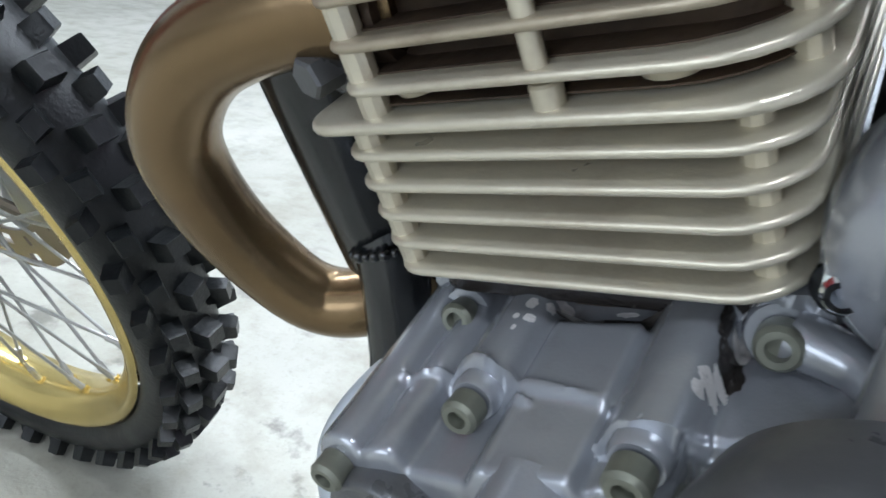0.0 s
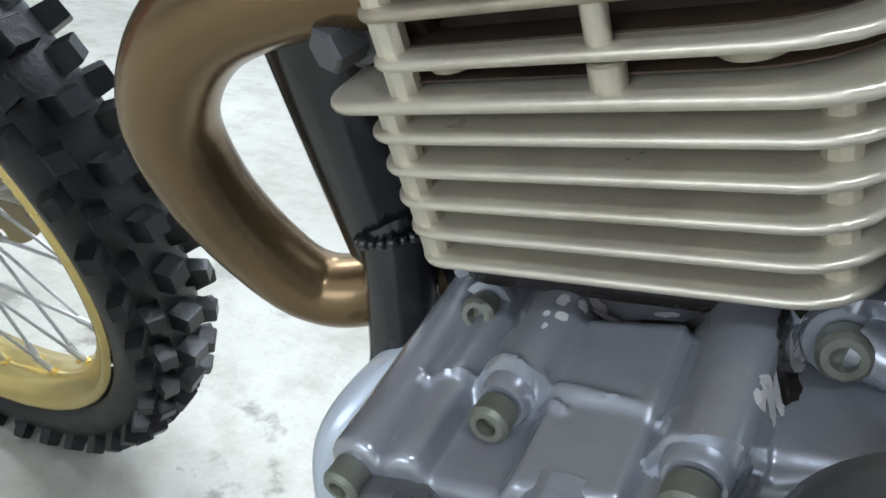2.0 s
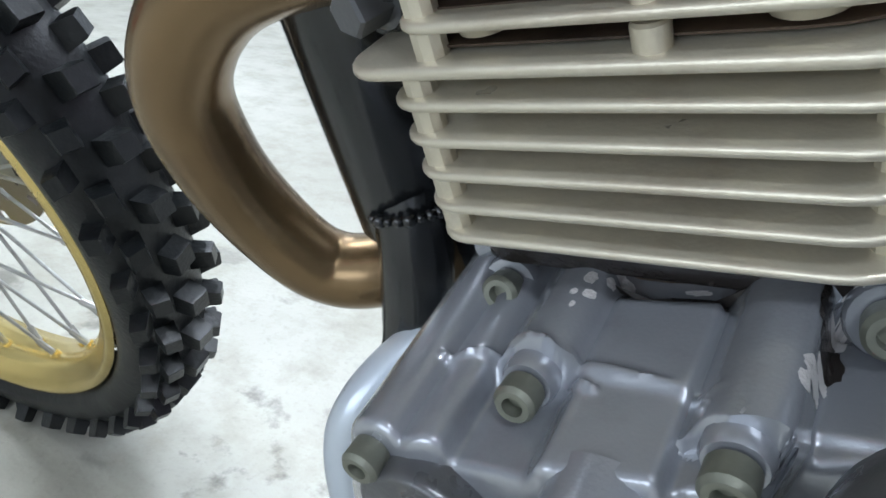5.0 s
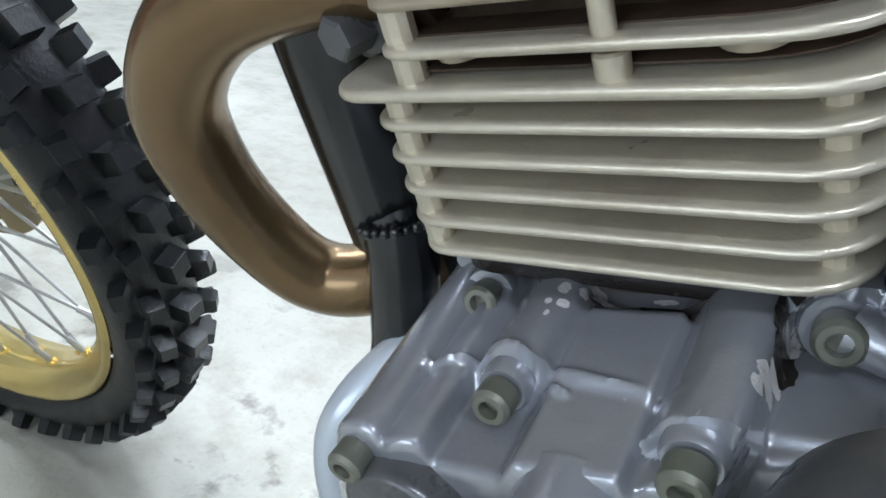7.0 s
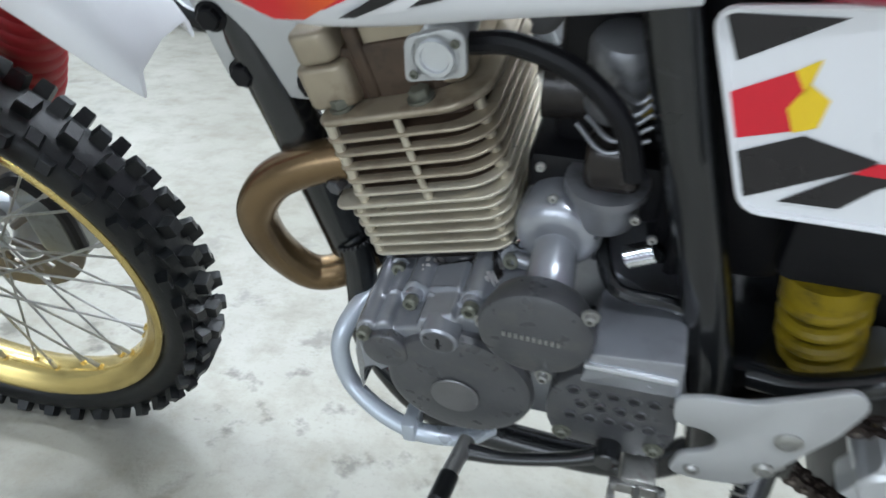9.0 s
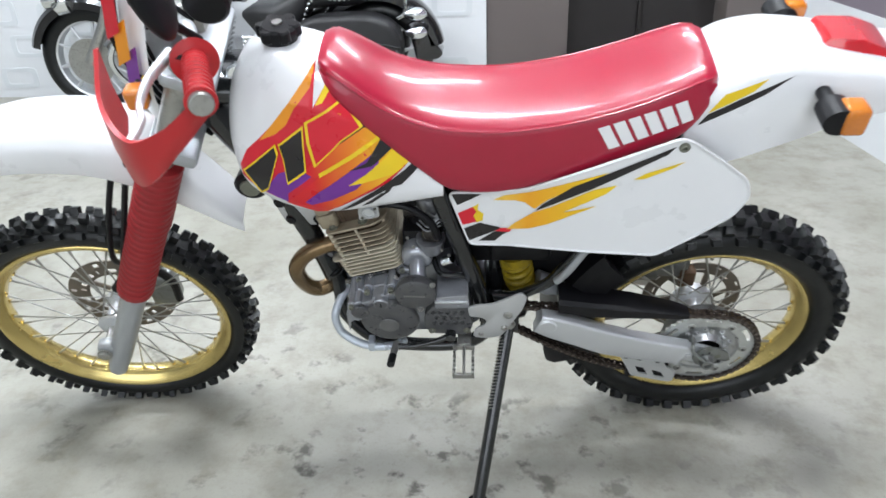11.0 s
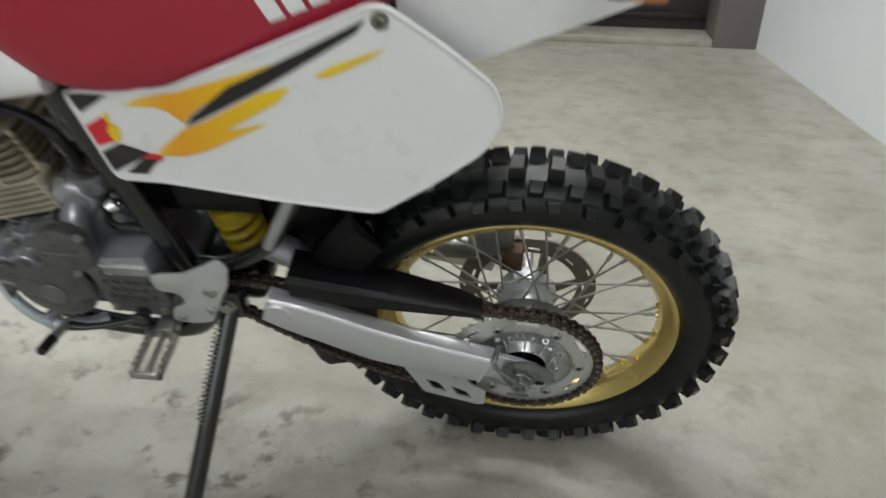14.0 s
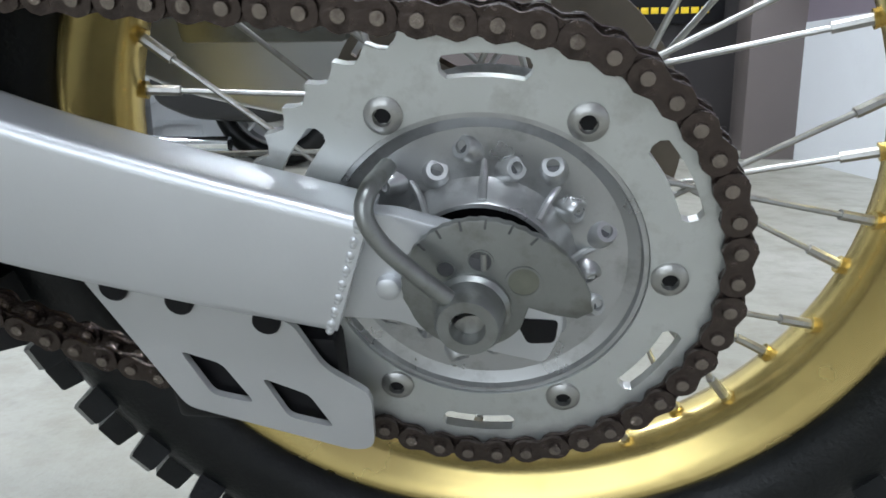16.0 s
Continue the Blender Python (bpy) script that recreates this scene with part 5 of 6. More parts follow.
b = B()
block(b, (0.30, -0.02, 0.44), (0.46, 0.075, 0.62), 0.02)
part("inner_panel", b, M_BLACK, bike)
# black block added before the upper spring, standing in for the shade there
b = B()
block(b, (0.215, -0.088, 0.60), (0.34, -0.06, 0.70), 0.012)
part("shade_block", b, M_BLACK, bike)
b = B()
block(b, (0.205, -0.075, 0.395), (0.30, 0.075, 0.485), 0.016)
part("swingarm_pivot", b, M_FRAME, bike, "black pivot housing behind the engine")

# ---- shock absorber ----
S0, S1_ = Vector((0.255, -0.035, 0.64)), Vector((0.285, -0.035, 0.47))
b = B()
rod(b, S0, S1_, 0.022, seg=20)
shock = part("shock_absorber", b, M_BLACK, bike, "rear shock absorber with a yellow spring")
b = B()
ax = (S1_ - S0).normalized()
n1 = ax.cross(Vector((0, 1, 0))).normalized()
n2 = ax.cross(n1)
pts = []
for i in range(6 * 16 + 1):
    a = 2 * math.pi * i / 24
    pts.append(S0.lerp(S1_, 0.50 + 0.47 * i / 96) + (n1 * math.cos(a) + n2 * math.sin(a)) * 0.028)
tube(b, pts, 0.0068, 10, smooth=False)
part("spring", b, M_YELLOW, shock, "yellow coil spring")
b = B()
lathe(b, [(0, 0.02), (0.0, 0.034), (0.022, 0.034), (0.026, 0.02)], S0 + ax * 0.062, ax, 30)
part("spring_collar", b, M_YELLOW, shock)
b = B()
tube(b, [(0.315, -0.045, 0.50), (0.345, -0.045, 0.485), (0.375, -0.045, 0.472)], [0.024, 0.024, 0.016], 20)
part("reservoir", b, M_SILVER, shock, "grey reservoir bottle")
b = B()
tube(b, [(0.350, -0.122, 0.582), (0.370, -0.130, 0.622), (0.41, -0.128, 0.70)], 0.0085, 12)
part("grab_stay", b, M_SILVER, shock)

# ---- tank, seat, side panels, tail ----
def skin(rings_of, xs):
    bb = B()
    quad_strip(bb, [rings_of(x) for x in xs])
    bmesh.ops.recalc_face_normals(bb, faces=bb.faces)
    return bb


def curve(table):
    """Smooth interpolation of rows (x, value, value...)."""
    xs = [r[0] for r in table]
    cols = list(zip(*[r[1:] for r in table]))

    def f(x):
        out = []
        for col in cols:
            i = max(0, min(len(xs) - 2, int(np.searchsorted(xs, x)) - 1))
            t = max(0.0, min(1.0, (x - xs[i]) / (xs[i + 1] - xs[i])))
            h = xs[i + 1] - xs[i]
            m0 = (col[i + 1] - col[max(i - 1, 0)]) / (xs[i + 1] - xs[max(i - 1, 0)])
            m1 = (col[min(i + 2, len(xs) - 1)] - col[i]) / (xs[min(i + 2, len(xs) - 1)] - xs[i])
            out.append((2 * t ** 3 - 3 * t * t + 1) * col[i] + (t ** 3 - 2 * t * t + t) * h * m0 + (-2 * t ** 3 + 3 * t * t) * col[i + 1] + (t ** 3 - t * t) * h * m1)
        return out
    return f


# x, bottom, top, half width at the knees, half width at the top
TANK = curve([(-0.245, 0.90, 0.975, 0.085, 0.05), (-0.232, 0.852, 1.02, 0.115, 0.062), (-0.205, 0.818, 1.055, 0.128, 0.075), (-0.15, 0.786, 1.074, 0.134, 0.085), (-0.10, 0.772, 1.068, 0.134, 0.088),
              (-0.05, 0.774, 1.045, 0.133, 0.086), (0.02, 0.785, 0.99, 0.129, 0.086), (0.08, 0.795, 0.93, 0.125, 0.085), (0.13, 0.805, 0.87, 0.120, 0.085)])


def tank_half(x, s):
    """Half width at a share s of the height."""
    zb, zt, w, wt = TANK(x)
    k = np.interp(s, [0, 0.03, 0.10, 0.3, 0.55, 0.78, 0.92, 0.98, 1.0], [0.80, 0.93, 0.985, 1.0, 0.97, 0.86, 0.66, 0.42, 0.0])
    return k * (w + (wt - w) * max(0.0, s - 0.25) * 0.75)


SH = [0.0, 0.015, 0.04, 0.10, 0.2, 0.3, 0.42, 0.55, 0.66, 0.76, 0.84, 0.90, 0.95, 0.98, 0.995]


def tank_ring(x):
    zb, zt, w, wt = TANK(x)
    left = [(x, -tank_half(x, s), zb + (zt - zb) * s) for s in SH]
    return left + [(x, 0, zt)] + [(p[0], -p[1], p[2]) for p in reversed(left)]


tank = part("fuel_tank", skin(tank_ring, np.linspace(-0.245, 0.13, 46)), M_WHITE, bike, "glossy white fuel tank", 50)


def tank_y(x, z):
    zb, zt, w, wt = TANK(x)
    return -tank_half(x, max(0.0, min(0.97, (z - zb) / (zt - zb))))


def decal(name, pts, y_of, material, parent, lift=0.0008, cell=0.012, r=0.0, label=""):
    """A thin printed film that follows a surface."""
    if r:
        pts = rounded(pts, r, 3)
    bb = B()
    bb.faces.new([bb.verts.new((x, 0, z)) for x, z in pts])
    bmesh.ops.triangulate(bb, faces=bb.faces)
    for _ in range(4):
        es = [e for e in bb.edges if e.calc_length() > cell]
        if not es:
            break
        bmesh.ops.subdivide_edges(bb, edges=es, cuts=1)
        bmesh.ops.triangulate(bb, faces=bb.faces)
    for v in bb.verts:
        v.co.y = y_of(v.co.x, v.co.z) - lift
    bb.normal_update()
    if sum(f.normal.y for f in bb.faces) > 0:
        bmesh.ops.reverse_faces(bb, faces=bb.faces)
    return part(name, bb, material, parent, label)


decal("decal_flash", [(-0.226, 0.895), (-0.209, 0.924), (-0.114, 1.008), (-0.075, 1.058), (-0.086, 1.025), (-0.127, 0.985), (-0.132, 0.97), (-0.091, 0.999), (-0.097, 0.978), (-0.053, 1.036), (-0.044, 1.03), (-0.067, 1.001), (-0.043, 1.006), (-0.015, 0.997), (0.032, 0.946), (0.082, 0.894), (0.034, 0.852), (-0.07, 0.794), (-0.112, 0.786), (-0.197, 0.84), (-0.228, 0.868)], tank_y, D_RED, tank, 0.0007)
decal("decal_flash", [(-0.183, 0.943), (-0.075, 1.058), (-0.086, 1.025), (-0.127, 0.985), (-0.132, 0.97), (-0.152, 0.955)], tank_y, D_ORANGE, tank, 0.0009)
decal("decal_flash", [(-0.079, 0.999), (-0.053, 1.038), (-0.044, 1.03), (-0.067, 1.001)], tank_y, D_YELLOW, tank, 0.0012)
decal("decal_flash", [(-0.158, 0.811), (-0.105, 0.783), (-0.085, 0.785), (-0.045, 0.812), (0.02, 0.85), (0.083, 0.892), (0.03, 0.945), (-0.03, 0.93), (-0.088, 0.87)], tank_y, D_FLAME, tank, 0.0010)
decal("decal_flash", [(-0.194, 0.840), (-0.153, 0.813), (-0.150, 0.835), (-0.104, 0.870), (-0.07, 0.90), (-0.120, 0.892), (-0.16, 0.88)], tank_y, D_PURPLE, tank, 0.0014)
decal("decal_flash", [(-0.122, 0.813), (-0.095, 0.836), (-0.035, 0.877), (0.015, 0.912), (0.028, 0.925), (0.018, 0.885), (-0.024, 0.842), (-0.072, 0.818), (-0.111, 0.806)], tank_y, D_PURPLE, tank, 0.0017)
decal("decal_flash", [(-0.024, 0.967), (-0.011, 0.994), (0.017, 0.966), (-0.039, 0.92), (-0.059, 0.92)], tank_y, D_BLACK, tank, 0.0019)
decal("decal_flash", [(-0.039, 0.850), (-0.003, 0.872), (0.050, 0.915), (0.078, 0.893), (0.046, 0.868), (-0.013, 0.854)], tank_y, D_YELLOW, tank, 0.0022)
decal("decal_flash", [(-0.034, 0.88), (-0.002, 0.893), (0.034, 0.943), (0.055, 0.921), (0.007, 0.886)], tank_y, D_BLACK, tank, 0.0023)
decal("decal_flash", [(-0.118, 0.886), (-0.079, 0.914), (0.004, 0.957), (0.032, 0.946), (-0.01, 0.913), (-0.096, 0.868)], tank_y, D_FLAME, tank, 0.0024)
decal("decal_flash", [(-0.062, 0.790), (0.00, 0.832), (0.046, 0.862), (0.083, 0.886), (0.086, 0.872), (0.057, 0.847), (0.036, 0.843), (-0.009, 0.815), (-0.052, 0.791)], tank_y, D_BLACK, tank, 0.0030)
decal("decal_flash", [(-0.048, 0.793), (-0.009, 0.814), (0.040, 0.845), (0.010, 0.822), (-0.020, 0.799)], tank_y, D_WHITE, tank, 0.0031)
decal("decal_flash", [(-0.020, 0.801), (0.009, 0.823), (0.046, 0.853), (0.034, 0.834), (-0.001, 0.807)], tank_y, D_BLACK, tank, 0.0032)
decal("decal_lettering_bar", [(-0.088, 0.878), (-0.009, 0.922), (0.032, 0.943), (0.032, 0.936), (-0.007, 0.914), (-0.087, 0.87)], tank_y, D_YELLOW, tank, 0.0034)
decal("decal_flash", [(-0.2234, 0.8853), (-0.1544, 0.9395), (-0.1522, 0.9203), (-0.1827, 0.8457), (-0.1985, 0.8344), (-0.2008, 0.8728)], tank_y, D_YELLOW, tank, 0.0040)
decal("decal_flash", [(-0.219, 0.885), (-0.158, 0.933), (-0.156, 0.916), (-0.183, 0.85), (-0.197, 0.84), (-0.199, 0.874)], tank_y, D_BLACK, tank, 0.0043)
decal("decal_flash", [(-0.1503, 0.938), (-0.1028, 0.9697), (-0.1085, 0.8827), (-0.1457, 0.8578), (-0.1457, 0.9098)], tank_y, D_YELLOW, tank, 0.0040)
decal("decal_flash", [(-0.148, 0.935), (-0.106, 0.963), (-0.111, 0.886), (-0.144, 0.864), (-0.144, 0.91)], tank_y, D_BLACK, tank, 0.0043)
decal("decal_flash", [(-0.1002, 0.9742), (-0.0313, 1.0058), (-0.0177, 0.9821), (-0.0019, 0.9573), (-0.0403, 0.9369), (-0.0934, 0.8906), (-0.1002, 0.938)], tank_y, D_YELLOW, tank, 0.0040)
decal("decal_flash", [(-0.095, 0.972), (-0.034, 1.0), (-0.022, 0.979), (-0.008, 0.957), (-0.042, 0.939), (-0.089, 0.898), (-0.095, 0.94)], tank_y, D_RED, tank, 0.0043)

b = B()
lathe(b, [(0.0, 0.03), (0.012, 0.032), (0.02, 0.034), (0.028, 0.033), (0.032, 0.028), (0.033, 0.0)], (-0.142, 0, 1.066), (0.05, 0, 1), 36)
tcap = part("filler_cap", b, M_BLACK, tank, "black lobed plastic filler cap")
for k in range(6):
    a = 2 * math.pi * k / 6
    b = B()
    rod(b, (-0.142 + 0.028 * math.cos(a), 0.028 * math.sin(a), 1.076), (-0.142 + 0.028 * math.cos(a), 0.028 * math.sin(a), 1.098), 0.0115, seg=14, bevel=0.003)
    part("cap_lobe", b, M_BLACK, tcap)
b = B()
rod(b, (-0.142, 0, 1.098), (-0.142, 0, 1.102), 0.009, seg=18)
part("cap_lock", b, M_STEEL, tcap)

# x, bottom, shoulder height, crown height, half width
SEAT = curve([(-0.072, 1.035, 1.055, 1.062, 0.060), (-0.055, 1.012, 1.050, 1.064, 0.082), (-0.02, 0.972, 1.025, 1.045, 0.095), (0.04, 0.912, 0.982, 1.002, 0.106), (0.10, 0.858, 0.957, 0.972, 0.114), (0.145, 0.824, 0.948, 0.961, 0.118),
              (0.24, 0.820, 0.944, 0.956, 0.120), (0.36, 0.857, 0.962, 0.972, 0.120), (0.46, 0.897, 0.992, 1.002, 0.118), (0.53, 0.928, 1.020, 1.029, 0.112), (0.565, 0.965, 1.032, 1.041, 0.104), (0.585, 1.0, 1.03, 1.036, 0.09)])


def seat_ring(x):
    zb, zs, zc, w = SEAT(x)
    wt = w * 0.80
    left = [(-w * 0.97, zb), (-w * 1.0, zb + 0.006), (-w * 0.985, zb + (zs - zb) * 0.3), (-w * 0.95, zb + (zs - zb) * 0.62), (-w * 0.90, zs - 0.012), (-w * 0.875, zs - 0.0035),
            (-w * 0.855, zs), (-wt * 0.96, zs + (zc - zs) * 0.35), (-wt * 0.75, zs + (zc - zs) * 0.66), (-wt * 0.4, zs + (zc - zs) * 0.92), (0, zc)]
    return [(x, y, z) for y, z in left] + [(x, -y, z) for y, z in reversed(left[:-1])]


seat = part("seat", skin(seat_ring, np.linspace(-0.072, 0.585, 60)), M_SEAT, bike, "glossy red vinyl bench seat", 60)
b = B()
for s in (-1, 1):
    tube(b, [(x, s * SEAT(x)[3] * 0.872, SEAT(x)[1] - 0.0015) for x in np.linspace(-0.055, 0.575, 30)], 0.0024, 8, 2)
part("seat_piping", b, M_SEAT, seat)


def seat_y(x, z):
    zb, zs, zc, w = SEAT(x)
    return -w * np.interp((z - zb) / (zs - zb), [0, 0.3, 0.62, 0.9], [1.0, 0.985, 0.95, 0.9])


LET0, LET1, LET2, LET3 = Vector((0.394, 0.952)), Vector((0.416, 0.913)), Vector((0.556, 0.968)), Vector((0.540, 1.003))
for k in range(6):
    t0, t1 = (k + 0.08) / 6, (k + 0.84) / 6
    decal("letter_bar", [tuple(LET0.lerp(LET3, t0)), tuple(LET0.lerp(LET3, t1)), tuple(LET1.lerp(LET2, t1)), tuple(LET1.lerp(LET2, t0))], seat_y, D_WHITE, seat, 0.0016, label="plain white bar of the maker's mark")

PAN = [(0.138, 0.800), (0.176, 0.687), (0.251, 0.698), (0.40, 0.703), (0.519, 0.706), (0.585, 0.756), (0.639, 0.802), (0.659, 0.842), (0.650, 0.876), (0.60, 0.914), (0.547, 0.948), (0.528, 0.950), (0.413, 0.894), (0.281, 0.828)]


def panel_y(x, z):
    return -0.1822 - 0.1357 * x + 0.1225 * z + 0.012 * math.sin(math.pi * max(0, min(1, (x - 0.14) / 0.52))) * -1 + 0.006


def side_panel(side):
    bb = B()
    o = rounded(PAN, 0.012, 4)
    f = bb.faces.new([bb.verts.new((x, 0, z)) for x, z in o])
    bmesh.ops.triangulate(bb, faces=[f])
    for _ in range(3):
        bmesh.ops.subdivide_edges(bb, edges=[e for e in bb.edges if e.calc_length() > 0.03], cuts=1)
        bmesh.ops.triangulate(bb, faces=bb.faces)
    g = bmesh.ops.extrude_face_region(bb, geom=list(bb.faces))["geom"]
    back = {v for v in g if isinstance(v, bmesh.types.BMVert)}
    for v in bb.verts:
        y = panel_y(v.co.x, v.co.z) + (0.005 if v in back else 0)
        v.co.y = y if side < 0 else -y
    bmesh.ops.recalc_face_normals(bb, faces=bb.faces)
    return bb


panel = part("side_panel", side_panel(-1), M_WHITE, bike, "white plastic side panel with yellow and black decals", 40)
part("side_panel", side_panel(1), M_WHITE, bike, "white plastic side panel", 40)
decal("decal_flash", [(0.143, 0.799), (0.2, 0.807), (0.154, 0.775)], panel_y, D_BLACK, panel, 0.0008)
decal("decal_flash", [(0.154, 0.757), (0.183, 0.776), (0.191, 0.764), (0.184, 0.755), (0.195, 0.752), (0.190, 0.743), (0.162, 0.731)], panel_y, D_RED, panel, 0.0010)
decal("decal_flash", [(0.183, 0.776), (0.194, 0.785), (0.191, 0.771), (0.203, 0.764), (0.195, 0.757), (0.201, 0.748), (0.190, 0.742), (0.195, 0.752), (0.184, 0.755), (0.191, 0.764)], panel_y, D_YELLOW, panel, 0.0011)
decal("decal_flash", [(0.163, 0.722), (0.196, 0.742), (0.234, 0.737), (0.232, 0.733), (0.172, 0.694)], panel_y, D_BLACK, panel, 0.0012)
decal("decal_flash", [(0.193, 0.699), (0.224, 0.727), (0.253, 0.732), (0.238, 0.721), (0.224, 0.704)], panel_y, D_BLACK, panel, 0.0014)
decal("decal_flash", [(0.224, 0.727), (0.234, 0.736), (0.256, 0.740), (0.252, 0.730)], panel_y, D_RED, panel, 0.0016)
decal("decal_flash", [(0.220, 0.798), (0.241, 0.811), (0.296, 0.828), (0.420, 0.879), (0.405, 0.868), (0.352, 0.840), (0.318, 0.811), (0.296, 0.789), (0.278, 0.801), (0.262, 0.803)], panel_y, D_AMBER, panel, 0.0017)
decal("decal_flash", [(0.297, 0.785), (0.310, 0.801), (0.362, 0.845), (0.524, 0.937), (0.512, 0.921), (0.453, 0.884), (0.397, 0.845), (0.318, 0.797)], panel_y, D_BLACK, panel, 0.0019)
decal("decal_flash", [(0.246, 0.736), (0.259, 0.751), (0.295, 0.782), (0.323, 0.796), (0.397, 0.842), (0.436, 0.855), (0.418, 0.835), (0.345, 0.787), (0.404, 0.808), (0.365, 0.785), (0.320, 0.758), (0.288, 0.744)], panel_y, D_AMBER, panel, 0.0021)
decal("decal_flash", [(0.462, 0.869), (0.482, 0.883), (0.542, 0.909), (0.525, 0.896), (0.479, 0.871)], panel_y, D_YELLOW, panel, 0.0022)
b = B()
bolt(b, (0.537, panel_y(0.537, 0.935) - 0.001, 0.935), (0, -1, 0), 0.0062, 0.004)
part("panel_screw", b, M_BOLT, panel)
b = B()
pts = [(x, panel_y(x, z) - 0.001, z) for x, z in rounded(PAN, 0.012, 4)]
tube(b, pts + [pts[0]], 0.0022, 6, smooth=False)
part("panel_rim", b, M_WHITE, panel)

# tail: x, lower edge, upper shoulder, crown, half width
TAIL = curve([(0.545, 0.885, 0.990, 1.005, 0.098), (0.58, 0.868, 1.012, 1.031, 0.104), (0.62, 0.870, 1.034, 1.054, 0.106), (0.68, 0.892, 1.046, 1.067, 0.104), (0.74, 0.916, 1.042, 1.064, 0.10), (0.80, 0.942, 1.034, 1.056, 0.097),
              (0.88, 0.966, 1.022, 1.042, 0.092), (0.96, 0.984, 1.008, 1.024, 0.084), (1.02, 0.990, 0.998, 1.008, 0.072), (1.05, 0.986, 0.990, 0.996, 0.05)])


def tail_ring(x):
    zb, zs, zc, w = TAIL(x)
    left = [(-w * 0.93, zb), (-w, zb + 0.002), (-w * 0.99, zb + (zs - zb) * 0.45), (-w * 0.93, zs - 0.008), (-w * 0.84, zs + 0.001), (-w * 0.55, zs + (zc - zs) * 0.75), (-w * 0.25, zc), (0, zc)]
    out = [(x, y, z) for y, z in left] + [(x, -y, z) for y, z in reversed(left[:-1])]
    under = [(x, w * 0.93 - 0.004, zb + 0.002), (x, w * 0.8, zs - 0.012), (x, 0, zc - 0.014), (x, -w * 0.8, zs - 0.012), (x, -w * 0.93 + 0.004, zb + 0.002)]
    return out + under


tail = part("rear_fender", skin(tail_ring, np.linspace(0.545, 1.05, 48)), M_WHITE, bike, "white plastic rear fender", 45)


def tail_y(x, z):
    zb, zs, zc, w = TAIL(x)
    return -w * np.interp((z - zb) / (zs - zb), [0, 0.45, 0.92], [1.0, 0.99, 0.93])


decal("decal_stripe", [(0.576, 0.972), (0.597, 1.008), (0.660, 1.036), (0.641, 1.014)], tail_y, D_YELLOW, tail, 0.0012)
decal("decal_stripe", [(0.563, 0.948), (0.576, 0.970), (0.621, 0.999), (0.70, 1.040), (0.661, 1.008), (0.598, 0.970)], tail_y, D_BLACK, tail, 0.0012)
b = B()
slab(b, rounded([(0.53, 0.86), (0.60, 0.85), (0.80, 0.94), (0.86, 0.965), (0.70, 1.0), (0.56, 0.95)], 0.01), -0.075, 0.075, 0.01)
part("under_tray", b, M_BLACK, tail, "black plastic tray under the fender")
b = B()
rings = []
for x, z0, z1, w in ((0.752, 1.050, 1.059, 0.042), (0.762, 1.048, 1.070, 0.048), (0.82, 1.038, 1.066, 0.053), (0.865, 1.032, 1.048, 0.058), (0.883, 1.027, 1.033, 0.060)):
    rings.append([(x, -w, z0), (x, -w * 0.8, z1), (x, w * 0.8, z1), (x, w, z0)])
quad_strip(b, rings)
bmesh.ops.recalc_face_normals(b, faces=b.faces)
bmesh.ops.bevel(b, geom=list(b.edges), offset=0.002, segments=2, affect="EDGES")
part("tail_light", b, M_REDLENS, bike, "red tail light lens")
for s in (-1, 1):
    b = B()
    rings = []
    for y, r in ((0.085, 0.012), (0.125, 0.014), (0.135, 0.026), (0.182, 0.027)):
        rings.append([(0.752 + r * math.cos(a) * 1.0, s * y, 1.008 + r * math.sin(a) * 0.85) for a in np.linspace(0, 2 * math.pi, 20, endpoint=False)])
    quad_strip(b, rings)
    bmesh.ops.recalc_face_normals(b, faces=b.faces)
    ind = part("rear_indicator", b, M_BLACK, bike, "black rear indicator with orange lens", 40)
    b = B()
    block(b, (0.7545, min(s * 0.142, s * 0.186), 0.983), (0.795, max(s * 0.142, s * 0.186), 1.033), 0.009, 3)
    part("lens", b, M_ORANGE, ind)

# ---- front end, turned a little ----
AX = Vector((math.sin(radians(26)), 0, math.cos(radians(26))))


def fork_pt(y, s):
    """A point s metres up a fork leg from beside the axle."""
    return Vector((-0.658, y, 0.332)) + AX * s


front = None
for y in (-0.098, 0.098):
    b = B()
    prof = [(-0.10, 0.014), (-0.095, 0.021), (-0.06, 0.024), (0.0, 0.026), (0.10, 0.027), (0.235, 0.0275), (0.245, 0.0275)]
    lathe(b, prof, fork_pt(y, 0), AX, 28)
    block(b, (-0.712, y - 0.018, 0.305), (-0.66, y + 0.018, 0.355), 0.010)
    if front is None:
        front = part("front_fork", b, M_SILVER, bike, "telescopic fork with silver legs and red gaiters", 40, STEER)
    else:
        part("right_leg", b, M_SILVER, front)
    b = B()
    prof = [(0.225, 0.034), (0.228, 0.037)]
    for k in range(24):
        s = 0.235 + k * 0.0162
        prof += [(s, 0.0375 + 0.002 * (k > 12)), (s + 0.005, 0.0385 + 0.002 * (k > 12)), (s + 0.0085, 0.0385 + 0.002 * (k > 12)), (s + 0.012, 0.0365 + 0.002 * (k > 12))]
    lathe(b, prof, fork_pt(y, 0), AX, 28)
    part("fork_gaiter", b, M_GAITER, front, "ribbed red rubber fork gaiter")
    b = B()
    lathe(b, [(0.60, 0.021), (0.86, 0.021), (0.865, 0.017)], fork_pt(y, 0), AX, 20)
    part("stanchion", b, M_STEEL, front)
b = B()
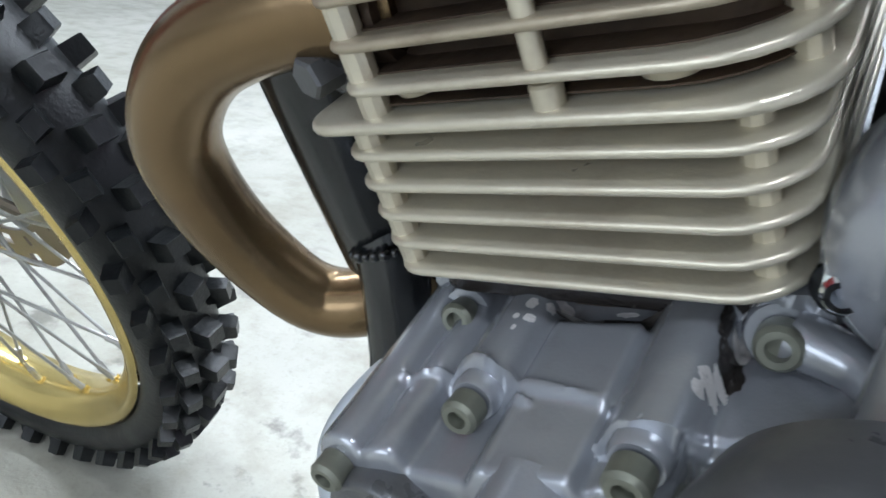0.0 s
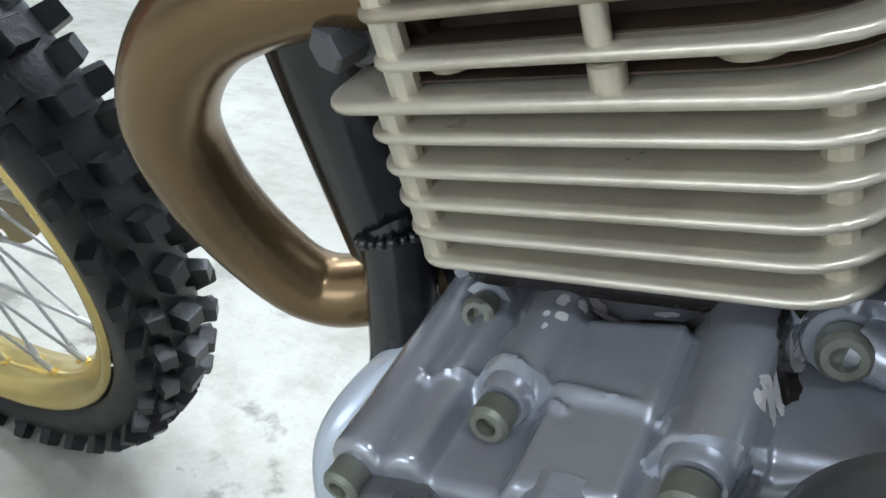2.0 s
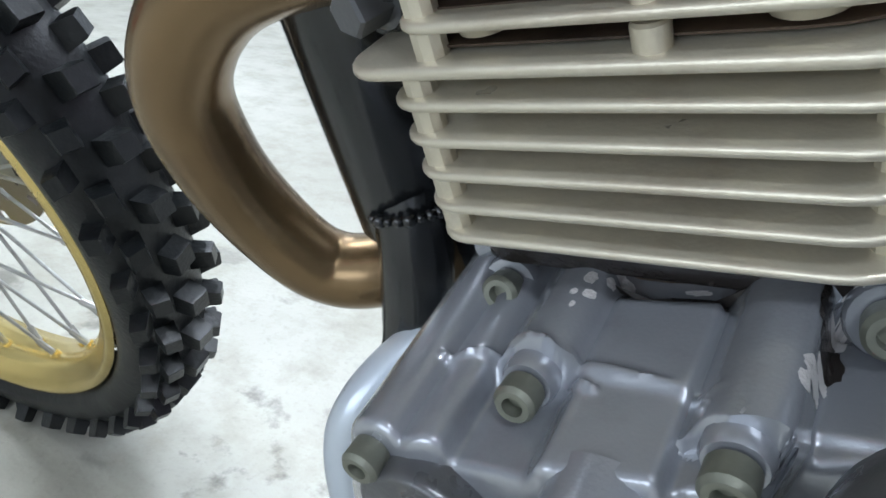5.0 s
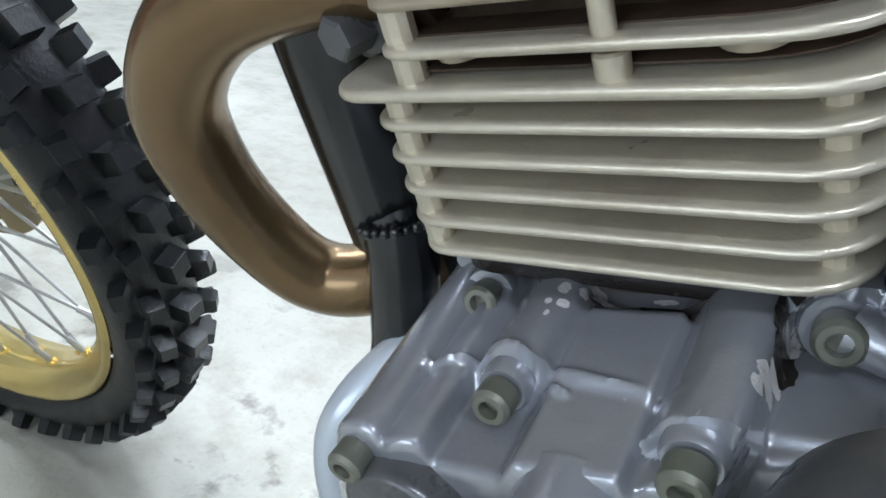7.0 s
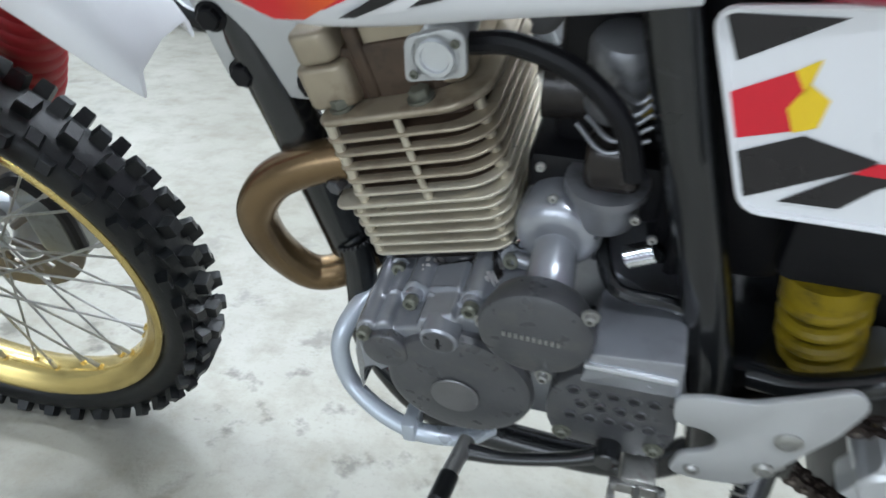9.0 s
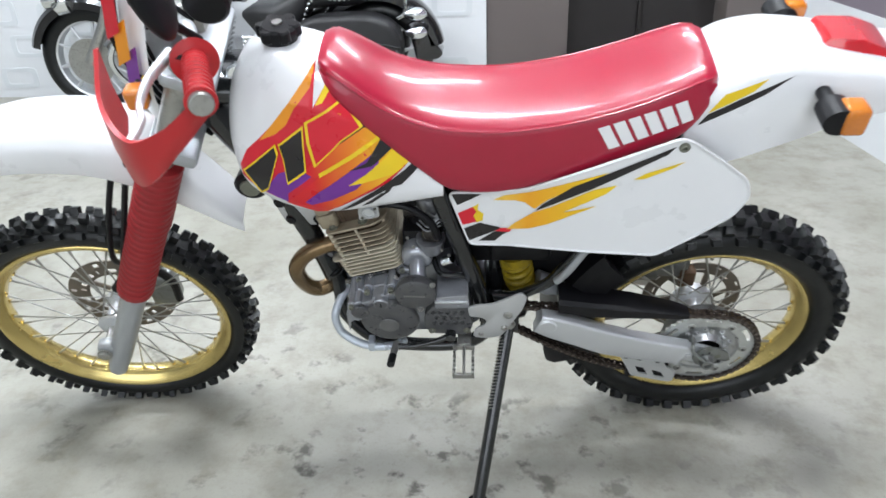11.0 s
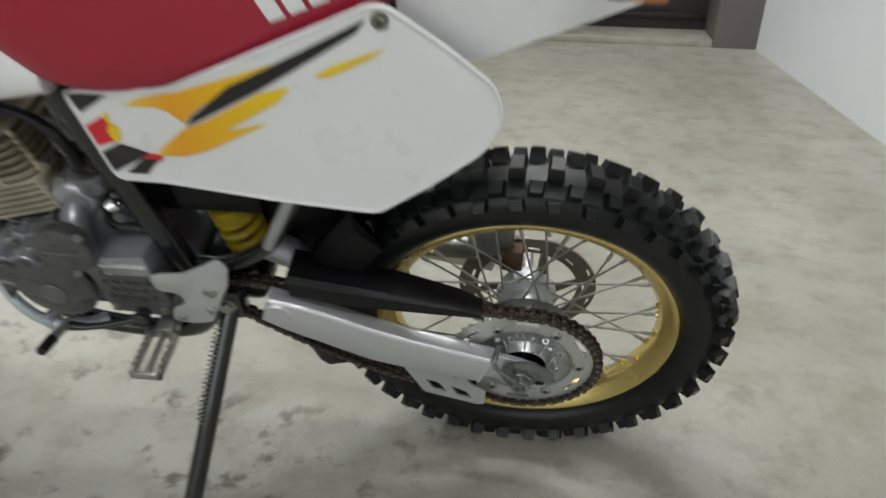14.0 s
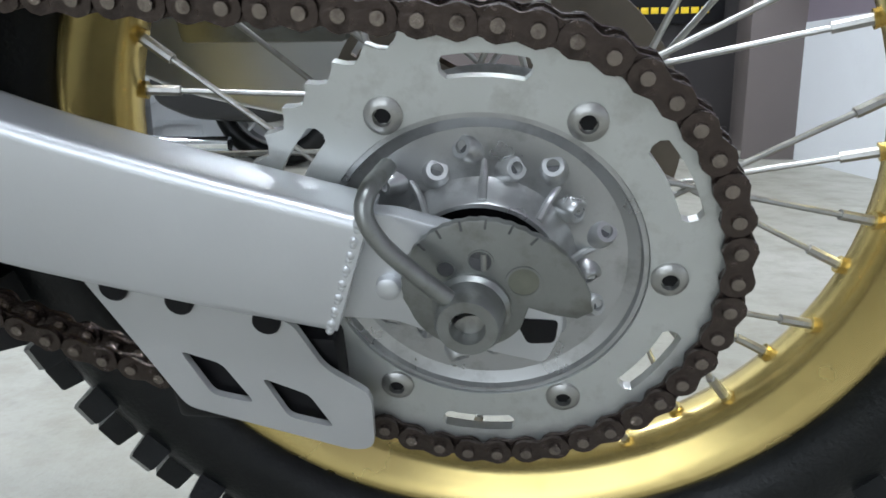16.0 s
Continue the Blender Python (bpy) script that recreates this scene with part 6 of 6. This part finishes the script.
for s, h in ((0.66, 0.03), (0.82, 0.026)):
    c = fork_pt(0, s)
    block(b, (-0.03, -0.13, -h / 2), (0.06, 0.13, h / 2), 0.01, 2, Matrix.Translation(c) @ Matrix.Rotation(radians(26), 4, "Y"))
part("triple_clamp", b, M_SILVER, front)
b = B()
rod(b, (FRONT.x, -0.122, 0.332), (FRONT.x, 0.122, 0.332), 0.010)
hexbolt(b, (FRONT.x, -0.118, 0.332), (0, -1, 0), 0.012, 0.008)
part("front_axle", b, M_STEEL, front)
b = B()
block(b, (-0.625, 0.045, 0.295), (-0.555, 0.10, 0.405), 0.014, 3)
fc = part("front_caliper", b, M_DKZINC, front, "dark grey front brake caliper")
b = B()
tube(b, [(-0.60, 0.03, 0.44), (-0.57, 0.03, 0.45), (-0.545, 0.035, 0.40), (-0.55, 0.04, 0.33)], 0.010, 10)
part("caliper_hose", b, M_BLACK, fc)
hose("brake_hose", [(-0.615, 0.06, 0.47), (-0.60, 0.0, 0.52), (-0.59, -0.062, 0.60), (-0.555, -0.065, 0.72), (-0.50, -0.05, 0.86)], 0.0065, M_BLACK, front)
b = B()
rod(b, (-0.618, -0.066, 0.505), (-0.595, -0.066, 0.532), 0.012, bevel=0.002)
tube(b, [(-0.595, -0.066, 0.53), (-0.515, -0.07, 0.74), (-0.455, -0.068, 0.90)], 0.0065, 8)
part("speedometer_cable", b, M_BLACK, front)

FF = curve([(-0.975, 0.735, 0.742, 0.055), (-0.95, 0.762, 0.786, 0.062), (-0.88, 0.802, 0.852, 0.070), (-0.80, 0.838, 0.905, 0.075), (-0.70, 0.862, 0.940, 0.078), (-0.60, 0.860, 0.948, 0.080), (-0.52, 0.842, 0.936, 0.080), (-0.44, 0.79, 0.895, 0.074), (-0.38, 0.73, 0.815, 0.065), (-0.32, 0.665, 0.72, 0.055), (-0.30, 0.645, 0.68, 0.05)])


def ff_ring(x):
    zb, zc, w = FF(x)
    left = [(-w, zb), (-w * 1.02, zb + 0.003), (-w * 0.98, zb + (zc - zb) * 0.45), (-w * 0.86, zb + (zc - zb) * 0.78), (-w * 0.6, zc - 0.008), (0, zc)]
    out = [(x, y, z) for y, z in left] + [(x, -y, z) for y, z in reversed(left[:-1])]
    return out + [(x, w - 0.004, zb + 0.002), (x, w * 0.8, zb + (zc - zb) * 0.6), (x, 0, zc - 0.008), (x, -w * 0.8, zb + (zc - zb) * 0.6), (x, -w + 0.004, zb + 0.002)]


part("front_fender", skin(ff_ring, np.linspace(-0.975, -0.30, 50)), M_WHITE, front, "white plastic front fender", 45)
# handlebar, its braced cross tube in a padded sleeve, and the controls
G0, G1 = Vector((-0.176, -0.285, 1.205)), Vector((-0.128, -0.412, 1.226))
INV = STEER.inverted()
H = [INV @ p for p in (G1, G0)]
mir = lambda p: Vector((p.x, -p.y, p.z))
bar_pts = [H[0], H[1], Vector((-0.235, -0.17, 1.195)), Vector((-0.275, -0.09, 1.15)), Vector((-0.285, 0, 1.135))]
b = B()
tube(b, bar_pts + [mir(p) for p in reversed(bar_pts[:-1])], 0.011, 14)
bars = part("handlebar", b, M_ALU, front, "tapered alloy handlebar")
b = B()
rod(b, (-0.222, -0.105, 1.190), (-0.222, 0.14, 1.220), 0.036, seg=28, bevel=0.005)
pad = part("bar_pad", b, M_BLACK, bars, "black round bar pad with yellow lettering bars")
for k in range(6):
    for turn in (22, -38):
        b = B()
        y = -0.08 + k * 0.036
        c = Vector((-0.222, y, 1.205 + 0.122 * (y - 0.0175)))
        nn = Vector((math.sin(radians(turn)), 0, math.cos(radians(turn))))
        uu = Vector((nn.z, 0, -nn.x))
        b.faces.new([b.verts.new(c + nn * 0.0372 + uu * du + Vector((0, dv, dv * 0.122))) for du, dv in ((-0.009, -0.012), (0.009, -0.012), (0.009, 0.012), (-0.009, 0.012))])
        part("lettering_bar", b, D_YELLOW, pad)
for s in (-1, 1):
    b = B()
    g0, g1 = (H[1], H[0]) if s < 0 else (mir(H[1]), mir(H[0]))
    prof = [(0, 0.03), (0.006, 0.032), (0.009, 0.018)]
    l = (g1 - g0).length
    for k in range(9):
        t = 0.012 + (l - 0.02) * k / 9
        prof += [(t, 0.0175), (t + 0.007, 0.0185), (t + 0.009, 0.0165)]
    prof += [(l - 0.006, 0.018), (l, 0.02), (l + 0.004, 0.02)]
    lathe(b, prof, g0, g1 - g0, 24)
    grip = part("grip", b, M_REDP, bars, "red ribbed rubber grip")
    b = B()
    d = (g1 - g0).normalized()
    rod(b, g1 + d * 0.002, g1 + d * 0.012, 0.0155, seg=20, bevel=0.002)
    part("bar_end", b, M_STEEL, grip)
    # hand guard: a deep scoop round the grip and its strap back to the bar end
    b = B()
    path = [g1 + Vector((0.0, 0, -0.008)), g1 + Vector((-0.05, s * 0.008, -0.052)), g1 + Vector((-0.105, s * 0.0, -0.090)), g1 + Vector((-0.145, -s * 0.05, -0.085)), g1 + Vector((-0.155, -s * 0.12, -0.05))]
    heights = [0.032, 0.044, 0.075, 0.105, 0.11]
    rings = []
    for p, h in zip(smooth_path(path, 6), np.interp(np.linspace(0, 1, 25), np.linspace(0, 1, 5), heights)):
        rings.append([p + Vector((-0.002, s * 0.002, -h / 2)), p + Vector((-0.004, s * 0.004, 0)), p + Vector((-0.002, s * 0.002, h / 2)), p + Vector((0.003, -s * 0.003, h / 2)), p + Vector((0.001, -s * 0.001, 0)), p + Vector((0.003, -s * 0.003, -h / 2))])
    quad_strip(b, rings)
    bmesh.ops.recalc_face_normals(b, faces=b.faces)
    part("hand_guard", b, M_REDP, bars, "red plastic hand guard", 50)
    b = B()
    tube(b, [g0 + Vector((-0.035, s * -0.02, 0.0)), g0 + Vector((-0.055, s * 0.03, -0.005)), g0 + Vector((-0.062, s * 0.07, -0.015)), g0 + Vector((-0.055, s * 0.10, -0.02)), g0 + Vector((-0.066, s * 0.125, -0.03))], [0.009, 0.007, 0.005, 0.005, 0.007], 12)
    lv = part("lever", b, M_ALU, bars, "polished alloy hand lever")
    b = B()
    block(b, g0 + Vector((-0.03, -0.012, -0.014)), g0 + Vector((0.012, 0.012, 0.016)), 0.006)
    part("lever_perch", b, M_BLACK, lv)
b = B()
block(b, (-0.30, -0.05, 1.11), (-0.25, 0.05, 1.165), 0.008)
rod(b, (-0.265, -0.05, 1.16), (-0.235, -0.05, 1.19), 0.008)
rod(b, (-0.265, 0.05, 1.16), (-0.235, 0.05, 1.20), 0.008)
part("bar_clamp", b, M_STEEL, bars)
b = B()
tube(b, [H[1] + Vector((0.005, 0.03, 0.01)), H[1] + Vector((-0.02, 0.0, 0.06)), H[1] + Vector((-0.045, -0.02, 0.10))], 0.006, 10)
mirror = part("mirror", b, M_BLACK, bars, "black oval rear-view mirror on a bent stem")
b = B()
mc = H[1] + Vector((-0.02, -0.03, 0.150))
mm = Matrix.Translation(mc) @ Matrix.Rotation(radians(-16), 4, "Y") @ Matrix.Rotation(radians(-20), 4, "X")
bmesh.ops.create_uvsphere(b, u_segments=28, v_segments=16, radius=1, matrix=mm @ Matrix.Diagonal((0.02, 0.05, 0.092, 1)))
part("mirror_shell", b, M_BLACK, mirror)
# headlight mask, clocks, cables
MASK = [(-0.40, 0.93, 0.075), (-0.42, 1.0, 0.085), (-0.41, 1.08, 0.085), (-0.39, 1.17, 0.075), (-0.37, 1.23, 0.06)]
b = B()
rings = []
for p, w in zip(smooth_path([(x, 0, z) for x, z, _ in MASK], 5), np.interp(np.linspace(0, 1, 21), np.linspace(0, 1, 5), [m[2] for m in MASK])):
    ring = [Vector((p.x + 0.055 * (abs(t) ** 2.2), w * t, p.z)) for t in np.linspace(-1, 1, 11)]
    rings.append(ring + [v + Vector((0.006, 0, 0)) for v in reversed(ring)])
quad_strip(b, rings)
bmesh.ops.recalc_face_normals(b, faces=b.faces)
mask = part("headlight_mask", b, M_WHITE, front, "white headlight mask with orange and purple decals", 50)
for k, (z0, z1, mt) in enumerate(((1.03, 1.10, D_PURPLE), (1.08, 1.15, D_ORANGE), (1.13, 1.20, D_RED), (1.0, 1.05, D_YELLOW))):
    b = B()
    f = [Vector((-0.395, -0.074, z0)), Vector((-0.366, -0.087, z0 + 0.02)), Vector((-0.352, -0.085, z1 + 0.02)), Vector((-0.38, -0.072, z1))]
    b.faces.new([b.verts.new(v + Vector((-0.004, -0.004 - 0.001 * k, 0))) for v in f])
    part("decal_flash", b, mt, mask)
b = B()
block(b, (-0.37, -0.05, 1.12), (-0.30, 0.06, 1.18), 0.012)
part("instrument_pod", b, M_BLACK, front)
for k in range(5):
    y = -0.06 + k * 0.03
    hose("control_cable", [(-0.25, y * 1.5, 1.16), (-0.33, y * 1.3, 1.22 + 0.01 * k), (-0.40, y, 1.14), (-0.38, y * 0.6, 0.98), (-0.31, y * 0.3, 0.88)], 0.004, M_BLACK, front)
for s in (-1, 1):
    b = B()
    rod(b, (-0.375, s * 0.07, 1.05), (-0.37, s * 0.11, 1.05), 0.009)
    fi = part("front_indicator", b, M_BLACK, front)
    b = B()
    block(b, (-0.388, min(s * 0.105, s * 0.14), 1.03), (-0.352, max(s * 0.105, s * 0.14), 1.07), 0.009, 3)
    part("lens", b, M_ORANGE, fi)
b = B()
lathe(b, [(0, 0.03), (0.03, 0.032), (0.036, 0.026), (0.036, 0.0)], (-0.245, -0.03, 0.79), (0, -1, 0), 26)
horn = part("horn", b, M_BLACK, bike, "round black horn")
b = B()
lathe(b, [(0, 0.02), (0.003, 0.018), (0.004, 0.0)], (-0.245, -0.067, 0.79), (0, -1, 0), 22)
part("horn_grille", b, M_BOLT, horn)

# ---- the black cruiser by the white wall ----
cruiser = thing("cruiser_motorcycle", "black cruiser motorcycle with saddlebags parked along the white wall", "motorcycle")
CY = 2.60
M_CRBLK = mat("black_gloss_paint", (0.008, 0.008, 0.010), 0.15, 0, 0.2, 20, coat=0.8)
M_LEATHER = mat("black_leather", (0.012, 0.012, 0.013), 0.42, 0, 0.25, 30, 0.3, 220)


def cruiser_wheel(name, x, r, w):
    bb = B()
    prof = [(CY + w * math.sin(radians(a)), r - 0.055 + 0.055 * math.cos(radians(a))) for a in np.linspace(-130, 130, 17)]
    lathe(bb, prof, (x, 0, r), (0, 1, 0), 56, close=True)
    t = part(name, bb, M_RUBBER, cruiser, "black road tyre on a bright spoked rim")
    bb = B()
    lathe(bb, [(CY - 0.04, r - 0.08), (CY - 0.045, r - 0.075), (CY - 0.03, r - 0.10), (CY + 0.03, r - 0.10), (CY + 0.04, r - 0.08)], (x, 0, r), (0, 1, 0), 48, close=True)
    rm = part("rim", bb, M_ALU, t)
    for k in range(10):
        a = 2 * math.pi * (k + 0.3) / 10
        bb = B()
        tube(bb, [(x + 0.03 * math.cos(a), CY - 0.02, r + 0.03 * math.sin(a)), (x + (r - 0.10) * math.cos(a), CY - 0.015, r + (r - 0.10) * math.sin(a))], 0.010, 8)
        part("wheel_spoke", bb, M_ALU, t)
    bb = B()
    lathe(bb, [(CY - 0.07, 0.05), (CY - 0.075, 0.13), (CY - 0.068, 0.13), (CY - 0.06, 0.05)], (x, 0, r), (0, 1, 0), 40)
    part("brake_disc", bb, M_STEEL, t)


XF, XR = -2.006, -0.377
cruiser_wheel("front_wheel", XF, 0.31, 0.05)
cruiser_wheel("rear_wheel", XR, 0.30, 0.07)


def guard_arc(name, x, r, a0, a1, w, material, label=""):
    bb = B()
    rings = []
    for a in np.linspace(a0, a1, 24):
        c_, s_ = math.cos(radians(a)), math.sin(radians(a))
        rings.append([(x + q * c_, CY + y, 0.31 + q * s_) for y, q in ((-w, r - 0.05), (-w, r - 0.01), (-w * 0.7, r + 0.012), (0, r + 0.02), (w * 0.7, r + 0.012), (w, r - 0.01), (w, r - 0.05), (0, r + 0.005))])
    quad_strip(bb, rings)
    bmesh.ops.recalc_face_normals(bb, faces=bb.faces)
    return part(name, bb, material, cruiser, label)


guard_arc("front_mudguard", XF, 0.335, 20, 165, 0.075, M_CRBLK)
guard_arc("rear_mudguard", XR, 0.35, 10, 150, 0.10, M_CRBLK)
b = B()
slab(b, rounded([(-0.206, 0.483), (-0.137, 0.514), (-0.017, 0.318), (-0.044, 0.293), (-0.161, 0.277)], 0.015), CY - 0.10, CY + 0.06, 0.008)
part("plate_bracket", b, M_CRBLK, cruiser)
for s in (-1, 1):
    b = B()
    tube(b, [(XF + 0.0, CY + s * 0.09, 0.31), (-1.852, CY + s * 0.09, 0.578), (-1.759, CY + s * 0.09, 0.894)], [0.03, 0.028, 0.022], 18)
    part("fork_leg", b, M_STEEL, cruiser, "grey steel fork leg")
b = B()
lathe(b, [(0, 0.02), (0.03, 0.07), (0.09, 0.085), (0.10, 0.08), (0.102, 0.0)], (-2.023, CY - 0.05, 0.647), (-1, -0.1, 0), 30)
part("headlight", b, M_CHROME, cruiser, "chrome bullet headlight")
for qy in (-0.16, 0.16):
    b = B()
    lathe(b, [(0, 0.02), (0.02, 0.045), (0.06, 0.05), (0.062, 0.0)], (-2.068, CY + qy, 0.666), (-1, 0, 0), 24)
    part("spot_lamp", b, M_CHROME, cruiser)
b = B()
block(b, (-1.554, CY - 0.06, 0.710), (-1.451, CY - 0.055, 0.666), 0.001)
part("price_tag", b, D_WHITE, cruiser, "white paper tag hanging on the bars")
b = B()
rod(b, (-1.955, CY, 0.514), (-1.921, CY, 0.672), 0.04)
tube(b, [(-1.800, CY - 0.3, 0.925), (-1.835, CY - 0.2, 0.830), (-1.876, CY, 0.736), (-1.835, CY + 0.2, 0.830), (-1.800, CY + 0.3, 0.925)], 0.014, 12)
part("handlebar", b, M_CHROME, cruiser)
b = B()
tube(b, [(-1.526, CY - 0.08, 0.230), (-1.759, CY - 0.12, 0.183), (-1.828, CY - 0.2, 0.325), (-1.759, CY - 0.2, 0.467), (-1.629, CY - 0.08, 0.514)], 0.016, 14)
part("crash_bar", b, M_CHROME, cruiser, "chrome crash bar")
# engine, frame and tank
b = B()
block(b, (-1.663, CY - 0.13, 0.088), (-1.012, CY + 0.13, 0.325), 0.03)
tube(b, [(-1.759, CY, 0.767), (-1.663, CY, 0.420), (-1.595, CY, 0.135)], 0.03, 12)
cr_engine = part("engine", b, M_CRBLK, cruiser, "black and chrome cruiser engine")
for k in range(7):
    for x0, tilt in ((-1.526, 0.3), (-1.303, -0.3)):
        b = B()
        zc = 0.331 + k * 0.028
        block(b, (x0 - 0.06 - tilt * k * 0.028, CY - 0.11, zc), (x0 + 0.06 - tilt * k * 0.028, CY + 0.1, zc + 0.012), 0.004)
        part("engine_fin", b, M_CHROME if k > 4 else M_CRBLK, cr_engine)
for qx, qz, r in ((-1.149, 0.236, 0.075), (-1.046, 0.404, 0.05), (-1.406, 0.230, 0.06)):
    b = B()
    q = (qx, CY - 0.13, qz)
    lathe(b, [(0, r), (0.03, r * 0.96), (0.045, r * 0.75), (0.047, 0)], q, (0, -1, 0), 32)
    part("engine_cover", b, M_CHROME, cr_engine)
for k in range(3):
    b = B()
    zz = 0.445 - k * 0.022
    rod(b, (-1.097, CY - 0.16, zz), (-0.943, CY - 0.16, zz), 0.010, bevel=0.003)
    part("chrome_trim", b, M_CHROME, cr_engine)
for k in range(2):
    b = B()
    tube(b, [(-1.286, CY - 0.1, 0.325), (-1.217, CY - 0.17, 0.183), (-0.943, CY - 0.18, 0.119 - k * 0.05), (-0.531, CY - 0.18, 0.110 - k * 0.05)], 0.03, 14)
    part("exhaust_pipe", b, M_CHROME, cruiser)
b = B()
rings = []
for xx, w, z0, z1 in ((-1.732, 0.05, 0.672, 0.736), (-1.629, 0.13, 0.625, 0.815), (-1.423, 0.16, 0.616, 0.815), (-1.183, 0.12, 0.609, 0.720), (-1.097, 0.06, 0.603, 0.657)):
    rings.append([(xx, CY + w * math.cos(a), (z0 + z1) / 2 + (z1 - z0) / 2 * math.sin(a)) for a in np.linspace(0, 2 * math.pi, 20, endpoint=False)])
quad_strip(b, rings)
bmesh.ops.recalc_face_normals(b, faces=b.faces)
part("fuel_tank", b, M_CRBLK, cruiser, "glossy black teardrop tank")


def cushion(name, table, label):
    bb = B()
    rings = []
    for xx, w, z0, z1 in table:
        rings.append([(xx, CY + w * math.copysign(abs(math.cos(a)) ** 0.6, math.cos(a)), (z0 + z1) / 2 + (z1 - z0) / 2 * math.copysign(abs(math.sin(a)) ** 0.6, math.sin(a))) for a in np.linspace(0, 2 * math.pi, 24, endpoint=False)])
    quad_strip(bb, rings)
    bmesh.ops.recalc_face_normals(bb, faces=bb.faces)
    return part(name, bb, M_LEATHER, cruiser, label)


c1 = cushion("rider_seat", [(-1.097, 0.10, 0.530, 0.571), (-1.029, 0.16, 0.451, 0.609), (-0.909, 0.19, 0.435, 0.616), (-0.806, 0.18, 0.458, 0.666), (-0.737, 0.13, 0.546, 0.710)], "black leather rider seat with studs")
c2 = cushion("pillion_seat", [(-0.765, 0.10, 0.562, 0.698), (-0.686, 0.15, 0.571, 0.736), (-0.463, 0.15, 0.584, 0.729), (-0.367, 0.10, 0.609, 0.698)], "black leather pillion seat with studs")
cushion("backrest", [(-0.823, 0.1, 0.704, 0.830), (-0.737, 0.12, 0.710, 0.846), (-0.686, 0.1, 0.720, 0.830)], "")
stud_b = B()
bmesh.ops.create_uvsphere(stud_b, u_segments=8, v_segments=5, radius=0.009)
stud = part("stud", stud_b, M_CHROME, c2)
stud.matrix_basis = pose(-0.696, CY - 0.155, 0.628)
for k in range(13):
    xx = -0.669 + k * 0.024
    again(stud, pose(xx, CY - 0.158, 0.638 + 0.012 * math.sin(k * 0.5 + 2.2)), c2)
for k in range(8):
    again(stud, pose(-0.710 - k * 0.011, CY - 0.185, 0.616 - k * 0.026), c2)
for k in range(6):
    again(stud, pose(-1.005 + k * 0.024, CY - 0.2, 0.432), c1)
# saddlebag
bag = B()
o = [(-0.813, 0.435), (-0.789, 0.514), (-0.669, 0.562), (-0.394, 0.571), (-0.274, 0.530), (-0.216, 0.435), (-0.230, 0.262), (-0.291, 0.198), (-0.634, 0.214), (-0.789, 0.277)]
slab(bag, rounded(o, 0.05, 4), CY - 0.30, CY - 0.12, 0.03, seg=3)
bag = part("saddlebag", bag, M_LEATHER, cruiser, "hard black leather saddlebag with a lid seam")
b = B()
tube(b, [(-0.806, CY - 0.302, 0.426), (-0.669, CY - 0.304, 0.445), (-0.394, CY - 0.304, 0.435), (-0.230, CY - 0.302, 0.404)], 0.006, 8)
part("lid_seam", b, M_CRBLK, bag)
b = B()
lathe(b, [(0, 0.026), (0.006, 0.024), (0.008, 0.0)], (-0.446, CY - 0.30, 0.363), (0, -1, 0), 24)
part("badge", b, M_STEEL, bag)
b = B()
tube(b, [(-0.257, CY - 0.27, 0.420), (-0.250, CY - 0.31, 0.372), (-0.257, CY - 0.3, 0.293)], 0.012, 8, flat=0.4)
part("strap", b, M_LEATHER, bag)
b = B()
slab(b, rounded(o, 0.05, 4), CY + 0.12, CY + 0.30, 0.03, seg=3)
part("saddlebag", b, M_LEATHER, cruiser)
for qz in (0.546, 0.451):
    b = B()
    q = Vector((-0.161, CY - 0.16, qz))
    lathe(b, [(-0.05, 0.012), (-0.01, 0.032), (0.02, 0.036), (0.045, 0.03), (0.065, 0.012), (0.067, 0)], q, (1, 0, 0), 24)
    part("tail_indicator", b, M_CHROME, cruiser)
b = B()
tube(b, [(-0.257, CY - 0.1, 0.514), (-0.216, CY - 0.1, 0.546), (-0.209, CY - 0.1, 0.647)], 0.010, 10)
part("rack_post", b, M_CHROME, cruiser)
b = B()
rod(b, (-0.874, CY - 0.1, 0.104), (-0.926, CY - 0.28, 0.0), 0.012)
part("side_stand", b, M_STEEL, cruiser)

# ---- small things ----
cord = thing("jack_cord", "short black cord with a handle lying on the floor", "cord")
b = B()
tube(b, [(-0.60, 1.86, 0.008), (-0.52, 1.90, 0.009), (-0.44, 1.88, 0.009), (-0.42, 1.82, 0.009), (-0.50, 1.80, 0.009), (-0.60, 1.79, 0.009)], 0.008, 10)
part("cable", b, M_BLACK, cord)
b = B()
rod(b, (-0.62, 1.90, 0.018), (-0.44, 1.93, 0.018), 0.018, bevel=0.004)
part("handle", b, M_BLACK, cord)
sign = thing("door_sign", "black board with yellow lettering bars on the dark door", "sign")
b = B()
block(b, (0.98, WY + 0.255, 0.60), (1.55, WY + 0.268, 1.1), 0.004)
part("board", b, M_BLACK, sign)
for xx, w, zz, h in ((1.13, 0.38, 0.645, 0.028), (1.22, 0.26, 0.735, 0.024)):
    for k in range(int(w / 0.045)):
        b = B()
        block(b, (xx + k * 0.045, WY + 0.250, zz), (xx + k * 0.045 + 0.034, WY + 0.2555, zz + h), 0.001)
        part("lettering_bar", b, D_YELLOW, sign)
